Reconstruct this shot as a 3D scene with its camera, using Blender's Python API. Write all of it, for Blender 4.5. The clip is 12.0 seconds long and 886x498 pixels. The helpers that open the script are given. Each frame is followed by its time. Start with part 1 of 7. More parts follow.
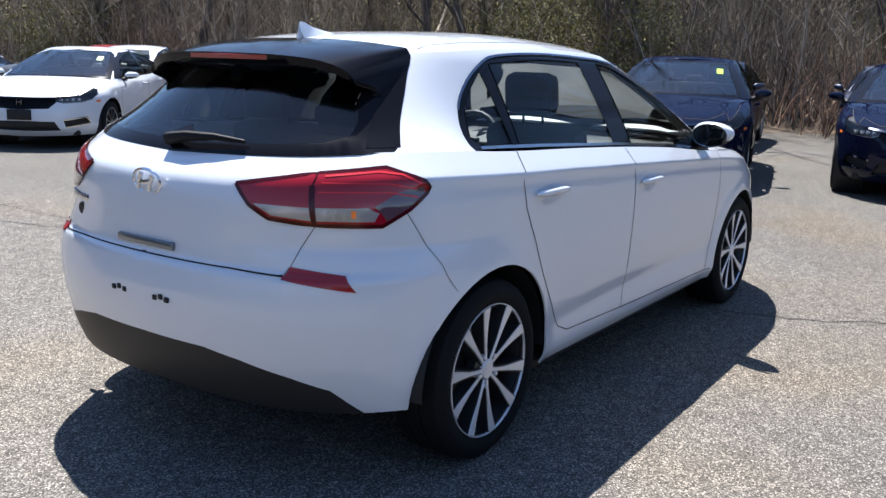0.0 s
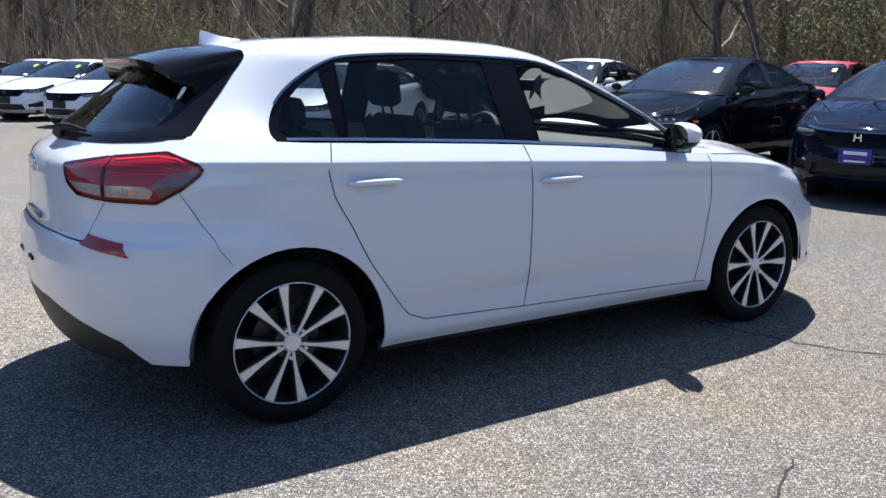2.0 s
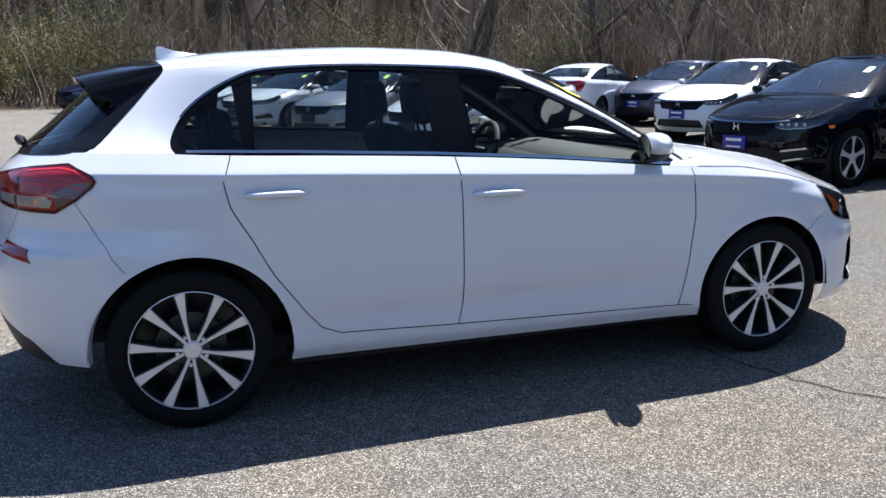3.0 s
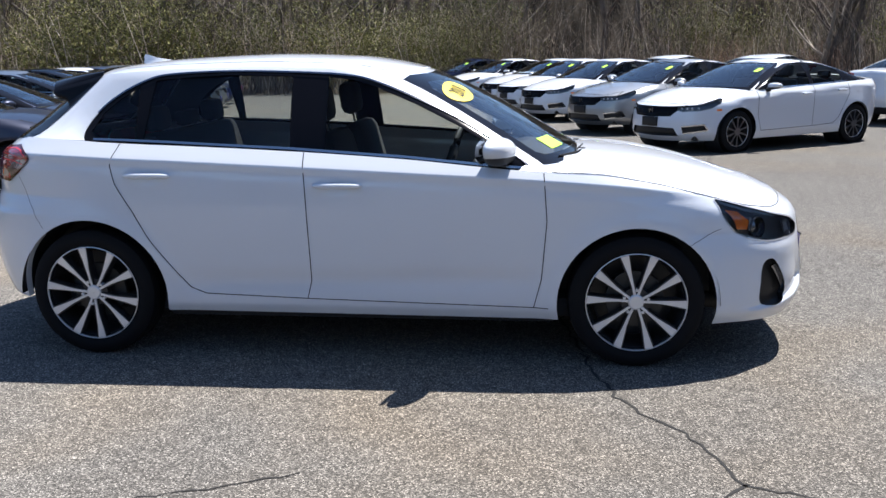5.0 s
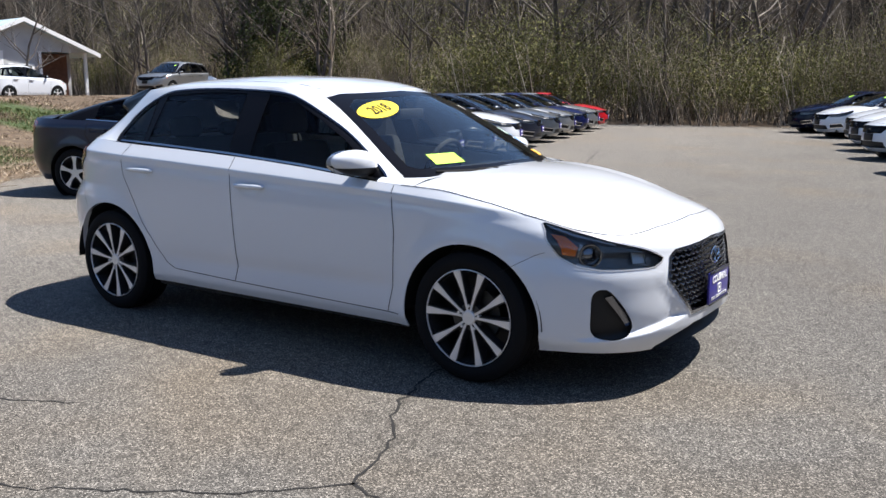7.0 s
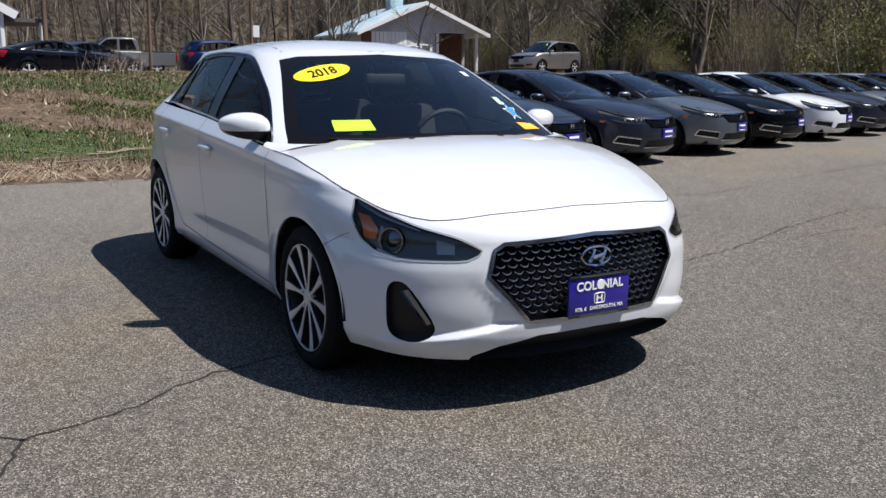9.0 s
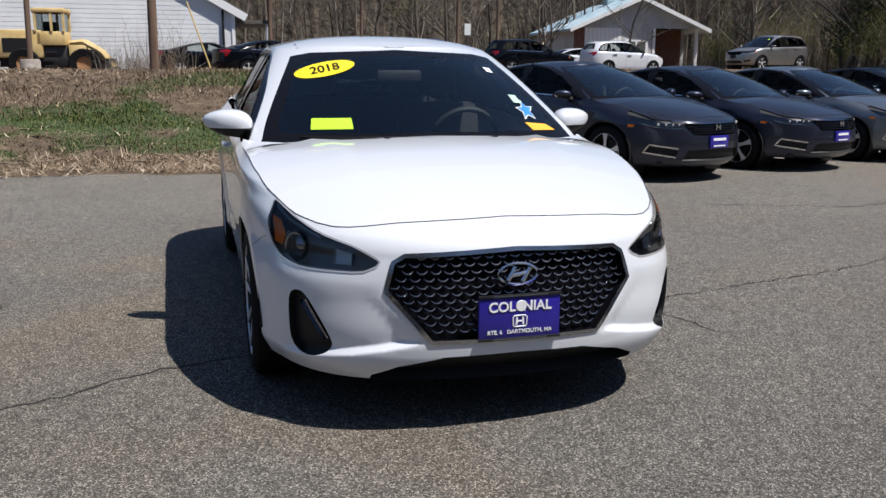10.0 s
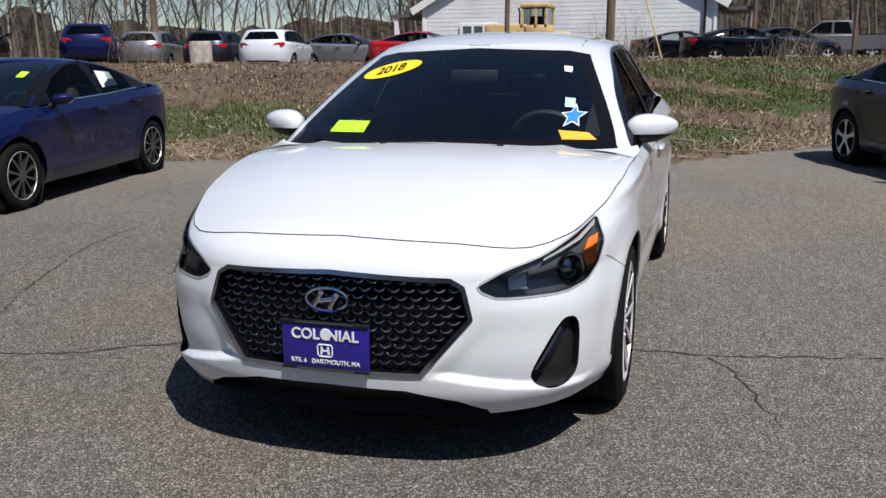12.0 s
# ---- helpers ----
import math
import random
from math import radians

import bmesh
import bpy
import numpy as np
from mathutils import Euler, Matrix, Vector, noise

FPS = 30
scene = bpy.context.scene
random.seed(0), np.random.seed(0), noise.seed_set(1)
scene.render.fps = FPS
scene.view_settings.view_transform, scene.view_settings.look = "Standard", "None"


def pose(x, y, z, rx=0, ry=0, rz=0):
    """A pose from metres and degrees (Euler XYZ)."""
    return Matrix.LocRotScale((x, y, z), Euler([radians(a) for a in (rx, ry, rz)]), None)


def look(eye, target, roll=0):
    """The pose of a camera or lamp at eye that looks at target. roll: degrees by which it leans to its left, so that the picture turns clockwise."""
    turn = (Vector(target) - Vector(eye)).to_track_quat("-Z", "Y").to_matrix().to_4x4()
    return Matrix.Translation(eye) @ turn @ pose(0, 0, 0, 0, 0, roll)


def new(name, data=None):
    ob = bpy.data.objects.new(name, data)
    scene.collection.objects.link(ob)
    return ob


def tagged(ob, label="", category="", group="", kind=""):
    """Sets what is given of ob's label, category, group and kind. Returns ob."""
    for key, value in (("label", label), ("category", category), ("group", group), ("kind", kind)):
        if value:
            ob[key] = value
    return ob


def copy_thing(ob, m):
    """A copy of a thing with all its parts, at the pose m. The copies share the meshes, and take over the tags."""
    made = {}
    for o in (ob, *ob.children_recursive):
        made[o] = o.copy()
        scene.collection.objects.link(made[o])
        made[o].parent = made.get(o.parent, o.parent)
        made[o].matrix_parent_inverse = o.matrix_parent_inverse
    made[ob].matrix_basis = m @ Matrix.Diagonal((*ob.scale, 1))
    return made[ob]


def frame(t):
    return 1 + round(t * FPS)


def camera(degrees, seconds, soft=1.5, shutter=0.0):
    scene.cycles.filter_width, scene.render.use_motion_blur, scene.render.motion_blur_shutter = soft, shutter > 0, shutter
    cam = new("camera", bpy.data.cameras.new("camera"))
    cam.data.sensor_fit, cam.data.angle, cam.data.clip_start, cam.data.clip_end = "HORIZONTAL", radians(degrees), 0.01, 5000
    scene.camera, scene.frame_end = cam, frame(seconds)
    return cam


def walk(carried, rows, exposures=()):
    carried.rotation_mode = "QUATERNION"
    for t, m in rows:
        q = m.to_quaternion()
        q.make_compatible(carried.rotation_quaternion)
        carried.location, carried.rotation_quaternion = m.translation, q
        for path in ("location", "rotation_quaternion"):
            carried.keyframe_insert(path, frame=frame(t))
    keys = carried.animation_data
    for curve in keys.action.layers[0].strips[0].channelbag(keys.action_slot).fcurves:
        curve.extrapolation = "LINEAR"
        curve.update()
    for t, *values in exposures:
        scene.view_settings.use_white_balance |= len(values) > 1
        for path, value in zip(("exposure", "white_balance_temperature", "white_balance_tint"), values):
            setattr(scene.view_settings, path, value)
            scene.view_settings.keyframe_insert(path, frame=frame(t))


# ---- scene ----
from mathutils.geometry import delaunay_2d_cdt

cam = camera(53.1, 12.0)
PATH = [
    (0, (-3.792, -2.384, 1.361), (-2.19, -1.264, 0.939), 1.8),
    (0.5, (-3.739, -2.758, 1.355), (-2.206, -1.549, 0.919), 0.9),
    (1, (-3.431, -3.146, 1.329), (-2.023, -1.8, 0.879), 0.7),
    (1.5, (-3.066, -3.505, 1.362), (-1.801, -2.019, 0.925), 0.9),
    (2, (-2.58, -3.834, 1.348), (-1.518, -2.19, 0.938), 0.6),
    (2.5, (-2.063, -4.087, 1.365), (-1.207, -2.327, 0.954), 0.2),
    (3, (-1.498, -4.251, 1.375), (-0.847, -2.404, 0.972), -0.5),
    (3.2, (-1.296, -4.307, 1.38), (-0.724, -2.431, 0.987), -0.9),
    (4.8, (0.586, -4.894, 1.448), (0.47, -2.944, 1.019), -0.7),
    (5, (0.859, -4.917, 1.445), (0.65, -2.974, 1.021), -0.6),
    (5.5, (1.548, -4.996, 1.47), (1.097, -3.093, 1.053), -1.3),
    (6, (2.22, -4.896, 1.452), (1.548, -3.06, 1.03), -0.6),
    (6.5, (2.906, -4.709, 1.44), (2.001, -2.969, 1.049), 0.4),
    (7, (3.482, -4.316, 1.375), (2.39, -2.677, 1.023), -0.0),
    (7.2, (3.706, -4.148, 1.361), (2.542, -2.561, 1.005), -0.4),
    (8.8, (4.759, -2.461, 1.284), (3.124, -1.374, 0.904), 0.4),
    (9, (4.853, -2.243, 1.293), (3.161, -1.252, 0.897), 0.5),
    (9.5, (4.971, -1.635, 1.277), (3.163, -0.884, 0.865), 0.6),
    (10, (5.051, -1.077, 1.294), (3.167, -0.543, 0.889), 0.3),
    (10.5, (5.037, -0.539, 1.301), (3.099, -0.255, 0.897), -0.5),
    (11, (4.998, -0.012, 1.319), (3.042, 0.007, 0.905), -0.8),
    (11.5, (4.852, 0.557, 1.317), (2.92, 0.264, 0.89), -0.8),
    (12, (4.727, 1.16, 1.346), (2.859, 0.588, 0.917), -0.6),
]
EXPOSURES = [(0, 1.42, 5940, 11), (1.2, 1.49, 5920, 11), (2.1, 1.37, 5890, 11), (3, 1.34, 5870, 11), (5.5, 1.23, 6050, 11), (7, 1.04, 6140, 11), (9, .54, 6180, 11), (12, .28, 6180, 11)]
walk(cam, [(t, look(eye, target, roll)) for t, eye, target, roll in PATH], EXPOSURES)

# ---------- light ----------
SUN = Vector((0.365, 0.415, 1.0)).normalized()
world = bpy.data.worlds.new("sky")
scene.world = world
world.use_nodes = True
wn = world.node_tree
sky = wn.nodes.new("ShaderNodeTexSky")
sky.sky_type, sky.sun_disc = "NISHITA", False
sky.sun_elevation = math.asin(SUN.z)
sky.sun_rotation = math.atan2(SUN.x, SUN.y)
sky.air_density, sky.dust_density, sky.ozone_density = 1.0, 0.3, 3.6
wn.links.new(sky.outputs[0], wn.nodes["Background"].inputs[0])
wn.nodes["Background"].inputs[1].default_value = 0.070
lamp = bpy.data.lights.new("sun", "SUN")
lamp.energy, lamp.angle, lamp.color = 5.0, radians(0.53), (1.0, 0.93, 0.83)
new("sun", lamp).matrix_world = look(SUN * 60, (0, 0, 0))


# ---------- materials ----------
def material(name, color, rough=0.5, metal=0.0, coat=0.0, spec=0.5, emit=None):
    m = bpy.data.materials.new(name)
    m.use_nodes = True
    b = m.node_tree.nodes["Principled BSDF"]
    b.inputs["Base Color"].default_value = (*color, 1)
    b.inputs["Roughness"].default_value, b.inputs["Metallic"].default_value = rough, metal
    b.inputs["Specular IOR Level"].default_value = spec
    b.inputs["Coat Weight"].default_value, b.inputs["Coat Roughness"].default_value = coat, 0.03
    return m


def mix_color(m, a, b, scale, lo=0.35, hi=0.65, detail=4.0, target="Base Color", coords="Object", stretch=None):
    """Blend two colours by noise, in metres, into an input of the surface."""
    t = m.node_tree
    tc, no, ra = t.nodes.new("ShaderNodeTexCoord"), t.nodes.new("ShaderNodeTexNoise"), t.nodes.new("ShaderNodeValToRGB")
    no.inputs["Scale"].default_value, no.inputs["Detail"].default_value = scale, detail
    if stretch:
        mp = t.nodes.new("ShaderNodeMapping")
        mp.inputs["Scale"].default_value = stretch
        t.links.new(tc.outputs[coords], mp.inputs[0])
        t.links.new(mp.outputs[0], no.inputs["Vector"])
    else:
        t.links.new(tc.outputs[coords], no.inputs["Vector"])
    ra.color_ramp.elements[0].position, ra.color_ramp.elements[1].position = lo, hi
    ra.color_ramp.elements[0].color, ra.color_ramp.elements[1].color = (*a, 1), (*b, 1)
    t.links.new(no.outputs["Fac"], ra.inputs[0])
    t.links.new(ra.outputs[0], t.nodes["Principled BSDF"].inputs[target])
    return ra


def bump(m, scale, strength=0.2, distance=0.005, detail=3.0, coords="Object"):
    t = m.node_tree
    tc, no, bu = t.nodes.new("ShaderNodeTexCoord"), t.nodes.new("ShaderNodeTexNoise"), t.nodes.new("ShaderNodeBump")
    no.inputs["Scale"].default_value, no.inputs["Detail"].default_value = scale, detail
    bu.inputs["Strength"].default_value, bu.inputs["Distance"].default_value = strength, distance
    t.links.new(tc.outputs[coords], no.inputs["Vector"])
    t.links.new(no.outputs["Fac"], bu.inputs["Height"])
    t.links.new(bu.outputs[0], t.nodes["Principled BSDF"].inputs["Normal"])
    return m


def glass(name, tint, gloss=1.0, ior=1.52):
    m = bpy.data.materials.new(name)
    m.use_nodes = True
    t = m.node_tree
    t.nodes.remove(t.nodes["Principled BSDF"])
    tr, gl, mx, fr = (t.nodes.new("ShaderNode" + k) for k in ("BsdfTransparent", "BsdfGlossy", "MixShader", "Fresnel"))
    tr.inputs[0].default_value = (*tint, 1)
    gl.inputs["Roughness"].default_value = 0.01
    gl.inputs[0].default_value = (gloss, gloss, gloss, 1)
    fr.inputs[0].default_value = ior
    t.links.new(fr.outputs[0], mx.inputs[0])
    t.links.new(tr.outputs[0], mx.inputs[1])
    t.links.new(gl.outputs[0], mx.inputs[2])
    t.links.new(mx.outputs[0], t.nodes["Material Output"].inputs[0])
    return m


def paint(name, color, metal=0.0, rough=0.35, spec=0.5, coat=1.0):
    m = material(name, color, rough, metal, coat=coat, spec=spec)
    return m


M = {
    "white": paint("white_paint", (0.63, 0.655, 0.70)),
    "silver": paint("silver_paint", (0.30, 0.305, 0.31), 0.75, 0.36),
    "gray": paint("gray_paint", (0.038, 0.042, 0.064), 0.8, 0.34, 0.3, 0.5),
    "cool_gray": paint("cool_gray_paint", (0.16, 0.18, 0.205), 0.8, 0.34, 0.4, 0.6),
    "black": paint("black_paint", (0.003, 0.004, 0.007), 0.0, 0.6, 0.0, 0.5),
    "navy": paint("navy_paint", (0.004, 0.006, 0.020), 0.0, 0.6, 0.0, 0.55),
    "blue": paint("blue_paint", (0.004, 0.008, 0.055), 0.25, 0.35, 0.12, 0.6),
    "red": paint("red_paint", (0.42, 0.006, 0.014), 0.0, 0.35, 0.2),
    "gloss_black": material("gloss_black", (0.006, 0.006, 0.008), 0.10, spec=0.12),
    "wiper_black": material("wiper_black", (0.006, 0.006, 0.007), 0.6, spec=0.15),
    "plastic": material("black_plastic", (0.014, 0.014, 0.015), 0.5, spec=0.3),
    "seam": material("panel_gap", (0.01, 0.01, 0.012), 0.9),
    "rubber": bump(material("tyre_rubber", (0.007, 0.007, 0.008), 0.8, spec=0.15), 60, 0.15, 0.002),
    "chrome": material("chrome", (0.62, 0.63, 0.66), 0.08, 1.0),
    "satin_chrome": material("satin_chrome", (0.42, 0.43, 0.46), 0.2, 1.0),
    "dark_chrome": material("dark_chrome", (0.22, 0.23, 0.26), 0.16, 1.0),
    "grille_dark": material("grille_scale_chrome", (0.19, 0.195, 0.21), 0.24, 1.0),
    "dark_alloy": material("dark_alloy", (0.10, 0.10, 0.11), 0.3, 0.6),
    "alloy": material("machined_alloy", (0.70, 0.70, 0.71), 0.30, 0.45),
    "rim_dark": material("dark_rim_paint", (0.02, 0.02, 0.022), 0.35),
    "steel": material("brake_steel", (0.07, 0.068, 0.066), 0.5, 0.7),
    "tail_red": material("red_lens", (0.27, 0.004, 0.010), 0.10, coat=0.8, spec=0.3),
    "tail_dark": material("dark_red_lens", (0.05, 0.002, 0.004), 0.12, coat=0.4, spec=0.2),
    "tail_line": material("red_light_guide", (0.62, 0.03, 0.04), 0.2, coat=0.4, spec=0.2),
    "tail_clear": material("clear_tail_lens", (0.36, 0.34, 0.33), 0.15, 0.3, coat=0.8),
    "tail_smoke": material("smoky_tail_lens", (0.085, 0.05, 0.06), 0.10, coat=1.0),
    "amber": material("amber_lens", (1.0, 0.24, 0.035), 0.12, coat=1.0),
    "lamp_white": material("clear_reflector", (0.50, 0.50, 0.51), 0.25, 0.35, coat=0.6),
    "lamp_black": material("lamp_housing", (0.10, 0.10, 0.105), 0.3, 0.3, coat=0.6),
    "lens": glass("clear_lens", (0.96, 0.97, 0.97), 0.38),
    "glass_dark": glass("tinted_glass", (0.78, 0.82, 0.80), 0.32, 1.45),
    "glass_rear": glass("privacy_glass", (0.66, 0.70, 0.70), 0.6, 1.5),
    "glass_gate": glass("tailgate_glass", (0.80, 0.86, 0.88), 1.0, 1.45),
    "glass_sedan": glass("sedan_windshield", (0.80, 0.88, 0.90), 1.0, 1.8),
    "glass_front": glass("windshield_glass", (0.86, 0.91, 0.90), 1.0, 1.65),
    "cabin": bump(material("cabin_cloth", (0.022, 0.022, 0.025), 0.9), 80, 0.2, 0.002),
    "cabin_trim": material("cabin_trim", (0.018, 0.018, 0.02), 0.6),
    "liner": material("headliner", (0.10, 0.10, 0.095), 0.9),
    "mirror": material("mirror_glass", (0.45, 0.47, 0.50), 0.02, 1.0),
    "yellow": material("yellow_sticker", (0.85, 0.66, 0.02), 0.45),
    "lime": material("lime_sticker", (0.45, 0.85, 0.03), 0.5),
    "orange": material("orange_sticker", (0.85, 0.42, 0.03), 0.5),
    "paper": material("white_paper", (0.75, 0.78, 0.78), 0.6),
    "pale_green": material("pale_green_paper", (0.42, 0.62, 0.52), 0.6),
    "sky_blue": material("blue_sticker", (0.03, 0.22, 0.65), 0.45),
    "plate_blue": material("plate_blue", (0.018, 0.012, 0.24), 0.35, coat=0.4),
    "letter_white": material("white_letters", (0.80, 0.80, 0.82), 0.5),
    "letter_black": material("black_letters", (0.01, 0.01, 0.01), 0.5),
}


# ---------- helpers for meshes ----------
def link_mesh(name, verts, faces, mat, parent=None, label="", smooth=True, normals=None):
    me = bpy.data.meshes.new(name)
    me.from_pydata([tuple(map(float, v)) for v in verts], [], [tuple(map(int, f)) for f in faces])
    me.materials.append(mat)
    if smooth:
        me.polygons.foreach_set("use_smooth", [True] * len(me.polygons))
    if normals is not None:
        me.normals_split_custom_set_from_vertices([tuple(map(float, n)) for n in normals])
    ob = new(name, me)
    ob.parent = parent
    if label:
        tagged(ob, label)
    return ob


def part(name, bm, mat, parent=None, label="", smooth=True, sharp=35):
    me = bpy.data.meshes.new(name)
    bmesh.ops.recalc_face_normals(bm, faces=bm.faces)
    if smooth:
        for f in bm.faces:
            f.smooth = True
        for e in bm.edges:
            if len(e.link_faces) == 2 and e.calc_face_angle(0) > radians(sharp):
                e.smooth = False
    bm.to_mesh(me)
    bm.free()
    me.materials.append(mat)
    ob = new(name, me)
    ob.parent = parent
    if label:
        tagged(ob, label)
    return ob


def thing(name, label, category, m=None, group="", kind=""):
    ob = new(name)
    if m is not None:
        ob.matrix_world = m
    return tagged(ob, label, category, group, kind)


def bm_box(bm, x0, x1, y0, y1, z0, z1, bevel=0.0, m=None, seg=2):
    r = bmesh.ops.create_cube(bm, size=1)
    vs = r["verts"]
    for v in vs:
        v.co = Vector(((x0 + x1) / 2 + v.co.x * (x1 - x0), (y0 + y1) / 2 + v.co.y * (y1 - y0), (z0 + z1) / 2 + v.co.z * (z1 - z0)))
    if bevel:
        es = list({e for v in vs for e in v.link_edges})
        out = bmesh.ops.bevel(bm, geom=es, offset=bevel, segments=seg, affect="EDGES", profile=0.5)
        vs = list({v for f in out["faces"] for v in f.verts} | {v for v in vs if v.is_valid})
    if m is not None:
        bmesh.ops.transform(bm, matrix=m, verts=vs)
    return bm


def bm_lathe(bm, profile, seg=32, axis="Y", m=None, arc=2 * math.pi):
    """Turn (radius, along) pairs round an axis."""
    rings = []
    full = abs(arc - 2 * math.pi) < 1e-6
    n = seg if full else seg + 1
    for r, a in profile:
        ring = []
        for i in range(n):
            t = arc * i / seg
            c, s = r * math.cos(t), r * math.sin(t)
            p = {"Y": (c, a, s), "Z": (c, s, a), "X": (a, c, s)}[axis]
            ring.append(bm.verts.new(p))
        rings.append(ring)
    for p, q in zip(rings, rings[1:]):
        for i in range(seg):
            j = (i + 1) % n
            bm.faces.new((p[i], p[j], q[j], q[i]))
    if m is not None:
        bmesh.ops.transform(bm, matrix=m, verts=[v for r in rings for v in r])
    return bm


def bm_tube(bm, pts, radii, seg=6, cap=True):
    """A tapered tube along points."""
    pts = [Vector(p) for p in pts]
    if not hasattr(radii, "__len__"):
        radii = [radii] * len(pts)
    rings = []
    for i, p in enumerate(pts):
        d = (pts[min(i + 1, len(pts) - 1)] - pts[max(i - 1, 0)]).normalized()
        a = d.cross(Vector((0, 0, 1)) if abs(d.z) < 0.9 else Vector((1, 0, 0))).normalized()
        b = d.cross(a)
        rings.append([bm.verts.new(p + radii[i] * (math.cos(2 * math.pi * k / seg) * a + math.sin(2 * math.pi * k / seg) * b)) for k in range(seg)])
    for p, q in zip(rings, rings[1:]):
        for k in range(seg):
            bm.faces.new((p[k], p[(k + 1) % seg], q[(k + 1) % seg], q[k]))
    if cap:
        bm.faces.new(rings[0])
        bm.faces.new(rings[-1])
    return bm


def bm_prism(bm, outline, y0, y1, m=None):
    """Extrude an (x, z) outline from y0 to y1."""
    a = [bm.verts.new((x, y0, z)) for x, z in outline]
    b = [bm.verts.new((x, y1, z)) for x, z in outline]
    bm.faces.new(a)
    bm.faces.new(b)
    n = len(a)
    for i in range(n):
        bm.faces.new((a[i], a[(i + 1) % n], b[(i + 1) % n], b[i]))
    if m is not None:
        bmesh.ops.transform(bm, matrix=m, verts=a + b)
    return bm


# ---------- car shells ----------

def curve(keys):
    """Smooth monotone-ish interpolation through (x, y) keys."""
    xs = [k[0] for k in keys]; ys = [k[1] for k in keys]; n = len(xs)
    d = [(ys[i+1]-ys[i])/(xs[i+1]-xs[i]) for i in range(n-1)]
    m = [d[0]] + [0 if d[i-1]*d[i] <= 0 else 2*d[i-1]*d[i]/(d[i-1]+d[i]) for i in range(1, n-1)] + [d[-1]]
    def f(x):
        if x <= xs[0]: return ys[0]
        if x >= xs[-1]: return ys[-1]
        i = 0
        while x > xs[i+1]: i += 1
        h = xs[i+1]-xs[i]; t = (x-xs[i])/h
        return (ys[i]*(1+2*t)*(1-t)**2 + m[i]*h*t*(1-t)**2 + ys[i+1]*t*t*(3-2*t) + m[i+1]*h*t*t*(t-1))
    return f

class Ring:
    """Outline of a car body, slice by slice: U 0..1 round the front, 1..2 along the side, 2..3 round the rear."""
    def __init__(self, xf, xr, width, cf, cr, nf, nr, bf, br):
        self.xf, self.xr, self.width, self.cf, self.cr = xf, xr, width, cf, cr
        self.nf, self.nr, self.bf, self.br = nf, nr, bf, br
        self.dent = None
    def at(self, U, z):
        cf, cr = self.cf(z), self.cr(z)
        if U <= 1 or U >= 2:
            front = U <= 1
            al = min(max(U if front else 3-U, 0), 1)*math.pi/2
            c, s = max(math.cos(al), 0), math.sin(al)
            n = (self.nf(z) if callable(self.nf) else self.nf) if front else (self.nr(z) if callable(self.nr) else self.nr)
            r = (c**n+s**n)**(-1/n)
            xr_, yr = r*c, r*s
            if front:
                x = cf+(self.xf(z)-cf-self.bf*yr*yr)*xr_
            else:
                x = cr+(self.xr(z)-cr+(self.br(z) if callable(self.br) else self.br)*yr*yr)*xr_
        else:
            x = cf+(cr-cf)*(U-1); yr = 1
        y = yr*self.width(x, z)
        if self.dent and U <= 1:
            x -= self.dent(y, z)
        return np.array([x, -y, z])
    def normal(self, U, z, e=2e-3):
        a, b = self.at(U+e, z)-self.at(U-e, z), self.at(U, z+e)-self.at(U, z-e)
        n = np.cross(b, a); l = np.linalg.norm(n)
        return n/l if l > 1e-12 else np.array([1., 0, 0])
    def by_x(self, x, z):
        lo, hi = 0., 3.
        for _ in range(34):
            m = (lo+hi)/2
            if self.at(m, z)[0] > x: lo = m
            else: hi = m
        return (lo+hi)/2
    def by_y(self, y, z, rear=False):
        lo, hi = (3., 2.) if rear else (0., 1.)
        for _ in range(30):
            m = (lo+hi)/2
            if -self.at(m, z)[1] < y: lo = m
            else: hi = m
        return (lo+hi)/2


STRETCH = 1.7


def inside(poly, p):
    x, y = p
    hit, j = False, len(poly) - 1
    for i in range(len(poly)):
        (xi, yi), (xj, yj) = poly[i], poly[j]
        if (yi > y) != (yj > y) and x < (xj - xi) * (y - yi) / (yj - yi) + xi:
            hit = not hit
        j = i
    return hit


def dense(poly, step, closed=True):
    out = []
    n = len(poly)
    for i in range(n if closed else n - 1):
        a, b = poly[i], poly[(i + 1) % n]
        k = max(1, int(math.hypot((b[0] - a[0]) * STRETCH, b[1] - a[1]) / step))
        out += [(a[0] + (b[0] - a[0]) * t / k, a[1] + (b[1] - a[1]) * t / k) for t in range(k)]
    if not closed:
        out.append(poly[-1])
    return out


def rounded(poly, share=0.25, times=2):
    """Cut the corners of a closed outline."""
    for _ in range(times):
        n = len(poly)
        poly = [q for i in range(n) for a, b in [(poly[i], poly[(i + 1) % n])]
                for q in ((a[0] + share * (b[0] - a[0]), a[1] + share * (b[1] - a[1])), (b[0] - share * (b[0] - a[0]), b[1] - share * (b[1] - a[1])))]
    return poly


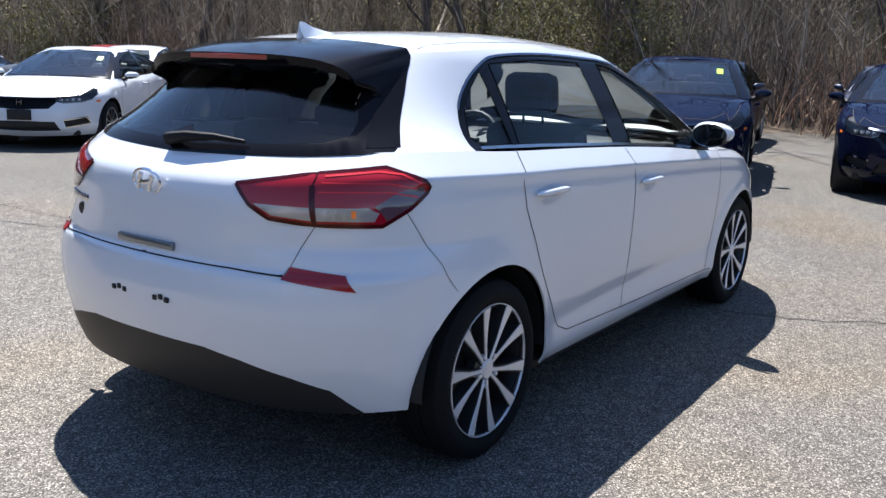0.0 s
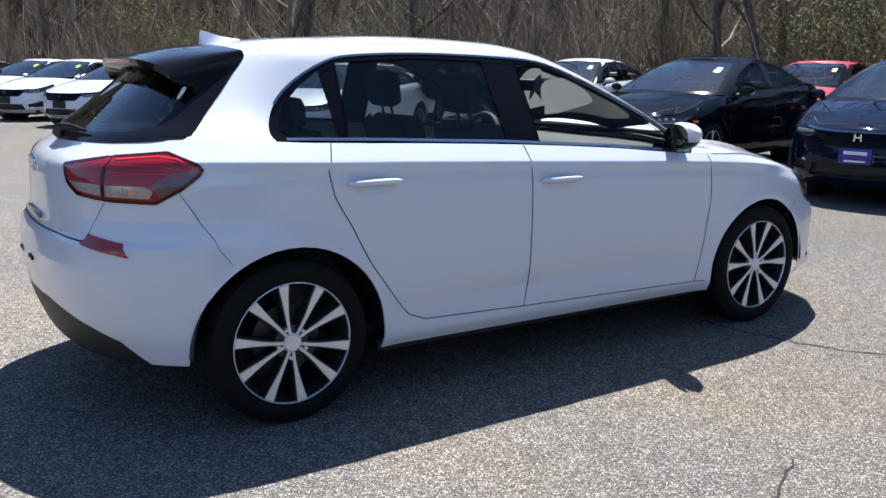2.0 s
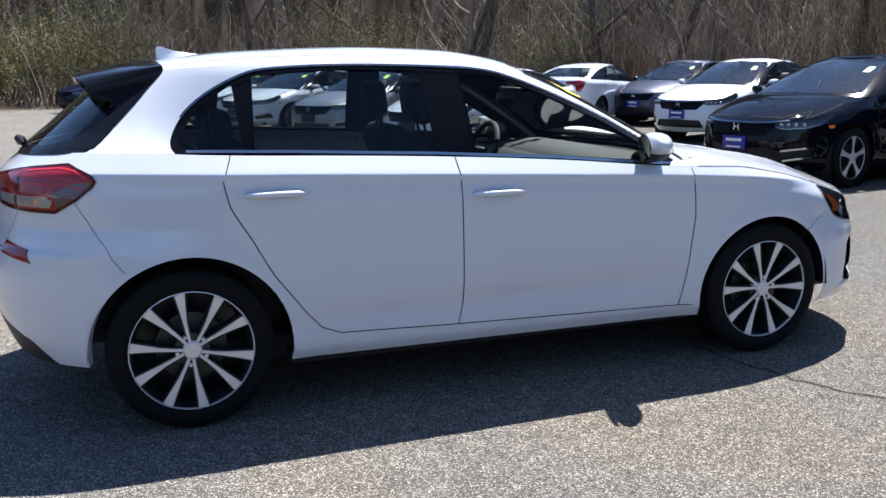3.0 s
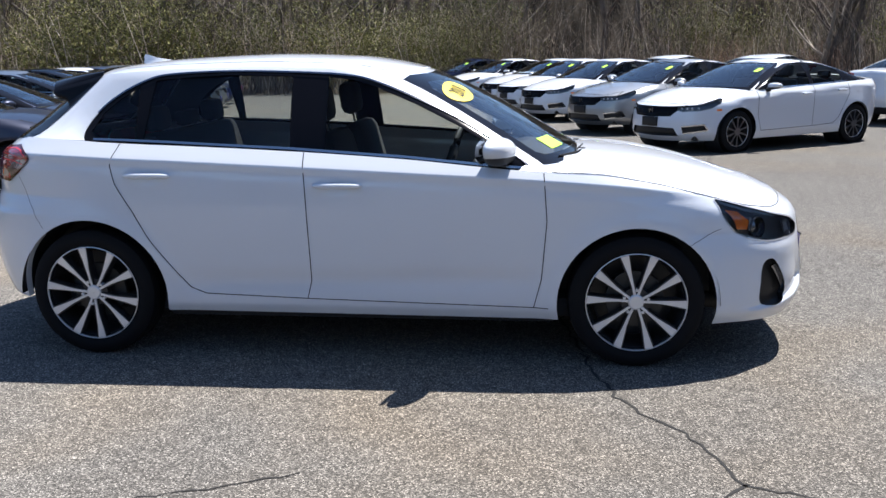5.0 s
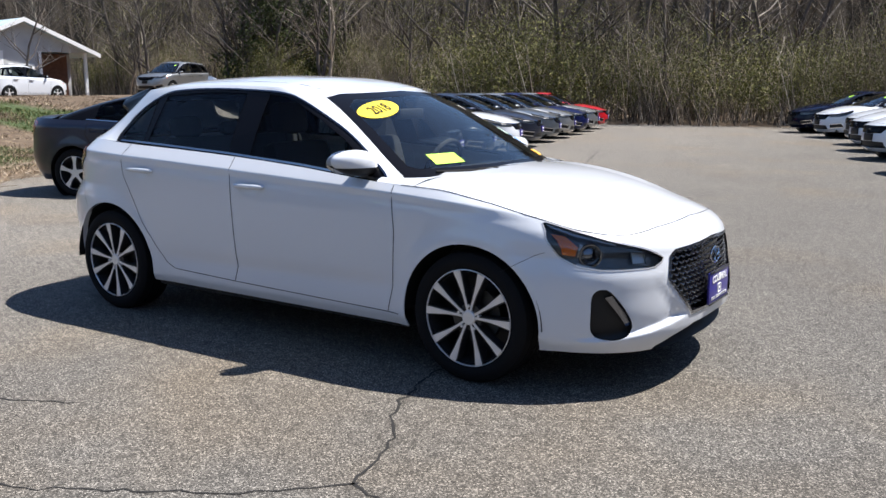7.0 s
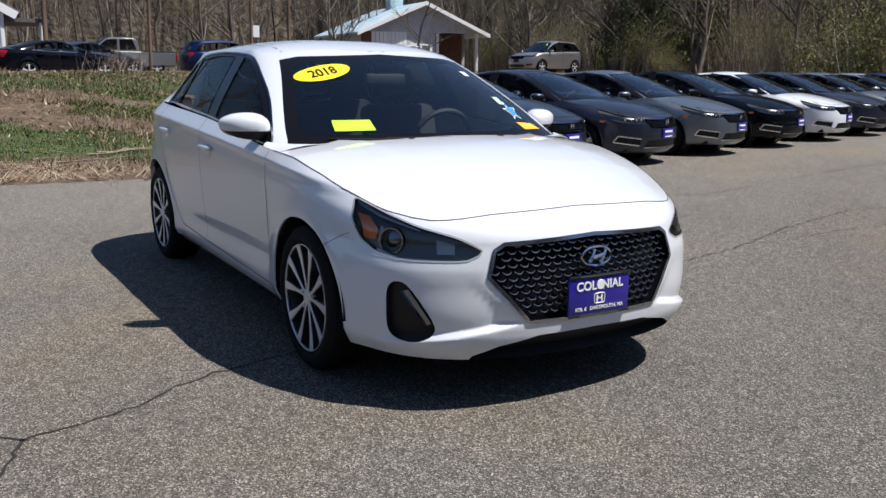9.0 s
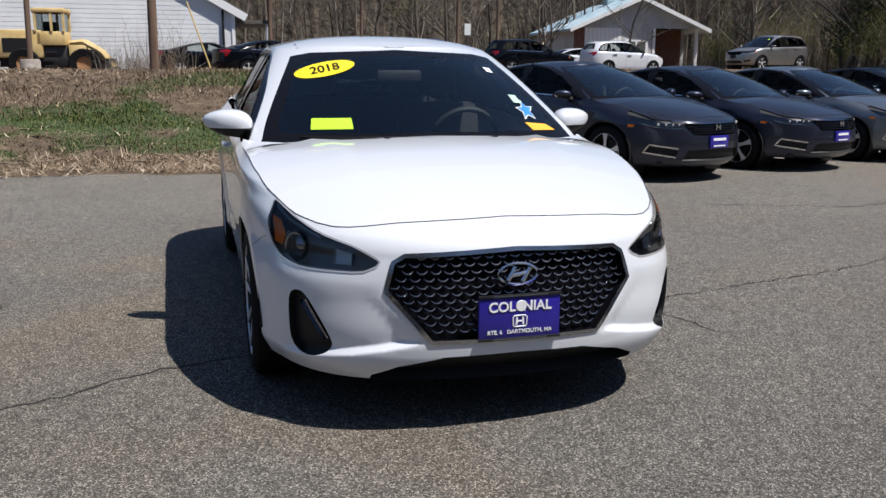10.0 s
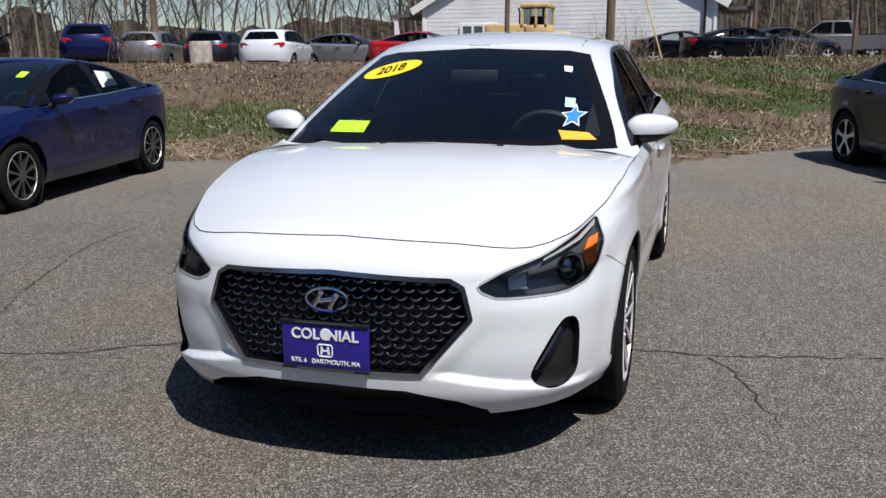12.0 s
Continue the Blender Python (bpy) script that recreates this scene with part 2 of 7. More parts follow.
class Chart:
    """A car's skin over (U, z), cut along outlines into panels."""

    def __init__(self, ring, outline, regions, step=0.045, lines=()):
        self.ring, self.cells = ring, {}
        outline = dense(outline, step)
        regions = [(n, dense(p, step * 0.7)) for n, p in regions]
        pts, edges = [], []

        def add(poly, closed=True):
            k = len(pts)
            pts.extend(poly)
            m = len(poly)
            edges.extend((k + i, k + (i + 1) % m) for i in range(m if closed else m - 1))

        add(outline)
        for _, p in regions:
            add(p)
        for ln in lines:
            add(dense(ln, step * 0.8, closed=False), False)
        us, zs = [p[0] for p in outline], [p[1] for p in outline]
        for i in range(int((max(us) - min(us)) * STRETCH / step)):
            for j in range(int((max(zs) - min(zs)) / step) + 1):
                p = (min(us) + (i + 0.5) * step / STRETCH, min(zs) + (j + 0.5) * step)
                if inside(outline, p):
                    pts.append(p)
        flat = [Vector((u * STRETCH, z)) for u, z in pts]
        vs, _, fs, *_ = delaunay_2d_cdt(flat, edges, [], 0, 1e-6)
        self.flat = [(v.x / STRETCH, v.y) for v in vs]
        self.pos = [ring.at(*p) for p in self.flat]
        self.nor = [ring.normal(*p) for p in self.flat]
        for f in fs:
            c = (sum(self.flat[i][0] for i in f) / len(f), sum(self.flat[i][1] for i in f) / len(f))
            if not inside(outline, c):
                continue
            name = next((n for n, p in regions if inside(p, c)), "rest")
            self.cells.setdefault(name, []).append(f)

    def get(self, names, inset=0.0, wall=0.0, grow=0.0):
        """Verts, normals and faces of some cells; inset: sunk along the normal with walls; wall: a lip round the edge, turned inward."""
        if isinstance(names, str):
            names = (names,)
        faces = [f for n in names for f in self.cells.get(n, ())]
        used = sorted({i for f in faces for i in f})
        at = {v: k for k, v in enumerate(used)}
        P = [self.pos[i] - inset * self.nor[i] for i in used]
        N = [self.nor[i] for i in used]
        # face order such that the normals look outward
        F = []
        for f in faces:
            g = [at[i] for i in f]
            n = np.cross(P[g[1]] - P[g[0]], P[g[2]] - P[g[0]])
            F.append(g if n @ N[g[0]] > 0 else g[::-1])
        count = {}
        for g in F:
            for a, b in zip(g, g[1:] + g[:1]):
                count[(a, b)] = 1
        rim = [(a, b) for a, b in count if (b, a) not in count]
        depth = wall if wall else inset
        if depth:
            top = 0.0 if wall else inset
            for a, b in rim:
                if abs(self.flat[used[a]][0]) < 1e-4 and abs(self.flat[used[b]][0]) < 1e-4:
                    continue
                if abs(self.flat[used[a]][0] - 3) < 1e-4 and abs(self.flat[used[b]][0] - 3) < 1e-4:
                    continue
                k = len(P)
                na, nb = N[a], N[b]
                off = -wall if wall else inset
                P += [P[a], P[b], P[b] + off * nb, P[a] + off * na]
                t = np.cross(P[b] - P[a], na)
                t = t / (np.linalg.norm(t) + 1e-12) * (1 if wall else -1)
                N += [t] * 4
                F.append([k, k + 3, k + 2, k + 1] if wall else [k, k + 3, k + 2, k + 1])
        return P, N, F


def flip(P, N, F):
    s = np.array([1, -1, 1.0])
    return [p * s for p in P], [n * s for n in N], [f[::-1] for f in F]


def skin(name, data, mat, parent, side="both", label=""):
    """One mesh over both halves (both), or the right or left one."""
    P, N, F = data
    if not F:
        return None
    if side == "left":
        P, N, F = flip(P, N, F)
    elif side == "both":
        P2, N2, F2 = flip(P, N, F)
        k = len(P)
        P, N, F = P + P2, N + N2, F + [[i + k for i in f] for f in F2]
    return link_mesh(name, P, F, mat, parent, label, normals=N)


def ribbon(ring, path, half, lift):
    """A narrow strip that follows a path over the skin."""
    path = dense(path, 0.03, closed=False)
    P, N, F = [], [], []
    pos = [ring.at(*p) for p in path]
    nor = [ring.normal(*p) for p in path]
    for i in range(len(path)):
        d = pos[min(i + 1, len(pos) - 1)] - pos[max(i - 1, 0)]
        s = np.cross(d, nor[i])
        s = s / (np.linalg.norm(s) + 1e-12) * half
        P += [pos[i] + lift * nor[i] + s, pos[i] + lift * nor[i] - s]
        N += [nor[i], nor[i]]
        if i:
            F.append([2 * i - 2, 2 * i - 1, 2 * i + 1, 2 * i])
    g = F[0] if F else None
    if g and np.cross(P[g[1]] - P[g[0]], P[g[2]] - P[g[0]]) @ N[g[0]] < 0:
        F = [f[::-1] for f in F]
    return P, N, F


def strip3(points, ups, half):
    """A strip through points in space, flat against the normals given."""
    P, N, F = [], [], []
    for i, (p, n) in enumerate(zip(points, ups)):
        d = points[min(i + 1, len(points) - 1)] - points[max(i - 1, 0)]
        s = np.cross(d, n)
        s = s / (np.linalg.norm(s) + 1e-12) * half
        P += [p + s, p - s]
        N += [n, n]
        if i:
            F.append([2 * i - 2, 2 * i - 1, 2 * i + 1, 2 * i])
    g = F[0]
    if np.cross(P[g[1]] - P[g[0]], P[g[2]] - P[g[0]]) @ N[g[0]] < 0:
        F = [f[::-1] for f in F]
    return P, N, F


def fan(edge, middle, crown, cols=12, power=2.2):
    """A domed half sheet between an edge line and a middle line of as many points."""
    n = len(edge)
    grid = []
    for i in range(n):
        row = []
        for k in range(cols + 1):
            t = k / cols
            p = middle[i] * (1 - t) + edge[i] * t
            p = p.copy()
            p[2] = edge[i][2] + (middle[i][2] - edge[i][2]) * (1 - t**power) + crown * (t**2 - t**4)
            row.append(p)
        grid.append(row)
    P = [p for row in grid for p in row]
    w = cols + 1
    F = []
    for i in range(n - 1):
        for k in range(cols):
            a, b, c, d = i * w + k, i * w + k + 1, (i + 1) * w + k + 1, (i + 1) * w + k
            f = [a, b, c, d]
            q = [P[j] for j in f]
            nn = np.cross(q[2] - q[0], q[3] - q[1])
            if np.linalg.norm(nn) < 1e-9:
                continue
            F.append(f if nn[2] > 0 else f[::-1])
    N = [np.zeros(3) for _ in P]
    for f in F:
        q = [P[j] for j in f]
        nn = np.cross(q[2] - q[0], q[3] - q[1])
        for j in f:
            N[j] = N[j] + nn
    for i in range(n):
        N[i * w][1] = 0.0
    N = [v / (np.linalg.norm(v) + 1e-12) for v in N]
    return P, N, F


def along(ring, keys):
    """A line (U -> z) through keys given as ('x' | 'y' | 'r' | 'u', value, z): by station, by half width at the front or the rear, or by U."""
    pts = []
    for k, v, z in keys:
        U = v if k == "u" else ring.by_x(v, z) if k == "x" else ring.by_y(v, z, k == "r")
        pts.append((U, z))
    pts.sort()
    return pts


def on_side(ring, pts):
    return [(ring.by_x(x, z), z) for x, z in pts]


def on_pane(ring, pts, closed=True, n=6):
    """An outline by (x, z) with its edges kept straight in space."""
    out = []
    m = len(pts)
    for i in range(m if closed else m - 1):
        (xa, za), (xb, zb) = pts[i], pts[(i + 1) % m]
        out += [(xa + (xb - xa) * k / n, za + (zb - za) * k / n) for k in range(n)]
    if not closed:
        out.append(pts[-1])
    return on_side(ring, out)


def on_front(ring, pts):
    return [(ring.by_y(y, z), z) for y, z in pts]


def on_rear(ring, pts):
    return [(ring.by_y(y, z, True), z) for y, z in pts]

# ---------- ground ----------
def graded(stops):
    """Coordinates with the step given for each stretch: (from, step) pairs, the last one the end."""
    out = []
    for (a, s), (b, _) in zip(stops, stops[1:]):
        out += list(np.arange(a, b - 1e-6, s))
    return out + [stops[-1][0]]


lot_west = curve([(-80, -4.6), (-7.87, -5.1), (-5.86, -5.45), (-3.45, -5.99), (-1.35, -6.09), (0.15, -5.95), (1.44, -7.37), (3.24, -9.52), (27.29, -16.53), (46.46, -26.19), (80, -42)])


def beyond(x, y):
    """How far a place lies outside the paved lot: west bank, and north-east woods."""
    west = lot_west(y) - x
    d = -1e9
    line = [(-60, 38), (-25, 33.5), (-8, 30.8), (2, 33.5), (9, 29.5), (14, 21), (16.8, 12), (17.4, -5), (24, -40)]
    for (ax, ay), (bx, by) in zip(line, line[1:]):
        ex, ey = bx - ax, by - ay
        n = math.hypot(ex, ey)
        d = max(d, (-(ey) * (x - ax) + ex * (y - ay)) / n)
    return west, d


def ground_z(x, y):
    west, ne = beyond(x, y)
    wob = 0.25 * noise.noise(Vector((x * 0.9, y * 0.9, 3.1)))
    z = -0.06
    if west + wob > 0:
        t = min(1, (west + wob) / 12)
        dip = min(1, max(0, (west - 15) / 5))
        z = max(z, 0.015 + 1.12 * t * t * (3 - 2 * t) - .30 * dip * dip * (3 - 2 * dip) + 0.004 * max(0, y - 6) * t + 0.05 * noise.noise(Vector((x * 0.7, y * 0.7, 9))) * min(1, west))
    if ne + wob > 0:
        z = max(z, 0.01 + 0.05 * min(ne, 30) * 0.6 + 0.08 * noise.noise(Vector((x * 0.4, y * 0.4, 5))))
    return z


def ramp_nodes(t, fac, stops):
    ra = t.nodes.new("ShaderNodeValToRGB")
    while len(ra.color_ramp.elements) < len(stops):
        ra.color_ramp.elements.new(0.5)
    for e, (p, c) in zip(ra.color_ramp.elements, stops):
        e.position, e.color = p, (*c, 1)
    t.links.new(fac, ra.inputs[0])
    return ra


def noise_node(t, vec, scale, detail=4.0, rough=0.6):
    n = t.nodes.new("ShaderNodeTexNoise")
    n.inputs["Scale"].default_value, n.inputs["Detail"].default_value, n.inputs["Roughness"].default_value = scale, detail, rough
    t.links.new(vec, n.inputs["Vector"])
    return n


def mix_node(t, fac, a, b, mode="MIX"):
    m = t.nodes.new("ShaderNodeMix")
    m.data_type, m.blend_type = "RGBA", mode
    for sock, v in ((m.inputs[0], fac), (m.inputs[6], a), (m.inputs[7], b)):
        if hasattr(v, "is_output"):
            t.links.new(v, sock)
        elif isinstance(v, float):
            sock.default_value = v
        else:
            sock.default_value = (*v, 1)
    return m.outputs[2]


asphalt = material("asphalt", (0.2, 0.2, 0.2), 0.85, spec=0.1)
t = asphalt.node_tree
tc = t.nodes.new("ShaderNodeTexCoord").outputs["Object"]
stone = t.nodes.new("ShaderNodeTexVoronoi")
stone.inputs["Scale"].default_value = 185
t.links.new(tc, stone.inputs["Vector"])
split = t.nodes.new("ShaderNodeSeparateColor")
t.links.new(stone.outputs["Color"], split.inputs[0])
grit = ramp_nodes(t, split.outputs[0], [(0.0, (0.039, 0.037, 0.034)), (0.35, (0.069, 0.065, 0.060)), (0.62, (0.104, 0.098, 0.089)), (0.84, (0.164, 0.154, 0.139)), (1.0, (0.31, 0.29, 0.262))])
patch = ramp_nodes(t, noise_node(t, tc, 0.55, 6).outputs["Fac"], [(0.30, (0.90, 0.89, 0.885)), (0.5, (1.0, 1.0, 1.0)), (0.70, (1.10, 1.085, 1.06))])
fine = ramp_nodes(t, noise_node(t, tc, 14, 5).outputs["Fac"], [(0.3, (0.80, 0.80, 0.80)), (0.7, (1.18, 1.18, 1.18))])
rust = ramp_nodes(t, noise_node(t, tc, 0.33, 3).outputs["Fac"], [(0.50, (1.0, 1.0, 1.0)), (0.72, (1.13, 1.02, 0.88))])
c = mix_node(t, 1.0, grit.outputs[0], patch.outputs[0], "MULTIPLY")
c = mix_node(t, 1.0, c, fine.outputs[0], "MULTIPLY")
c = mix_node(t, 1.0, c, rust.outputs[0], "MULTIPLY")
# the asphalt colour grows paler from x = 3 to x = -5
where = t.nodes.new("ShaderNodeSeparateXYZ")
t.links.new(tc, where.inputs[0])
west_ramp = t.nodes.new("ShaderNodeMapRange")
west_ramp.inputs["From Min"].default_value, west_ramp.inputs["From Max"].default_value = 3.0, -5.0
t.links.new(where.outputs["X"], west_ramp.inputs["Value"])
pale = ramp_nodes(t, west_ramp.outputs["Result"], [(0.0, (1.0, 1.0, 1.0)), (1.0, (1.42, 1.40, 1.37))])
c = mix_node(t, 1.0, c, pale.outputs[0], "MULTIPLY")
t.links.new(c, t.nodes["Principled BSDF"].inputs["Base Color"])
bp = t.nodes.new("ShaderNodeBump")
bp.inputs["Strength"].default_value, bp.inputs["Distance"].default_value = 0.5, 0.004
t.links.new(stone.outputs["Distance"], bp.inputs["Height"])
t.links.new(bp.outputs[0], t.nodes["Principled BSDF"].inputs["Normal"])

bm = bmesh.new()
bmesh.ops.create_grid(bm, x_segments=12, y_segments=12, size=900)
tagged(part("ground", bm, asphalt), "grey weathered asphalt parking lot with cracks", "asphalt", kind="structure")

def turf_share(x, y):
    """How green the bank is: a band above the straw, wider beside the parked row."""
    west = lot_west(y) - x
    far_end = 6.2 + 8.0 * min(1, max(0, (y + 4.5) / 6)) - 10 * min(1, max(0, (y - 9) / 5))
    k = min(1, max(0, (west - .8) / .7)) * min(1, max(0, (far_end - west) / 1.5))
    return k * min(1, max(0, .66 + 1.9 * noise.noise(Vector((x * .5, y * .5, 2.0))) + .7 * noise.noise(Vector((x * 1.7, y * 1.7, 8.0)))))


soil = material("bank_soil", (0.2, 0.15, 0.1), 0.95)
t = soil.node_tree
tc = t.nodes.new("ShaderNodeTexCoord").outputs["Object"]
big = noise_node(t, tc, 0.45, 5)
small = noise_node(t, tc, 4.0, 9, 0.75)
dirt = ramp_nodes(t, small.outputs["Fac"], [(0.32, (0.045, 0.028, 0.016)), (0.46, (0.085, 0.057, 0.034)), (0.58, (0.125, 0.090, 0.056)), (0.70, (0.24, 0.185, 0.12))])
turf = ramp_nodes(t, small.outputs["Fac"], [(0.25, (0.022, 0.035, 0.010)), (0.55, (0.050, 0.076, 0.020)), (0.8, (0.13, 0.135, 0.055))])
green = t.nodes.new("ShaderNodeAttribute")
green.attribute_name = "turf"
sel = ramp_nodes(t, green.outputs["Fac"], [(0.35, (0, 0, 0)), (0.65, (1, 1, 1))])
t.links.new(mix_node(t, sel.outputs[0], dirt.outputs[0], turf.outputs[0]), t.nodes["Principled BSDF"].inputs["Base Color"])
bump(soil, 9, 0.7, 0.05)
litter = material("leaf_litter", (0.2, 0.13, 0.08), 0.95)
mix_color(litter, (0.045, 0.03, 0.018), (0.20, 0.14, 0.085), 5.0, 0.3, 0.7, 6)
bump(litter, 8, 0.8, 0.05)
for name, mat, label, xs, ys, side in (("bank", soil, "grassy earth bank with dry stalks and debris", graded([(-140, 10), (-60, 2.5), (-20, 0.8), (-10, 0.25), (-3.6, 1)]), graded([(-90, 6), (-20, 1), (-8, 0.3), (6, 1.2), (30, 3), (60, 3)]), 0),
                                       ("woods_floor", litter, "woodland floor with brown leaf litter", graded([(-60, 3), (-10, 2), (10, 1), (30, 3), (120, 3)]), graded([(-60, 5), (-10, 1.5), (15, 2.5), (50, 2.5), (120, 3)]), 1)):
    P, ids, F = [], {}, []
    for i, x in enumerate(xs):
        for j, y in enumerate(ys):
            west, ne = beyond(x, y)
            z = ground_z(x, y) if (side == 0 and ne < -0.5) or (side == 1) else -0.3
            if side == 1 and west > -1.0:
                z = z - 0.12
            ids[i, j] = len(P)
            P.append((x, y, z))
    for i in range(len(xs) - 1):
        for j in range(len(ys) - 1):
            q = [ids[i, j], ids[i + 1, j], ids[i + 1, j + 1], ids[i, j + 1]]
            if max(P[k][2] for k in q) > -0.055:
                F.append(q)
    ob = tagged(link_mesh(name, P, F, mat), label, "ground", kind="structure")
    at = ob.data.attributes.new("turf", "FLOAT", "POINT")
    at.data.foreach_set("value", [turf_share(p[0], p[1]) for p in P])

# cracks, sealed and open
crack_mat = material("crack", (0.014, 0.013, 0.012), 0.95)


def crack(points, half, seed):
    rnd = random.Random(seed)
    line = []
    for (ax, ay), (bx, by) in zip(points, points[1:]):
        n = max(2, int(math.hypot(bx - ax, by - ay) / 0.05))
        for k in range(n):
            u = k / n
            j = 0.016
            line.append(Vector((ax + (bx - ax) * u + rnd.uniform(-j, j), ay + (by - ay) * u + rnd.uniform(-j, j), 0.0022)))
    line.append(Vector((*points[-1], 0.0022)))
    P, F = [], []
    for i, p in enumerate(line):
        d = (line[min(i + 1, len(line) - 1)] - line[max(i - 1, 0)]).normalized()
        s = Vector((-d.y, d.x, 0)) * half * rnd.uniform(0.35, 1.5)
        P += [p + s, p - s]
        if i:
            F.append((2 * i - 2, 2 * i - 1, 2 * i + 1, 2 * i))
    ob = link_mesh("crack", P, F, crack_mat, smooth=False)
    return tagged(ob, "narrow dark crack in the asphalt", "crack", kind="structure")


crack([(1.02, -0.2), (1.126, -0.893), (1.207, -1.25), (1.315, -1.48), (1.42, -1.555), (1.525, -1.83), (1.58, -2.039)], 0.0065, 1)
crack([(1.58, -2.039), (1.289, -2.32), (0.637, -2.707), (0.255, -2.853), (-0.6, -3.2), (-1.4, -3.3)], 0.0059, 2)
crack([(1.58, -2.039), (1.778, -2.095), (2.05, -2.25), (2.3, -2.27)], 0.0052, 3)
crack([(1.02, -0.2), (0.96, 0.4), (0.735, 0.87), (0.72, 1.285), (0.548, 1.99), (0.34, 2.93), (-0.11, 4.05), (-0.48, 5.45), (-0.12, 7.53)], 0.0065, 4)
crack([(0.755, 1.175), (0.925, 1.30), (1.22, 1.38), (1.49, 1.46)], 0.0039, 5)
crack([(0.022, -2.079), (-0.2, -2.2), (-0.478, -2.293), (-0.8, -2.6)], 0.0039, 6)
crack([(0.21, 5.16), (0.22, 4.2), (0.3, 3.4)], 0.0052, 7)
crack([(-2.6, 3.0), (-1.9, 5.0), (-2.6, 7.5), (-3.2, 10.0), (-5.0, 15.0)], 0.0091, 8)
crack([(3.2, 5.2), (2.9, 6.2), (3.3, 8.0)], 0.0059, 9)
crack([(-1.9, -1.9), (-1.3, -3.0), (0.2, -3.3)], 0.0033, 10)
crack([(1.0, -3.0), (0.6, -3.15), (0.2, -3.12)], 0.0033, 11)


# ---------- wheels ----------
def build_wheel(parent, pos, side, R=0.317, rim=0.233, width=0.215, style="twin", name="wheel", turned=0):
    """side: -1 the right of the car, 1 the left. The face looks outward along y."""
    hub = new(name)
    hub.parent = parent
    hub.matrix_local = Matrix.Translation(pos) @ Matrix.Rotation(radians(turned), 4, "Y")
    s = side
    bm = bmesh.new()
    w = width
    prof = [(rim - 0.012, -w + 0.012), (rim + 0.01, -w), (R - 0.03, -w - 0.004), (R - 0.006, -w + 0.016), (R, -w + 0.04), (R, -w * 0.66), (R - 0.006, -w * 0.65), (R - 0.006, -w * 0.63), (R, -w * 0.62),
            (R, -w * 0.38), (R - 0.006, -w * 0.37), (R - 0.006, -w * 0.35), (R, -w * 0.34), (R, -0.045), (R - 0.006, -0.018), (R - 0.028, 0.0), (R - 0.055, 0.004), (rim + 0.012, -0.004), (rim + 0.002, -0.010), (rim - 0.012, -0.02)]
    bm_lathe(bm, [(r, a * s) for r, a in prof], 48)
    part("tyre", bm, M["rubber"], hub)
    bm = bmesh.new()
    bm_lathe(bm, [(rim + 0.001, -0.010 * s), (rim + 0.002, -0.004 * s), (rim - 0.001, -0.003 * s), (rim - 0.004, -0.010 * s)], 48)
    part("rim_lip", bm, M["alloy"], hub, "machined silver rim edge")
    bm = bmesh.new()
    bm_lathe(bm, [(rim - 0.006, -0.010 * s), (rim - 0.016, -0.05 * s), (rim - 0.03, -0.15 * s), (rim - 0.02, -w * s), (0.05, -w * s)], 40)
    part("rim_barrel", bm, M["rim_dark"], hub)
    bm = bmesh.new()
    bm_lathe(bm, [(0.04, -0.085 * s), (0.135, -0.085 * s), (0.138, -0.098 * s), (0.04, -0.098 * s)], 32)
    part("brake_disc", bm, M["steel"], hub)
    # spokes: a dark body with a bright face
    n = 10 if style == "twin" else 0
    disc = bmesh.new()
    made = {}
    for k in range(n):
        turn = 0.0
        if style == "twin":
            pair, half = divmod(k, 2)
            turn = radians(72 * pair)
            a0 = radians(90) + (0.23 if half else -0.23)
            a1 = radians(90) + (0.30 if half else -0.30)
            spread = ((0.036, 0.0052), (0.075, 0.0048), (0.12, 0.0066), (0.175, 0.0122), (rim - 0.004, 0.0185))
            if half in made:
                ob = new("spoke", made[half])
                ob.parent = hub
                ob.matrix_local = Matrix.Rotation(-turn, 4, "Y")
                continue
            bm = bmesh.new()
        for depth, grow in ((0.0, 0.0), (-0.05, 0.006)):
            rows = []
            for i, (r, h) in enumerate(spread):
                t = i / (len(spread) - 1)
                a = a0 + (a1 - a0) * min(1.0, t * 1.15)
                y = -0.014 * (1 - t) ** 0.6 - 0.003 - (0.0 if depth == 0 else 0.003)
                d, q = Vector((math.cos(a), 0, math.sin(a))), Vector((-math.sin(a), 0, math.cos(a)))
                hh, back = h + grow, (0.006 if depth == 0 else 0.045)
                rows.append([d * r + q * hh + Vector((0, y * s, 0)), d * r - q * hh + Vector((0, y * s, 0)), d * r - q * (hh + 0.003) + Vector((0, (y - back) * s, 0)), d * r + q * (hh + 0.003) + Vector((0, (y - back) * s, 0))])
            vr = [[bm.verts.new(p) for p in row] for row in rows]
            fs = [bm.faces.new((p[j], p[(j + 1) % 4], q[(j + 1) % 4], q[j])) for p, q in zip(vr, vr[1:]) for j in range(4)]
            fs += [bm.faces.new(vr[0]), bm.faces.new(vr[-1])]
            for f in fs:
                f.material_index = 0 if depth == 0 else 1
        if style == "twin":
            ob = part("spoke", bm, M["alloy"], hub, smooth=False)
            ob.data.materials.append(M["rim_dark"])
            made[half] = ob.data
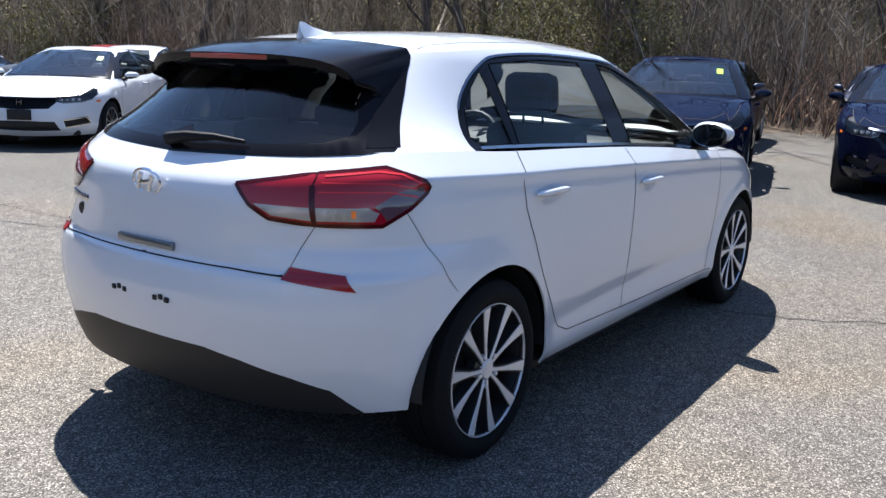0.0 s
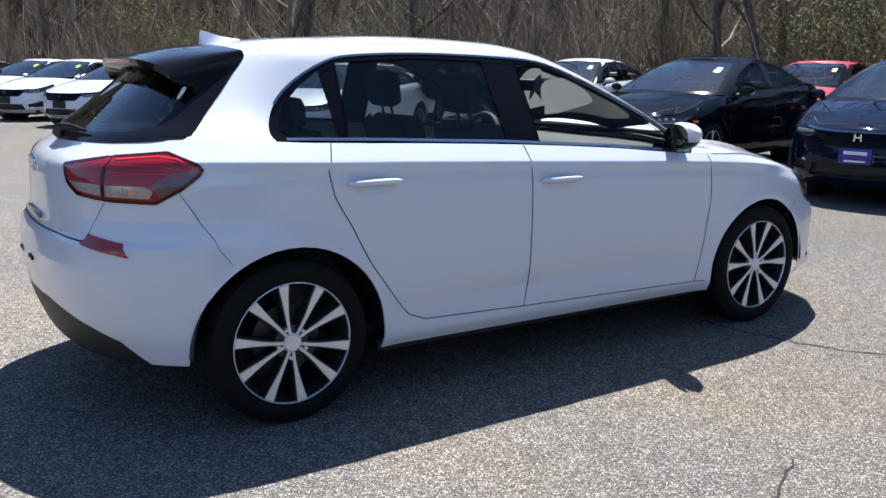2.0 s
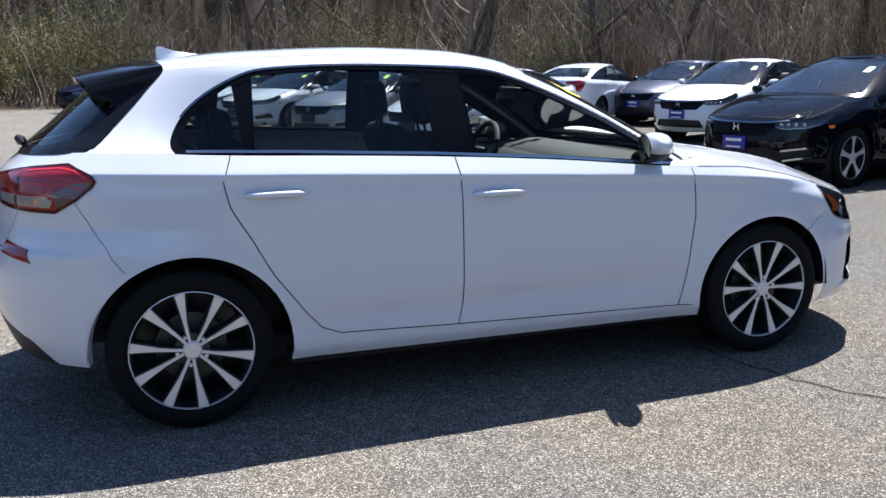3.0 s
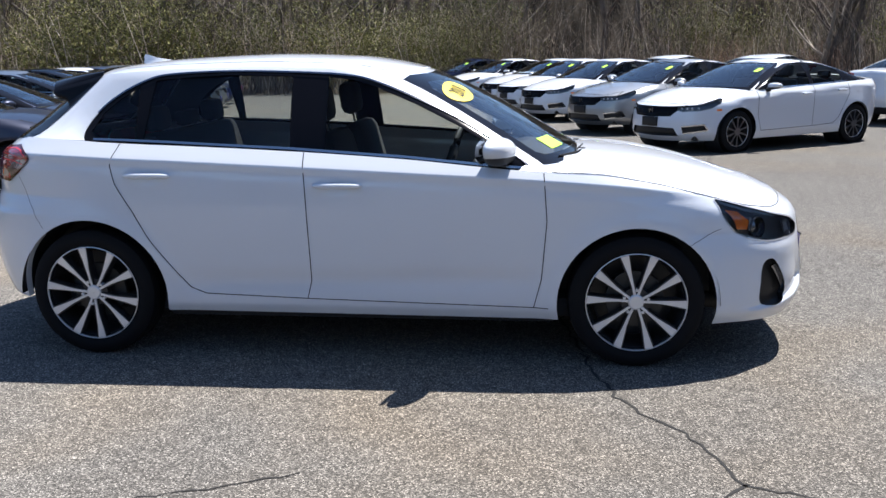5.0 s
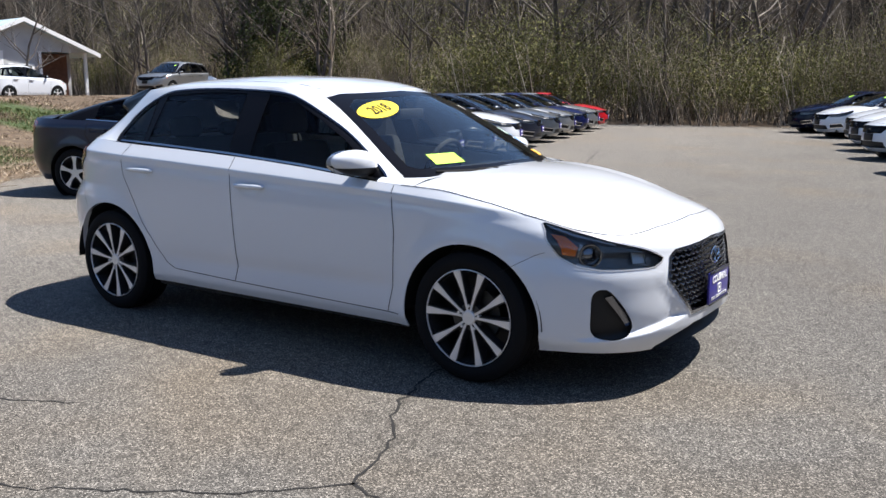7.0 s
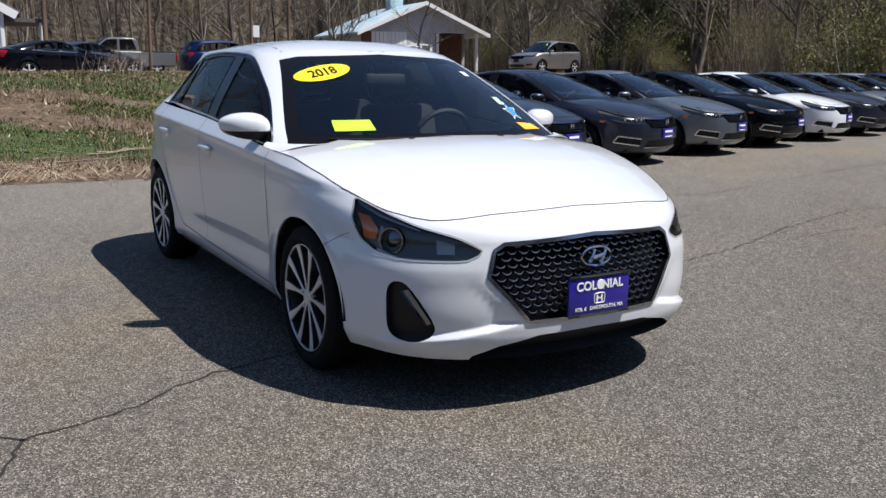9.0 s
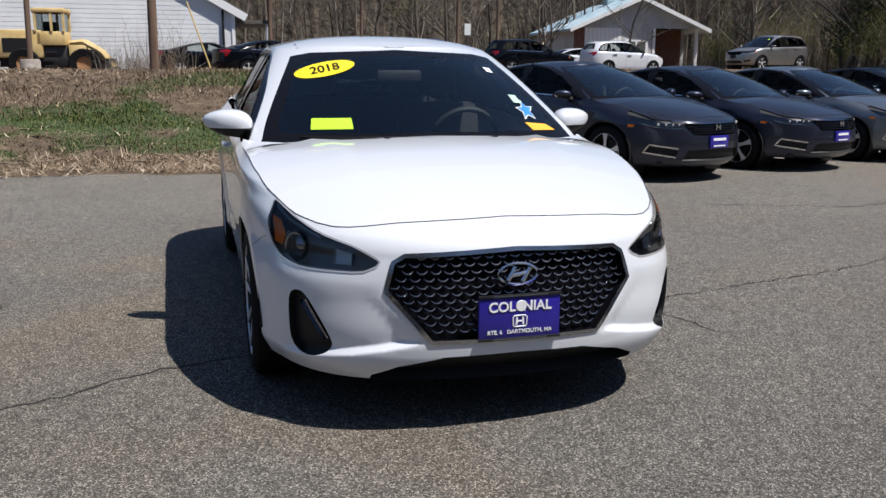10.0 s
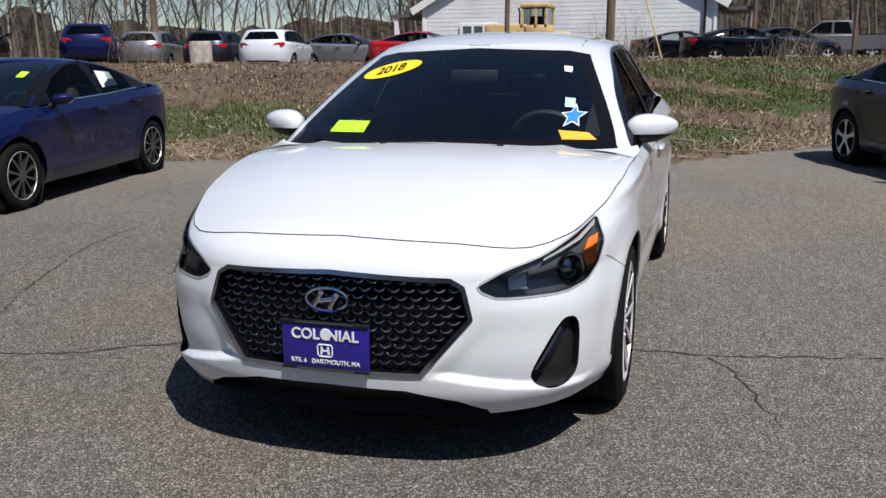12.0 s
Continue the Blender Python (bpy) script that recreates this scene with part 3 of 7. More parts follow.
    if style != "twin":
        line = []
        n = 5 if style == "five" else 10
        for k in range(n):
            a = radians(90 + 360 / n * k)
            d, q = Vector((math.cos(a), 0, math.sin(a))), Vector((-math.sin(a), 0, math.cos(a)))
            prof = ((0.052, 0.026), (0.10, 0.020), (0.15, 0.023), (rim - 0.004, 0.040)) if n == 5 else ((0.050, 0.014), (0.10, 0.010), (0.15, 0.011), (rim - 0.004, 0.016))
            line += [d * r - q * h for r, h in prof] + [d * r + q * h for r, h in prof[::-1]]
        rows = [[disc.verts.new(p + Vector((0, y * s, 0))) for p in line] for y in (-0.006, -0.05)]
        disc.faces.new(rows[0])
        for i in range(len(line)):
            j = (i + 1) % len(line)
            disc.faces.new((rows[0][i], rows[0][j], rows[1][j], rows[1][i])).material_index = 1
        ob = part("wheel_disc", disc, M["alloy" if n == 5 else "dark_alloy"], hub, smooth=False)
        ob.data.materials.append(M["rim_dark"])
    else:
        disc.free()
    bm = bmesh.new()
    bm_lathe(bm, [(0.0005, -0.014 * s), (0.030, -0.013 * s), (0.036, -0.017 * s), (0.038, -0.03 * s)], 20)
    part("hub_cap", bm, M["alloy"], hub, "silver hub cap")
    bm = bmesh.new()
    bm_lathe(bm, [(0.03, -0.026 * s), (0.066, -0.030 * s), (0.072, -0.06 * s)], 30)
    part("hub", bm, M["rim_dark"], hub)
    bm = bmesh.new()
    for k in range(5):
        a = radians(90 + 72 * k)
        if style == "twin":
            bm = bmesh.new()
        bm_lathe(bm, [(0.0005, -0.010 * s), (0.007, -0.010 * s), (0.009, -0.035 * s)], 8, m=Matrix.Translation((0.058 * math.cos(a), 0, 0.058 * math.sin(a))))
        if style == "twin":
            part("lug_nut", bm, M["alloy"], hub, smooth=False)
    if style != "twin":
        part("lug_ring", bm, M["steel"], hub, smooth=False)
    return hub


def build_mirror(parent, pos, side, shell, scale=1.0):
    """A door mirror whose glass looks back; pos is the middle of the housing."""
    hold = new("door_mirror")
    hold.parent = parent
    hold.matrix_local = Matrix.Translation(pos)
    for name, mat, lo, hi in (("housing", shell, -0.15, 1.1), ("housing_base", M["plastic"], -1.1, -0.15)):
        bm = bmesh.new()
        bmesh.ops.create_uvsphere(bm, u_segments=24, v_segments=16, radius=1)
        for v in bm.verts:
            x, y, z = v.co
            e = 0.84
            f = lambda q: math.copysign(abs(q) ** e, q)
            taper = 1 - 0.45 * (y * side * 0.5 + 0.5) ** 1.5
            px = 0.10 * (f(x) if x > 0 else 0.55 * f(x)) * taper
            v.co = Vector((px * scale - 0.03 * (y * side), 0.116 * f(y) * scale, 0.076 * f(z) * taper * scale + 0.012 * (y * side)))
        cut = lo if lo > -1 else hi
        geo = bm.verts[:] + bm.edges[:] + bm.faces[:]
        bmesh.ops.bisect_plane(bm, geom=geo, plane_co=(0, 0, -0.022 * scale), plane_no=(0, 0, 1), clear_inner=lo > -1, clear_outer=lo <= -1)
        for f in bm.faces:
            c = f.calc_center_median()
            if c.x + 0.03 * c.y / (0.116 * scale) * side < -0.042 * scale:
                f.material_index = 1
        part(name, bm, mat, hold, sharp=60).data.materials.append(M["plastic"])
    bm = bmesh.new()
    bm_lathe(bm, [(0.001, -0.001), (0.95, -0.001), (1.0, 0.02)], 28, axis="X")
    for v in bm.verts:
        v.co = Vector((-0.052 * scale - 0.03 * (v.co.y * 0.9 * side) - v.co.x * 0.1, v.co.y * 0.098 * scale, v.co.z * 0.058 * scale))
    part("mirror_glass", bm, M["mirror"], hold)
    bm = bmesh.new()
    bm_tube(bm, [(0.0, -side * 0.08, -0.05), (0.03, -side * 0.13, -0.065), (0.04, -side * 0.2, -0.07)], [0.035, 0.03, 0.035], 10)
    part("mirror_arm", bm, M["plastic"], hold)
    return hold


def build_seat(parent, x, y, w=0.50, rear=False):
    bm = bmesh.new()
    bm_box(bm, x - 0.02, x + 0.48, y - w / 2, y + w / 2, 0.38, 0.55, 0.06)
    bm_box(bm, -0.07, 0.07, -w / 2, w / 2, 0, 0.60, 0.055, m=pose(x, y, 0.50, 0, -16, 0))
    part("seat", bm, M["cabin"], parent)
    if not rear:
        bm = bmesh.new()
        bm_box(bm, -0.05, 0.05, -0.13, 0.13, 0, 0.19, 0.045, m=pose(x - 0.19, y, 1.12, 0, -8, 0))
        bm_tube(bm, [(x - 0.17, y - 0.05, 1.06), (x - 0.19, y - 0.05, 1.15)], 0.007, 6)
        bm_tube(bm, [(x - 0.17, y + 0.05, 1.06), (x - 0.19, y + 0.05, 1.15)], 0.007, 6)
        part("headrest", bm, M["cabin"], parent)
    else:
        for k in (-1, 0, 1):
            bm = bmesh.new()
            bm_box(bm, -0.04, 0.04, -0.12, 0.12, 0, 0.13 if k else 0.09, 0.035, m=pose(x - 0.17, y + k * w * 0.33, 1.08, 0, -8, 0))
            part("headrest", bm, M["cabin"], parent)


def build_cabin(parent, xd, xs, xr, w, zb):
    """Dash, wheel, seats and floor. xd: the dash's front; xs, xr: the seats; w: half width; zb: the dash's top."""
    bm = bmesh.new()
    bm_prism(bm, [(xd, zb - 0.02), (xd - 0.15, zb + 0.0), (xd - 0.42, zb - 0.03), (xd - 0.50, zb - 0.10), (xd - 0.45, zb - 0.35), (xd - 0.1, zb - 0.5), (xd, zb - 0.3)], -w, w)
    bmesh.ops.bevel(bm, geom=[e for e in bm.edges if abs(e.verts[0].co.y - e.verts[1].co.y) > 0.1], offset=0.03, segments=3, affect="EDGES")
    part("dashboard", bm, M["cabin_trim"], parent)
    bm = bmesh.new()
    rim = []
    for k in range(25):
        a = 2 * math.pi * k / 24
        rim.append(Vector((0.07 * math.sin(a) * 0.9, 0.185 * math.cos(a), 0.17 * math.sin(a))))
    bm_tube(bm, [p + Vector((xd - 0.62, 0.37, zb - 0.06)) for p in rim], 0.016, 8, cap=False)
    bm_box(bm, xd - 0.64, xd - 0.60, 0.30, 0.44, zb - 0.11, zb - 0.02, 0.015)
    bm_box(bm, xd - 0.63, xd - 0.60, 0.19, 0.55, zb - 0.075, zb - 0.045, 0.008)
    part("steering_wheel", bm, M["cabin_trim"], parent)
    for y in (-0.37, 0.37):
        build_seat(parent, xs, y)
    build_seat(parent, xr, 0, w * 1.75, True)
    bm = bmesh.new()
    bm_box(bm, xr - 0.65, xd + 0.1, -w - 0.03, w + 0.03, 0.20, 0.30, 0.02)
    bm_box(bm, -0.2 + xs, xd - 0.2, -0.12, 0.12, 0.3, 0.58, 0.03)
    part("cabin_floor", bm, M["cabin"], parent)


# ---------- the white hatchback ----------
def build_hatchback():
    car = thing("hatchback", "white compact five-door hatchback parked on grey asphalt", "car")
    crease = curve([(-2.2, 1.0), (-1.7, 1.0), (-1.1, .98), (-.44, .951), (.3, .915), (.83, .888), (1.3, .855), (1.65, .82), (2.2, .78)])
    wlow = curve([(.15, .80), (.22, .835), (.28, .862), (.36, .866), (.5, .874), (.65, .884), (.78, .888), (1.1, .886)])

    def width(x, z):
        w, h = wlow(z), z - crease(x)
        if h > -.008:
            w -= .85 * (h + .008) ** 2 / .032 if h < .008 else .85 * h
        w -= .005 * math.exp(-((h + .035) / .025) ** 2)
        w -= .010 * math.exp(-((z - .40 - .02 * x) / .05) ** 2) * max(0, 1 - (x / .98) ** 6)
        for cx, cz in ((-.067, .852), (-.987, .896)):
            w -= .011 * math.exp(-((x - cx) / .060) ** 2 - ((z - cz) / .026) ** 2)
        for cx in (-1.32, 1.325):
            d = math.hypot(x - cx, z - .31)
            w += .014 * math.exp(-((d - .37) / .06) ** 2) if d > .25 else 0
        return w

    xf = curve([(.15, 2.13), (.20, 2.185), (.25, 2.215), (.30, 2.23), (.36, 2.235), (.5, 2.215), (.6, 2.205), (.66, 2.195), (.70, 2.172), (.74, 2.118), (.764, 2.076), (.8, 2.0), (.95, 1.6)])
    xr = curve([(.18, -1.95), (.3, -2.03), (.45, -2.08), (.6, -2.10), (.70, -2.085), (.73, -2.055), (.76, -2.05), (.9, -2.04), (.97, -2.02), (1.03, -1.955), (1.1, -1.88)])
    low = Ring(xf, xr, width, lambda z: .95, lambda z: -1.0, curve([(.2, 5.2), (.5, 4.9), (.64, 3.9)]), curve([(.2, 4.8), (.70, 4.6), (.80, 3.4)]), .19, curve([(.2, .16), (.70, .16), (.80, .10)]))
    step = lambda q: (lambda c: c * c * (3 - 2 * c))(min(1, max(0, q)))
    cheek_top = lambda y: .552 - .02 * (y - .45)
    cheek_low = lambda y: .345 - .19 * (y - .31)
    grille_side = lambda z: .43 if z > .53 else .458 - (.53 - z) * .83

    def dent(y, z):
        if y < .3 or z < .25 or z > .56:
            return 0.0
        return .036 * step((z - cheek_low(y)) / .03) * min(1, max(0, (cheek_top(y) - z) / (cheek_top(y) - cheek_low(y)))) * step((y - grille_side(z) - .005) / .09) * step((.86 - y) / .10)

    low.dent = dent
    belt = curve([(-2.2, 1.07), (-1.24, 1.058), (-.9, 1.043), (-.3, 1.015), (.26, .978), (.67, .94), (.9, .925)])
    gw = curve([(.9, .85), (1.0, .822), (1.1, .777), (1.2, .722), (1.3, .662), (1.38, .61), (1.42, .57)])

    def gwidth(x, z):
        w = gw(z) - .07 * max(0, -x - .6) ** 2
        k = min(1, max(0, (-x - 1.15) / .3))
        zb = belt(x)
        return w + k * max(0, width(x, zb) - gw(zb) + .07 * max(0, -x - .6) ** 2) * math.exp(-max(0, z - zb) / .09)

    gxf = curve([(.9, 1.20), (1.0, 1.03), (1.1, .86), (1.2, .68), (1.3, .48), (1.385, .27), (1.42, .15)])
    gxr = curve([(.95, -1.98), (1.038, -1.945), (1.15, -1.82), (1.25, -1.70), (1.33, -1.60), (1.42, -1.48)])
    green = Ring(gxf, gxr, gwidth, lambda z: gxf(z) - .45, lambda z: -1.0, 4.5, 3.4, .2, .10)

    side_top = [("x", .88, .925), ("x", .67, .94), ("x", .26, .978), ("x", -.3, 1.015), ("x", -.9, 1.043), ("x", -1.24, 1.058), ("x", -1.45, 1.07), ("x", -1.65, 1.073), ("r", .5, 1.055), ("u", 3, 1.038)]
    top = along(low, [("u", 0, .764), ("y", .37, .752), ("y", .6, .733), ("x", 1.81, .760), ("x", 1.64, .808), ("x", 1.4, .868), ("x", 1.15, .912)] + side_top)
    ts = curve(top)
    top = [(U, ts(U)) for U in sorted(set(list(np.linspace(0, 3, 90)) + [p[0] for p in top]))]
    bottom = along(low, [("u", 0, .20), ("y", .5, .203), ("x", 1.69, .208), ("x", .9, .222), ("x", -.9, .232), ("x", -1.69, .275), ("r", .6, .275), ("u", 3, .285)])
    arch = lambda cx, r: [(cx + r * math.cos(a), .305 + r * math.sin(a)) for a in np.linspace(-.6, math.pi + .6, 34)] + [(cx - r * .8, .0), (cx + r * .8, .0)]

    def mixed(keys):
        return [(v if k == "u" else low.by_x(v, z) if k == "x" else low.by_y(v, z, k == "r"), z) for k, v, z in keys]

    head = rounded(mixed([("x", 1.655, .800), ("x", 1.81, .755), ("y", .655, .710), ("y", .548, .676), ("y", .470, .632), ("y", .485, .612), ("y", .535, .590), ("x", 1.945, .587), ("x", 1.84, .606), ("x", 1.76, .645), ("x", 1.70, .715)]), .14, 1)
    fog = rounded(mixed([("y", .715, .505), ("y", .628, .335), ("y", .640, .300), ("y", .70, .272), ("y", .745, .280), ("y", .766, .33), ("y", .768, .47), ("y", .752, .508)]), .22, 2)
    grille = mixed([("u", 0, .668), ("y", .39, .652), ("y", .43, .628), ("y", .458, .53), ("y", .31, .352), ("u", 0, .352)])
    intake = mixed([("u", 0, .302), ("y", .26, .296), ("y", .42, .262), ("y", .505, .222), ("y", .52, .15), ("u", 0, .15)])
    rdoor = on_side(low, [(-1.138, 1.09), (-1.175, .955), (-1.155, .862), (-1.02, .62), (-.877, .42), (-.82, .355), (-.745, .325), (-.237, .308), (-.215, .397), (-.215, .5), (-.225, .847), (-.236, 1.05)])
    fdoor = on_side(low, [(-.236, 1.05), (-.225, .847), (-.215, .5), (-.215, .397), (-.237, .308), (.85, .283), (.885, .42), (.907, .70), (.892, .97)])
    fender = on_side(low, [(.892, .97), (.907, .70), (.885, .42), (.85, .283), (.85, .12), (1.5, .12), (1.50, .56), (1.70, .665), (1.655, .80), (1.64, .84), (1.1, 1.02)])
    tail_out = mixed([("r", .575, 1.013), ("x", -1.712, 1.031), ("x", -1.634, .993), ("x", -1.622, .976), ("x", -1.634, .957), ("x", -1.69, .912), ("x", -1.768, .863), ("r", .605, .866)])
    tail_in = mixed([("r", .359, .973), ("r", .57, 1.013), ("r", .600, .866), ("r", .479, .880), ("r", .417, .916)])
    tail_out_w = mixed([("r", .597, .917), ("x", -1.80, .918), ("x", -1.775, .902), ("x", -1.787, .877), ("r", .602, .879)])
    tail_out_s = mixed([("x", -1.785, .921), ("x", -1.715, .963), ("x", -1.640, .978), ("x", -1.642, .958), ("x", -1.69, .917), ("x", -1.756, .878), ("x", -1.768, .900)])
    tail_in_w = mixed([("r", .428, .921), ("r", .586, .917), ("r", .594, .879), ("r", .487, .890)])
    refl = mixed([("r", .546, .708), ("r", .556, .743), ("r", .70, .722), ("r", .735, .676)])
    gate = mixed([("u", 3, .721), ("r", .376, .721), ("r", .542, .716), ("r", .607, .863), ("r", .60, .868), ("r", .572, 1.012), ("r", .66, 1.10), ("u", 3, 1.10)])
    valance = mixed([("u", 3, .465), ("r", .28, .462), ("r", .41, .44), ("r", .56, .40), ("r", .66, .36), ("x", -1.80, .27), ("x", -1.80, .15), ("u", 3, .15)])
    rbumper = mixed([("x", -1.70, .90), ("x", -1.548, .643), ("x", -1.548, .1), ("u", 3, .1), ("u", 3, .72), ("r", .376, .72), ("r", .542, .715), ("r", .607, .866), ("x", -1.768, .866)])
    fbumper = mixed([("u", 0, .78), ("u", 0, .12), ("x", 1.50, .12), ("x", 1.50, .56), ("x", 1.70, .665), ("x", 1.67, .83)])
    fr, ra = on_side(low, arch(1.325, .368)), on_side(low, arch(-1.318, .382))
    lower = Chart(low, top + bottom[::-1], [("arch", fr), ("arch", ra), ("head", head), ("fog", fog), ("grille", grille), ("intake", intake), ("tail_out_s", tail_out_s), ("tail_out_w", tail_out_w), ("tail_in_w", tail_in_w), ("tail_out", tail_out),
                                           ("tail_in", tail_in), ("refl", refl), ("valance", valance), ("gate", gate), ("rdoor", rdoor), ("fdoor", fdoor), ("fbumper", fbumper), ("rbumper", rbumper), ("fender", fender)], 0.022, [[(low.by_x(x, crease(x) + d), crease(x) + d) for x in np.linspace(1.55, -1.95, 60)] for d in (-.008, .008)] + [mixed([("y", y, cheek_low(y) + d) for y in np.linspace(.36, .78, 22)]) for d in (0, .01, .02, .03)])
    W = M["white"]
    doors = {}
    for side in ("right", "left"):
        s = -1 if side == "right" else 1
        skin("fender", lower.get("fender", wall=.008), W, car, side)
        skin("quarter_panel", lower.get("rest", wall=.008), W, car, side)
        doors[side] = (skin("front_door", lower.get("fdoor", wall=.012), W, car, side), skin("rear_door", lower.get("rdoor", wall=.012), W, car, side))
        for d, x0, x1, z in ((doors[side][0], -.186, .052, .861), (doors[side][1], -1.107, -.868, .905)):
            bm = bmesh.new()
            y = -float(low.at(low.by_x((x0 + x1) / 2, z), z)[1])
            bmesh.ops.create_uvsphere(bm, u_segments=20, v_segments=12, radius=1)
            for v in bm.verts:
                v.co = Vector(((x0 + x1) / 2 + (x1 - x0) / 2 * math.copysign(abs(v.co.x) ** .45, v.co.x), s * (y + .024) + .015 * v.co.y, z + .0135 * v.co.z))
            part("door_handle", bm, W, d)
        # headlight
        hl = skin("headlight", lower.get("head", inset=.022), M["lamp_black"], car, side, "clear-lensed headlight with amber marker")
        skin("lens", lower.get("head", inset=-.001), M["lens"], hl, side)
        edge = [p for p in head] + [head[0]]
        skin("lamp_trim", ribbon(low, edge, .0034, .002), M["lamp_white"], hl, side, "thin bright trim line")
        for nm, mat, pts, lift in (("marker", M["amber"], [("x", 1.715, .745), ("x", 1.775, .735), ("x", 1.835, .690), ("x", 1.825, .650), ("x", 1.775, .655)], -.001),
                                   ("led_strip", M["lamp_white"], [("x", 1.83, .612), ("x", 1.93, .588), ("y", .53, .590), ("y", .53, .597), ("x", 1.93, .597), ("x", 1.84, .622)], -.008),
                                   ("upper_trim", M["lamp_white"], [("x", 1.675, .790), ("x", 1.81, .746), ("y", .655, .702), ("y", .655, .693), ("x", 1.81, .736), ("x", 1.70, .772)], -.006),
                                   ("divider", M["lamp_white"], [("x", 1.838, .705), ("x", 1.850, .700), ("x", 1.846, .640), ("x", 1.834, .645)], -.002),
                                   ("inner_reflector", M["lamp_white"], [("y", .615, .668), ("y", .56, .652), ("y", .565, .614), ("y", .62, .614)], -.010)):
            c = mixed(pts)
            U = [p[0] for p in c]
            ch = Chart(low, c, [], .03)
            skin(nm, ch.get("rest", inset=-lift), mat, hl, side)
        p = low.at(*mixed([("x", 1.885, .652)])[0]) * np.array([1, -s, 1])
        n = low.normal(*mixed([("x", 1.885, .652)])[0]) * np.array([1, -s, 1])
        bm = bmesh.new()
        bm_lathe(bm, [(.001, -.004), (.022, -.006), (.034, -.014), (.045, .001), (.052, .001), (.055, -.014)], 28, axis="Z", m=Matrix.Translation(Vector(p) - Vector(n) * .005) @ Vector((n[0] + .12, n[1], n[2])).to_track_quat("Z", "Y").to_matrix().to_4x4())
        part("projector", bm, M["dark_chrome"], hl, "round dark chrome projector lens")
        # tail light, in two pieces
        for nm, red, white in (("tail_light", "tail_out", "tail_out_w"), ("tail_light_inner", "tail_in", "tail_in_w")):
            tl = skin(nm, lower.get(red, inset=-.004), M["tail_red"], car, side, "red tail light with clear lower band")
            skin("clear_band", lower.get(white, inset=-.004), M["tail_clear"], tl, side, "clear ribbed lens band")
            if red == "tail_out":
                skin("smoky_corner", lower.get("tail_out_s", inset=-.004), M["tail_smoke"], tl, side, "smoky grey lens corner")
                for y in (.628, .640, .652, .664, .676):
                    skin("lens_rib", ribbon(low, mixed([("r", y, .884), ("r", y - .002, .912)]), .0014, .0052), M["satin_chrome"], tl, side)
                skin("turn_bulb", ribbon(low, mixed([("r", .690, .888), ("r", .688, .910)]), .007, .0050), M["amber"], tl, side, "amber turn bulb")
                skin("light_guide", ribbon(low, mixed([("r", .60, 1.004), ("x", -1.74, 1.018), ("x", -1.69, 1.010), ("x", -1.648, .985)]), .004, .0056), M["tail_line"], tl, side, "bright red light guide")
            for dz in (.975, .950) if red == "tail_out" else ():
                skin("light_line", ribbon(low, mixed([("r", .60, dz + .012), ("x", -1.74, dz + .012), ("x", -1.665, dz - .004)]), .0022, .0055), M["tail_line"], tl, side)
            skin("lamp_trim", ribbon(low, (tail_out if red == "tail_out" else tail_in) + [(tail_out if red == "tail_out" else tail_in)[0]], .006, .005), M["tail_dark"], tl, side)
        skin("reflector", lower.get("refl", inset=-.003), M["tail_red"], car, side, "red rear bumper reflector")
        fg = skin("fog_inlet", lower.get("fog", inset=.028), M["plastic"], car, side, "black air inlet with daytime lamp")
        c = Chart(low, mixed([("y", .712, .478), ("y", .643, .345), ("y", .660, .335), ("y", .733, .470)]), [], .03)
        skin("daytime_lamp", c.get("rest", inset=.010), M["dark_chrome"], fg, side, "slanted daytime lamp strip")
        seams = [on_side(low, [(-1.138, 1.055), (-1.175, .955), (-1.155, .862), (-1.02, .62), (-.877, .42), (-.82, .355), (-.745, .325), (-.237, .308)]), on_side(low, [(-.236, 1.01), (-.225, .847), (-.215, .5), (-.215, .397), (-.237, .308)]),
                 on_side(low, [(-.237, .308), (.85, .283), (.92, .280)]), on_side(low, [(.89, .92), (.907, .70), (.885, .42), (.85, .283)])]
        for c in seams:
            skin("door_gap", ribbon(low, c, .0021, .0012), M["seam"], doors[side][0], side)
        for c in ([("x", 1.50, .56), ("x", 1.66, .648), ("x", 1.70, .662)], [("x", -1.70, .90), ("x", -1.655, .823), ("x", -1.60, .730), ("x", -1.548, .643)], [("r", .605, .862), ("r", .546, .72)]):
            skin("bumper_gap", ribbon(low, mixed(c), .0011, .001), M["seam"], car, side)
    fb = skin("front_bumper", lower.get("fbumper"), W, car)
    rb = skin("rear_bumper", lower.get("rbumper", wall=.03), W, car)
    tg = skin("tailgate", lower.get("gate"), W, car)
    skin("gate_gap", ribbon(low, mixed([("u", 3, .722), ("r", .376, .722), ("r", .546, .716)]), .005, .001), M["seam"], tg)
    skin("rear_valance", lower.get("valance", wall=.05), M["plastic"], car, label="black plastic lower rear bumper")
    skin("lower_intake", lower.get("intake", inset=.05), M["plastic"], car, label="black lower air intake")
    gr = skin("grille", lower.get("grille", inset=.04), M["gloss_black"], car, label="black mesh grille with chrome surround")
    skin("grille_frame", ribbon(low, grille[:-1] + [grille[-1]], .008, .004), M["satin_chrome"], gr)
    # scale-like mesh of the grille
    bm = bmesh.new()
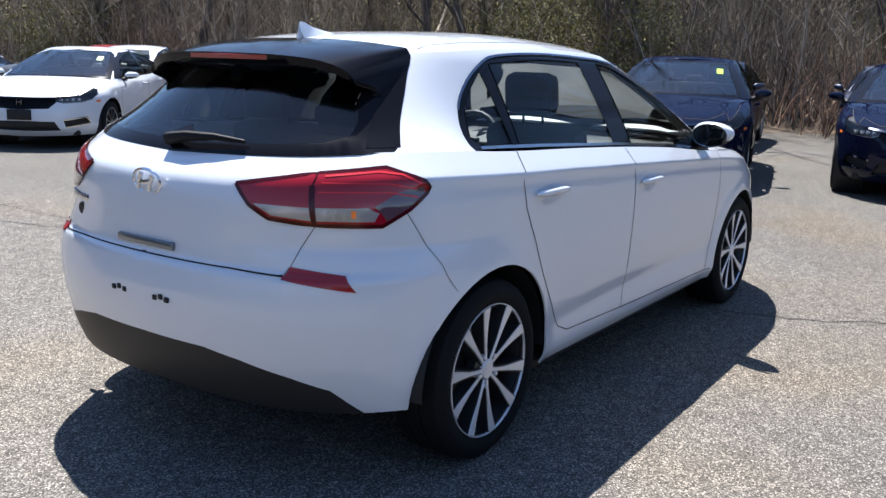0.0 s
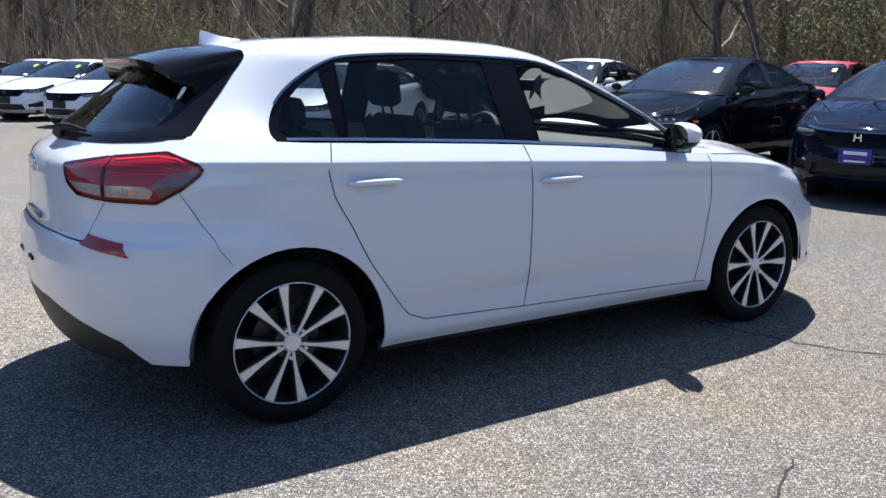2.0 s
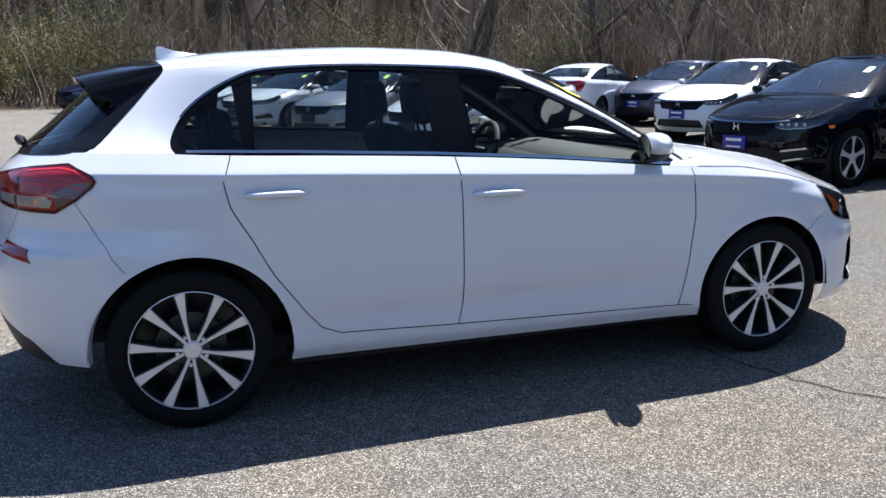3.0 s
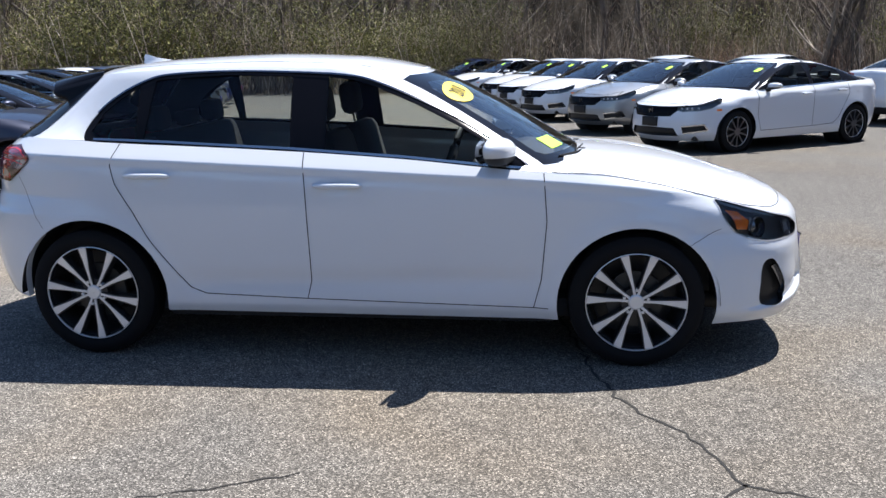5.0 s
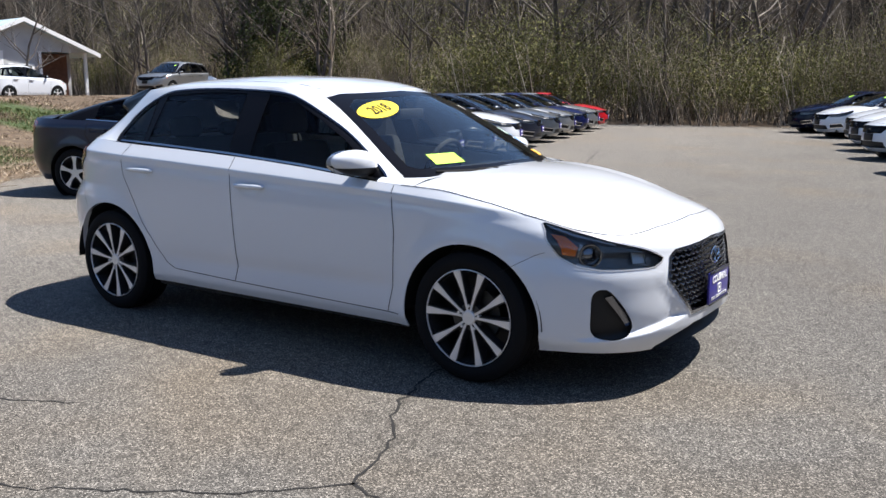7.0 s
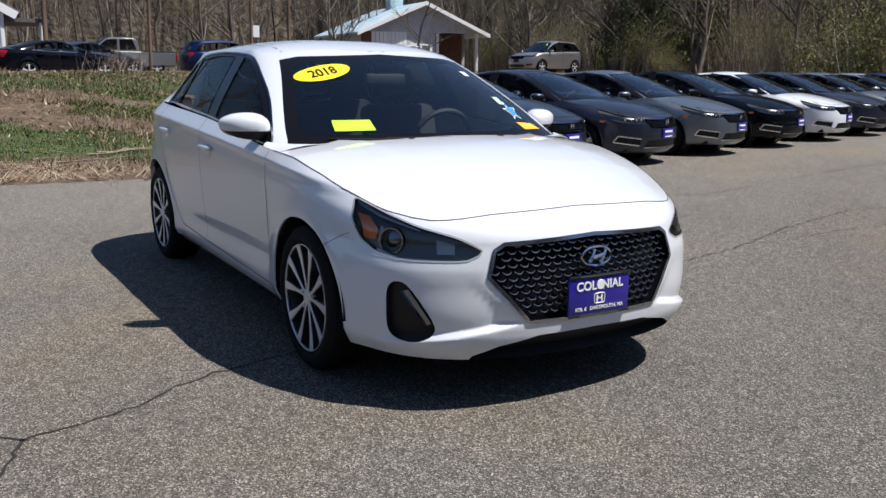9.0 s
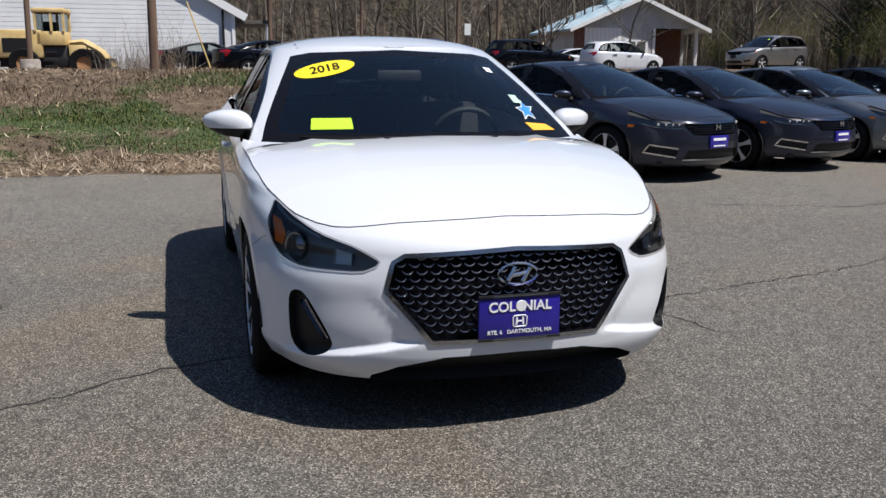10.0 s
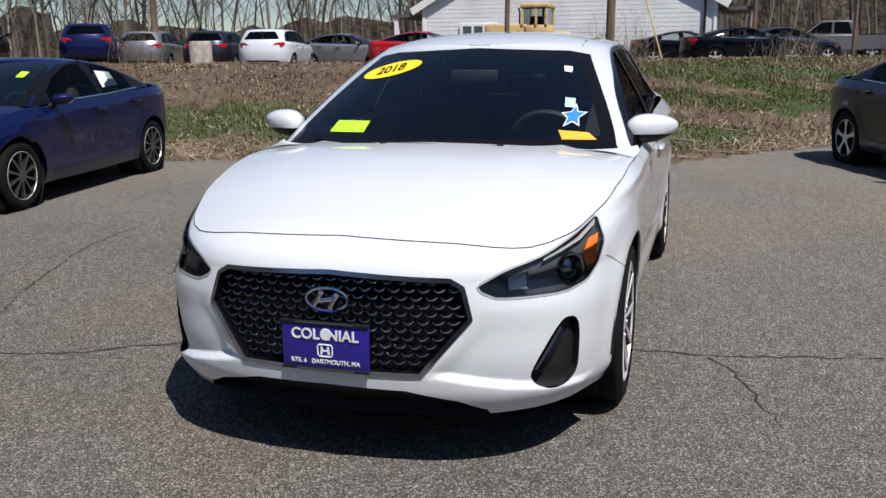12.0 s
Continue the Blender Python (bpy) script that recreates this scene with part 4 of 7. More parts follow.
    for r in range(11):
        z = .648 - r * .0255
        for k in range(-11, 12):
            y = (k + (.5 if r % 2 else 0)) * .0475
            U = low.by_y(abs(y), z)
            if abs(y) > .455 or not inside(grille + [(-.2, .352), (-.2, .668)], (U + 1e-4, z)) or z < .392:
                continue
            p, n = low.at(U, z), low.normal(U, z)
            sg = -1 if y < 0 else 1
            if low.by_y(abs(y) + .022, z) and not inside(grille + [(-.2, .352), (-.2, .668)], (low.by_y(abs(y) + .02, z), z)):
                continue
            pts = []
            for a in (-1, -.75, -.3, .3, .75, 1):
                yy = y + a * .0185
                q = low.at(low.by_y(abs(yy), z), z)
                pts.append(Vector((q[0] - .017 + .006 * (1 - a * a), yy, z - .010 * (1 - abs(a) ** 2.5))))
            bm_tube(bm, pts, [.0016, .0027, .0035, .0035, .0027, .0016], 6)
    part("grille_mesh", bm, M["grille_dark"], gr, "dark chrome grille scales")
    # hood
    path = dense([p for p in top if p[0] <= low.by_x(.86, .927)], .05, closed=False)
    edge = [low.at(*p) for p in path]
    hz = curve([(.9, .985), (1.14, .972), (1.3, .958), (1.484, .932), (1.7, .885), (1.872, .835), (1.98, .803), (2.076, .764)])
    mid = []
    for e in edge:
        x = e[0] + .20 * min(1, max(0, (1.45 - e[0]) / .5)) ** 1.5
        mid.append(np.array([x, 0.0, hz(x)]))
    P, N, F = fan(edge, mid, .0, 14, 2.6)
    for p in P:
        p[2] += .012 * math.exp(-((abs(p[1]) - .42 - .12 * (1.9 - p[0])) / .035) ** 2) * min(1, max(0, (2.0 - p[0]) / .3))
    hood = skin("hood", (P, N, F), W, car)
    skin("hood_gap", ribbon(low, [p for p in top if p[0] <= low.by_x(.92, .925)], .0019, .0015), M["seam"], hood)
    # greenhouse
    gside = [(k, v, z) for k, v, z in side_top]
    gb = along(green, [("u", 0, .957), ("y", .45, .952), ("x", .93, .936)] + gside)
    gt = along(green, [("u", 0, 1.388), ("y", .40, 1.380), ("y", .5, 1.372), ("x", .05, 1.378), ("x", -.1, 1.393), ("x", -.5, 1.408), ("x", -1.0, 1.398), ("x", -1.25, 1.38), ("r", .42, 1.368), ("u", 3, 1.368)])

    def gm(keys):
        return [(v if k == "u" else green.by_x(v, z) if k == "x" else green.by_y(v, z, k == "r"), z) for k, v, z in keys]

    frame_line = [(-1.36, 1.10), (-1.30, 1.205), (-1.19, 1.29), (-1.06, 1.352), (-.97, 1.374), (-.66, 1.388), (-.3, 1.379), (-.03, 1.364), (.10, 1.328), (.29, 1.252), (.5, 1.157), (.70, 1.037), (.845, .935), (.80, .90), (.3, .93), (-.3, .97), (-1.24, 1.03), (-1.33, 1.05)]
    dlo = on_pane(green, rounded(frame_line, .25, 2), n=2)
    q_pane = on_pane(green, [(-1.315, 1.105), (-1.27, 1.19), (-1.19, 1.258), (-1.10, 1.315), (-1.085, 1.07), (-1.26, 1.075)])
    r_pane = on_pane(green, [(-1.02, 1.345), (-.66, 1.366), (-.33, 1.36), (-.31, 1.032), (-1.04, 1.066)])
    f_pane = on_pane(green, [(-.15, 1.355), (-.03, 1.342), (.10, 1.303), (.29, 1.225), (.5, 1.125), (.66, 1.028), (.70, .957), (.26, .996), (-.135, 1.022)])
    ws = gm([("u", 0, 1.375), ("y", .45, 1.358), ("x", .20, 1.338), ("x", .87, .96), ("x", .95, .90), ("u", 0, .90)])
    ws_in = gm([("u", 0, 1.345), ("y", .45, 1.325), ("y", .53, 1.29), ("y", .69, 1.0), ("y", .66, .985), ("u", 0, .990)])
    gblack = gm([("x", -1.335, 1.42), ("x", -1.379, 1.337), ("x", -1.593, 1.108), ("x", -1.64, 1.078), ("r", .62, 1.0), ("u", 3, 1.0), ("u", 3, 1.42)])
    gglass = rounded(gm([("r", .001, 1.075), ("r", .50, 1.088), ("r", .575, 1.12), ("r", .47, 1.27), ("r", .40, 1.305), ("r", .001, 1.315)]), .2, 1)
    gglass = [(3.0 if u > 2.985 else u, z) for u, z in gglass]
    upper = Chart(green, gt + gb[::-1], [("q", q_pane), ("r", r_pane), ("f", f_pane), ("dlo", dlo), ("ws_in", ws_in), ("ws", ws), ("gglass", gglass), ("gblack", gblack)], 0.04)
    for side in ("right", "left"):
        fd, rd = doors[side]
        skin("pillar_panel", upper.get("rest", wall=.02), W, car, side)
        skin("window_frame", upper.get("dlo", inset=.003), M["gloss_black"], fd, side, "gloss black window frame")
        skin("window", upper.get("f", inset=.006), M["glass_dark"], fd, side, "lightly tinted door glass")
        skin("window", upper.get("r", inset=.006), M["glass_rear"], rd, side, "dark tinted door glass")
        skin("quarter_window", upper.get("q", inset=.006), M["glass_rear"], car, side, "dark tinted quarter glass")
        skin("belt_trim", ribbon(green, [(u, z + .012) for u, z in on_side(green, [(-1.30, 1.056), (-.9, 1.043), (-.3, 1.015), (.26, .978), (.67, .94), (.83, .928)])], .006, .004), M["satin_chrome"], fd, side, "chrome belt line strip")
        skin("window_line", ribbon(green, on_pane(green, rounded(frame_line, .25, 2)[2:54], False, 2), .005, .003), M["dark_chrome"], fd, side)
        # ledge under the windows
        xs = np.linspace(.9, -1.7, 40)
        a = [low.at(low.by_x(x, belt(x)), belt(x)) for x in xs]
        b = [green.at(green.by_x(x, belt(x)), belt(x)) + np.array([0, .01, 0.002]) for x in xs]
        P = [p for ab in zip(a, b) for p in ab]
        F = [[2 * i, 2 * i + 2, 2 * i + 3, 2 * i + 1] for i in range(39)]
        skin("belt_ledge", (P, [np.array([0, -.2, 1.0])] * len(P), F), W, car, side)
        # dark lining behind the pillars
        skin("pillar_lining", tuple([[p - .03 * n for p, n in zip(*upper.get("rest")[:2])], [-n for n in upper.get("rest")[1]], [f[::-1] for f in upper.get("rest")[2]]]), M["cabin_trim"], car, side)
    wsh = skin("windshield", upper.get("ws_in"), M["glass_front"], car)
    skin("windshield_border", upper.get("ws"), M["gloss_black"], wsh, label="black windshield border")
    skin("rear_window", upper.get("gglass"), M["glass_gate"], tg, label="dark tinted rear glass")
    skin("gate_panel", upper.get("gblack"), M["gloss_black"], tg, label="gloss black tailgate surround")
    path = dense(gt, .05, closed=False)
    edge = [green.at(*p) for p in path]
    rz = curve([(-1.6, 1.372), (-1.45, 1.40), (-1.2, 1.436), (-1.0, 1.452), (-.5, 1.469), (-.1, 1.455), (.1, 1.428), (.27, 1.388)])
    mid = [np.array([e[0], 0.0, max(rz(e[0]), e[2])]) for e in edge]
    P, N, F = fan(edge, mid, .012, 14, 2.4)
    roof = skin("roof", (P, N, F), W, car)
    skin("headliner", ([p - np.array([0, 0, .03]) for p in P], [-n for n in N], [f[::-1] for f in F]), M["liner"], car)
    for y in (-.50, .50):
        pts, nn = [], []
        for x in np.linspace(.12, -1.33, 30):
            i = min(range(len(P)), key=lambda k: (P[k][0] - x) ** 2 + (abs(P[k][1]) - abs(y)) ** 2)
            pts.append(np.array([x, y, P[i][2] + .002]))
            nn.append(np.array([0, .35 * np.sign(y), 1]))
        P2, N2, F2 = strip3(pts, nn, .0022)
        link_mesh("roof_groove", P2, F2, M["seam"], roof, normals=N2)
    # spoiler: runs on from the roof and folds down over the pillars beside the glass
    t_roof = lambda x, y: float(rz(x)) * (1 - (y / .56) ** 2.4) + 1.375 * (y / .56) ** 2.4
    gy = lambda x, z: -float(green.at(green.by_x(x, z), z)[1])
    front = [(x, y, t_roof(x, y) + .003) for x, y in ((-1.37, 0), (-1.37, .15), (-1.366, .30), (-1.358, .42), (-1.35, .50))]
    front += [(x, gy(x, z) + .004, z) for x, z in ((-1.347, 1.372), (-1.365, 1.348), (-1.40, 1.312), (-1.46, 1.246), (-1.54, 1.164), (-1.622, 1.086))]
    back = [(-1.705, 0, 1.357), (-1.703, .15, 1.356), (-1.692, .29, 1.351), (-1.672, .39, 1.341), (-1.652, .445, 1.326)]
    back += [(-1.634, .485, 1.306), (-1.628, .508, 1.282)]
    for y, z in ((.535, 1.235), (.56, 1.185), (.59, 1.13), (.628, 1.084)):
        q = green.at(green.by_y(y, z, True), z)
        back.append((q[0] - .004, y + .002, z))
    fc = [curve(list(enumerate(c))) for c in zip(*front)]
    bc = [curve(list(enumerate(c))) for c in zip(*back)]
    bm = bmesh.new()
    for s in (-1, 1):
        rows = []
        for k in range(61):
            g = k / 6
            a, b = Vector([f(g) for f in fc]), Vector([f(g) for f in bc])
            row = []
            for m in range(9):
                t = m / 8
                p = a.lerp(b, t)
                if g <= 5:
                    p.z += .010 * math.sin(math.pi * t) * (1 - g / 8)
                if g > 4 and p.z < 1.40:
                    k2 = min(1, (g - 4) / 1.5)
                    p.y += k2 * max(0, gy(max(p.x, -1.9), min(p.z, 1.40)) + .004 - p.y)
                row.append(p)
            h = max(0.0, min(1, (7.2 - g) / 2.5))
            yb, zb = b.y * .97, min(b.z - .035, 1.298) if g < 5 else b.z - .02
            end = Vector(green.at(green.by_y(yb, zb, True), zb))
            end = Vector((end.x + .012, yb, zb))
            low_lip = b + Vector((.008, 0, -.028 * h))
            row += [low_lip, low_lip.lerp(end, .45) + Vector((-.006 * h, 0, -.003 * h)), end]
            rows.append([bm.verts.new((q.x, s * q.y, q.z)) for q in row])
        for p, q in zip(rows, rows[1:]):
            for i in range(len(p) - 1):
                bm.faces.new((p[i], p[i + 1], q[i + 1], q[i]))
    bmesh.ops.remove_doubles(bm, verts=bm.verts, dist=.0005)
    sp = part("roof_spoiler", bm, M["gloss_black"], tg, "gloss black roof spoiler", sharp=50)
    bm = bmesh.new()
    rows = []
    for k in range(13):
        y = -.19 + .38 * k / 12
        x = -1.706 + .035 * (abs(y) / .4) ** 2
        rows.append([bm.verts.new(p) for p in ((x + .022, y, 1.331), (x + .002, y, 1.336), (x - .002, y, 1.351), (x + .002, y, 1.354))])
    for p, q in zip(rows, rows[1:]):
        for i in range(3):
            bm.faces.new((p[i], p[i + 1], q[i + 1], q[i]))
    part("brake_light", bm, M["tail_red"], tg, "red high brake light")
    # aerial fin
    bm = bmesh.new()
    rows = []
    for x, h, w in ((-1.165, .0, .004), (-1.22, .012, .016), (-1.28, .030, .020), (-1.325, .052, .017), (-1.345, .058, .013), (-1.352, .050, .011), (-1.350, .0, .022)):
        zb = float(rz(x)) - .012
        rows.append([bm.verts.new(p) for p in ((x, -w - .012, zb), (x, -w * .55, zb + .012 + h * .55), (x, -.003, zb + .012 + h), (x, .003, zb + .012 + h), (x, w * .55, zb + .012 + h * .55), (x, w + .012, zb))])
    for p, q in zip(rows, rows[1:]):
        for i in range(5):
            bm.faces.new((p[i], p[i + 1], q[i + 1], q[i]))
    bm.faces.new(rows[-1])
    part("aerial_fin", bm, W, roof, "white shark-fin aerial", sharp=50)
    # rear wiper
    bm = bmesh.new()
    R3 = lambda y, z: Vector(green.at(green.by_y(abs(y), z, True), z) * np.array([1, -np.sign(y) if y else 1, 1])) + Vector(green.normal(green.by_y(abs(y), z, True), z)) * 0
    w1, w2 = R3(.02, 1.066) + Vector((-.014, 0, .010)), R3(-.30, 1.080) + Vector((-.014, 0, .008))
    bm_tube(bm, [w1, w1 * .7 + w2 * .3 + Vector((-.012, 0, .012)), w1 * .35 + w2 * .65 + Vector((-.008, 0, .012)), w2], [.022, .017, .011, .006], 8)
    part("rear_wiper", bm, M["wiper_black"], tg)
    # oval badges
    for x, z, tilt, wdt, hgt, nm in ((2.212, .583, 5, .072, .037, "front_badge"), (-2.036, .948, -10, .066, .040, "rear_badge")):
        bm = bmesh.new()
        sg = 1 if x > 0 else -1
        ring_pts = [Vector((0, wdt * math.cos(a), hgt * math.sin(a))) for a in np.linspace(0, 2 * math.pi, 33)]
        bm_tube(bm, ring_pts, .0048, 6, cap=False)
        for a, b in (((-.040, -.022), (-.014, .027)), ((.014, -.027), (.040, .022)), ((-.028, -.004), (.028, .004))):
            bm_tube(bm, [Vector((.006, a[0], a[1])), Vector((.009, (a[0] + b[0]) / 2, (a[1] + b[1]) / 2)), Vector((.006, b[0], b[1]))], [.009, .0075, .009], 6)
        bmesh.ops.transform(bm, matrix=pose(x + .004 * sg, 0, z, 0, -tilt, 0 if sg > 0 else 180), verts=bm.verts)
        part(nm, bm, M["chrome"], gr if sg > 0 else tg, "oval chrome badge")
    # name plate and pull recess on the tailgate
    bm = bmesh.new()
    bm_box(bm, -2.062, -2.045, -.14, .14, .742, .768, .006)
    part("gate_recess", bm, M["cool_gray"], tg)
    bm = bmesh.new()
    for k in range(7):
        yk = .36 + k * .027
        xk = float(low.at(low.by_y(yk + .01, .848, True), .848)[0])
        bm_box(bm, xk - .004, xk + .01, yk, yk + .02, .835, .860, .003)
    part("lettering", bm, M["chrome"], tg, "small chrome lettering")
    bm = bmesh.new()
    bm_lathe(bm, [(.001, .0), (.022, .0), (.024, -.006)], 20, axis="X", m=Matrix.Translation((float(low.at(low.by_y(.42, .805, True), .805)[0]) - .003, .42, .805)) @ Matrix.Rotation(math.pi, 4, "Z"))
    part("dealer_sticker", bm, M["letter_black"], tg, "small dark round sticker")
    for y in (.09, -.12):
        bm = bmesh.new()
        for k in range(3):
            bm_box(bm, -2.103, -2.085, y - .04 + k * .028, y - .022 + k * .028, .585 + .006 * (k % 2), .602 + .006 * (k % 2), .003)
        part("plate_bracket", bm, M["plastic"], rb, "black plate mounting holes")
    # front plate
    bm = bmesh.new()
    bm_box(bm, 2.232, 2.244, -.151, .151, .358, .512, .004)
    pl = part("front_plate", bm, M["plate_blue"], fb, "blue dealer plate with white letters")
    for z0, z1 in ((.352, .362), (.506, .518)):
        bm = bmesh.new()
        bm_box(bm, 2.243, 2.249, -.153, .153, z0, z1, .002)
        fr = part("plate_frame", bm, M["plastic"], pl)
        bm = bmesh.new()
        bm_box(bm, 2.2485, 2.2498, -.10, .10, (z0 + z1) / 2 - .0022, (z0 + z1) / 2 + .0022)
        part("text_bar", bm, M["cool_gray"], fr, smooth=False)
    for text, size, z, bold in (("COL  NIAL", .049, .462, .0010), ("RTE. 6   DARTMOUTH, MA", .0205, .378, .0002)):
        cu = bpy.data.curves.new("lettering", "FONT")
        cu.body, cu.size, cu.align_x, cu.extrude, cu.offset = text, size, "CENTER", .001, bold
        ob = new("lettering", cu)
        me = bpy.data.meshes.new_from_object(ob)
        bpy.data.objects.remove(ob)
        me.materials.append(M["letter_white"])
        ob = new("lettering", me)
        ob.parent = pl
        ob.matrix_local = pose(2.2465, 0, z - size * .1, 90, 0, 90)
    bm = bmesh.new()
    bm_lathe(bm, [(.001, .003), (.019, .003), (.020, 0)], 24, axis="X", m=Matrix.Translation((2.244, .004, .474)))
    part("plate_emblem", bm, M["letter_white"], pl, "white round emblem")
    bm = bmesh.new()
    bm_tube(bm, [Vector((2.2455, y, z)) for y, z in ((0, .400), (-.020, .400), (-.0245, .405), (-.026, .433), (-.021, .439), (0, .440), (.021, .439), (.026, .433), (.0245, .405), (.020, .400), (0, .400))], .0025, 6, cap=False)
    part("plate_emblem", bm, M["letter_white"], pl, "white square emblem frame")
    bm = bmesh.new()
    hh = [(-.016, .406), (-.010, .406), (-.008, .417), (.008, .417), (.010, .406), (.016, .406), (.014, .434), (.009, .434), (.007, .422), (-.007, .422), (-.009, .434), (-.014, .434)]
    rows = [[bm.verts.new((x, y, z)) for y, z in hh] for x in (2.2468, 2.243)]
    bm.faces.new(rows[0])
    for i in range(12):
        bm.faces.new((rows[0][i], rows[0][i - 1], rows[1][i - 1], rows[1][i]))
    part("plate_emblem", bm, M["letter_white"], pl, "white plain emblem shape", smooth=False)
    # mirrors, wheels
    build_mirror(car, Vector((.665, -.905, 1.022)), -1, W)
    build_mirror(car, Vector((.605, .888, 1.012)), 1, W)
    for x in (-1.325, 1.325):
        build_wheel(car, Vector((x, -.878, .317)), -1, turned=2 if x > 0 else -26)
        build_wheel(car, Vector((x, .878, .317)), 1, turned=36 if x > 0 else 0)
    for cx in (-1.318, 1.325):
        for s in (-1, 1):
            bm = bmesh.new()
            bm_lathe(bm, [(.384, s * .86), (.384, s * .58)], 28, m=Matrix.Translation((cx, 0, .305)), arc=math.pi)
            bm_lathe(bm, [(.384, s * .58), (.02, s * .58)], 28, m=Matrix.Translation((cx, 0, .305)), arc=math.pi)
            part("wheel_well", bm, M["plastic"], car)
    bm = bmesh.new()
    bm_box(bm, -1.62, 2.0, -.58, .58, .21, .30, .03)
    bm_box(bm, -.95, .95, -.83, .83, .20, .26, .02)
    bm_box(bm, -1.93, -1.7, -.55, .55, .31, .42, .05)
    part("underbody", bm, M["plastic"], car)
    build_cabin(car, .98, -.05, -.95, .70, .955)
    # cowl and front wipers
    bm = bmesh.new()
    bm_box(bm, .93, 1.14, -.58, .58, .915, .936, .005)
    part("cowl", bm, M["wiper_black"], car)
    # the fender's top runs in to the foot of the windshield pillar
    for side in ("right", "left"):
        tu = dict(top)
        ks = sorted(tu)
        tz = lambda U: float(np.interp(U, ks, [tu[k] for k in ks]))
        u0, u1 = low.by_x(1.0, .92), low.by_x(.78, .933)
        g0, g1 = green.by_y(.60, .952), green.by_x(.82, .938)
        A = [low.at(U, tz(U)) + np.array([0, 0, .001]) for U in np.linspace(u0, u1, 10)]
        B2 = [green.at(U, .945) + np.array([.012, -.004, .004]) for U in np.linspace(g0, g1, 10)]
        P, N, F = [], [], []
        for a, b in zip(A, B2):
            for t in np.linspace(0, 1, 5):
                q = a * (1 - t) + b * t + np.array([0, 0, .012 * math.sin(math.pi * t)])
                P.append(q)
                N.append(np.array([.25, -.55 * (1 - t), 1.0]))
        for i in range(9):
            for k in range(4):
                f = [i * 5 + k, i * 5 + k + 1, i * 5 + k + 6, i * 5 + k + 5]
                nn = np.cross(P[f[2]] - P[f[0]], P[f[3]] - P[f[1]])
                F.append(f if nn[2] > 0 else f[::-1])
        skin("fender_top", (P, [n / np.linalg.norm(n) for n in N], F), W, car, side)
    G3 = lambda y, z, o: Vector(green.at(green.by_y(abs(y), z), z) * np.array([1, -np.sign(y) if y else 1, 1])) + Vector((.6, 0, .8)) * o
    for a, b in ((.30, -.34), (-.22, -.60)):
        bm = bmesh.new()
        bm_tube(bm, [G3(a, .955, .006), G3((a + b) / 2, .960, .010), G3(b, .968, .006)], [.010, .008, .004], 6)
        bm_lathe(bm, [(.001, .02), (.016, .018), (.018, 0)], 12, axis="Z", m=Matrix.Translation(G3(a, .955, 0)))
        part("wiper", bm, M["wiper_black"], wsh)
    # stickers inside the windshield
    def sticker(nm, pts, mat, label, lift=.003):
        c = [(green.by_y(abs(y), z), z) for y, z in pts]
        s = -1 if pts[0][0] < 0 else 1
        ch = Chart(green, c, [], .03)
        return skin(nm, ch.get("rest", inset=-lift), mat, wsh, "right" if s < 0 else "left", label)
    oval = [(-.405 + .155 * math.cos(a) * 1.0, 1.272 + .034 * math.sin(a) + .030 * math.cos(a)) for a in np.linspace(0, 2 * math.pi, 28)[:-1]]
    sticker("year_sticker", oval, M["yellow"], "yellow oval year sticker")
    sticker("price_sticker", [(-.545, 1.000), (-.355, 1.004), (-.352, 1.050), (-.530, 1.047)], M["lime"], "bright lime green sticker")
    sticker("orange_sticker", [(.515, 1.020), (.640, 1.008), (.68, .980), (.54, .985)], M["orange"], "orange rectangular sticker")
    sticker("paper_sticker", [(.505, 1.148), (.55, 1.143), (.56, 1.105), (.515, 1.110)], M["pale_green"], "pale green paper sticker")
    sticker("paper_sticker", [(.455, 1.285), (.495, 1.28), (.50, 1.255), (.465, 1.26)], M["paper"], "small white paper sticker")
    for rr, mat, lift in ((.058, M["paper"], .003), (.046, M["sky_blue"], .005)):
        star = []
        for k in range(10):
            a = radians(90 + 36 * k)
            r = rr if k % 2 == 0 else rr * .45
            star.append((.562 + r * math.cos(a), 1.072 + r * math.sin(a) * .85))
        sticker("star_sticker", star, mat, "blue star sticker with white edge", lift)
    # year on the oval, bent to the glass
    cu = bpy.data.curves.new("year_lettering", "FONT")
    cu.body, cu.size, cu.align_x, cu.align_y, cu.extrude, cu.offset = "2018", .075, "CENTER", "CENTER", .0005, .0012
    ob = new("year_lettering", cu)
    me = bpy.data.meshes.new_from_object(ob)
    bpy.data.objects.remove(ob)
    me.materials.append(M["letter_black"])
    for v in me.vertices:
        y, z = -.405 + v.co.x, 1.272 + v.co.y * .62 + v.co.x * .19
        U = green.by_y(abs(y), z)
        q = green.at(U, z) + .005 * green.normal(U, z)
        v.co = Vector((q[0], -abs(q[1]), q[2]))
    ob = new("year_lettering", me)
    ob.parent = wsh
    # inner mirror
    bm = bmesh.new()
    bm_box(bm, .36, .39, -.12, .12, 1.21, 1.27, .012)
    part("inner_mirror", bm, M["cabin_trim"], car)
    return car


hatchback = build_hatchback()


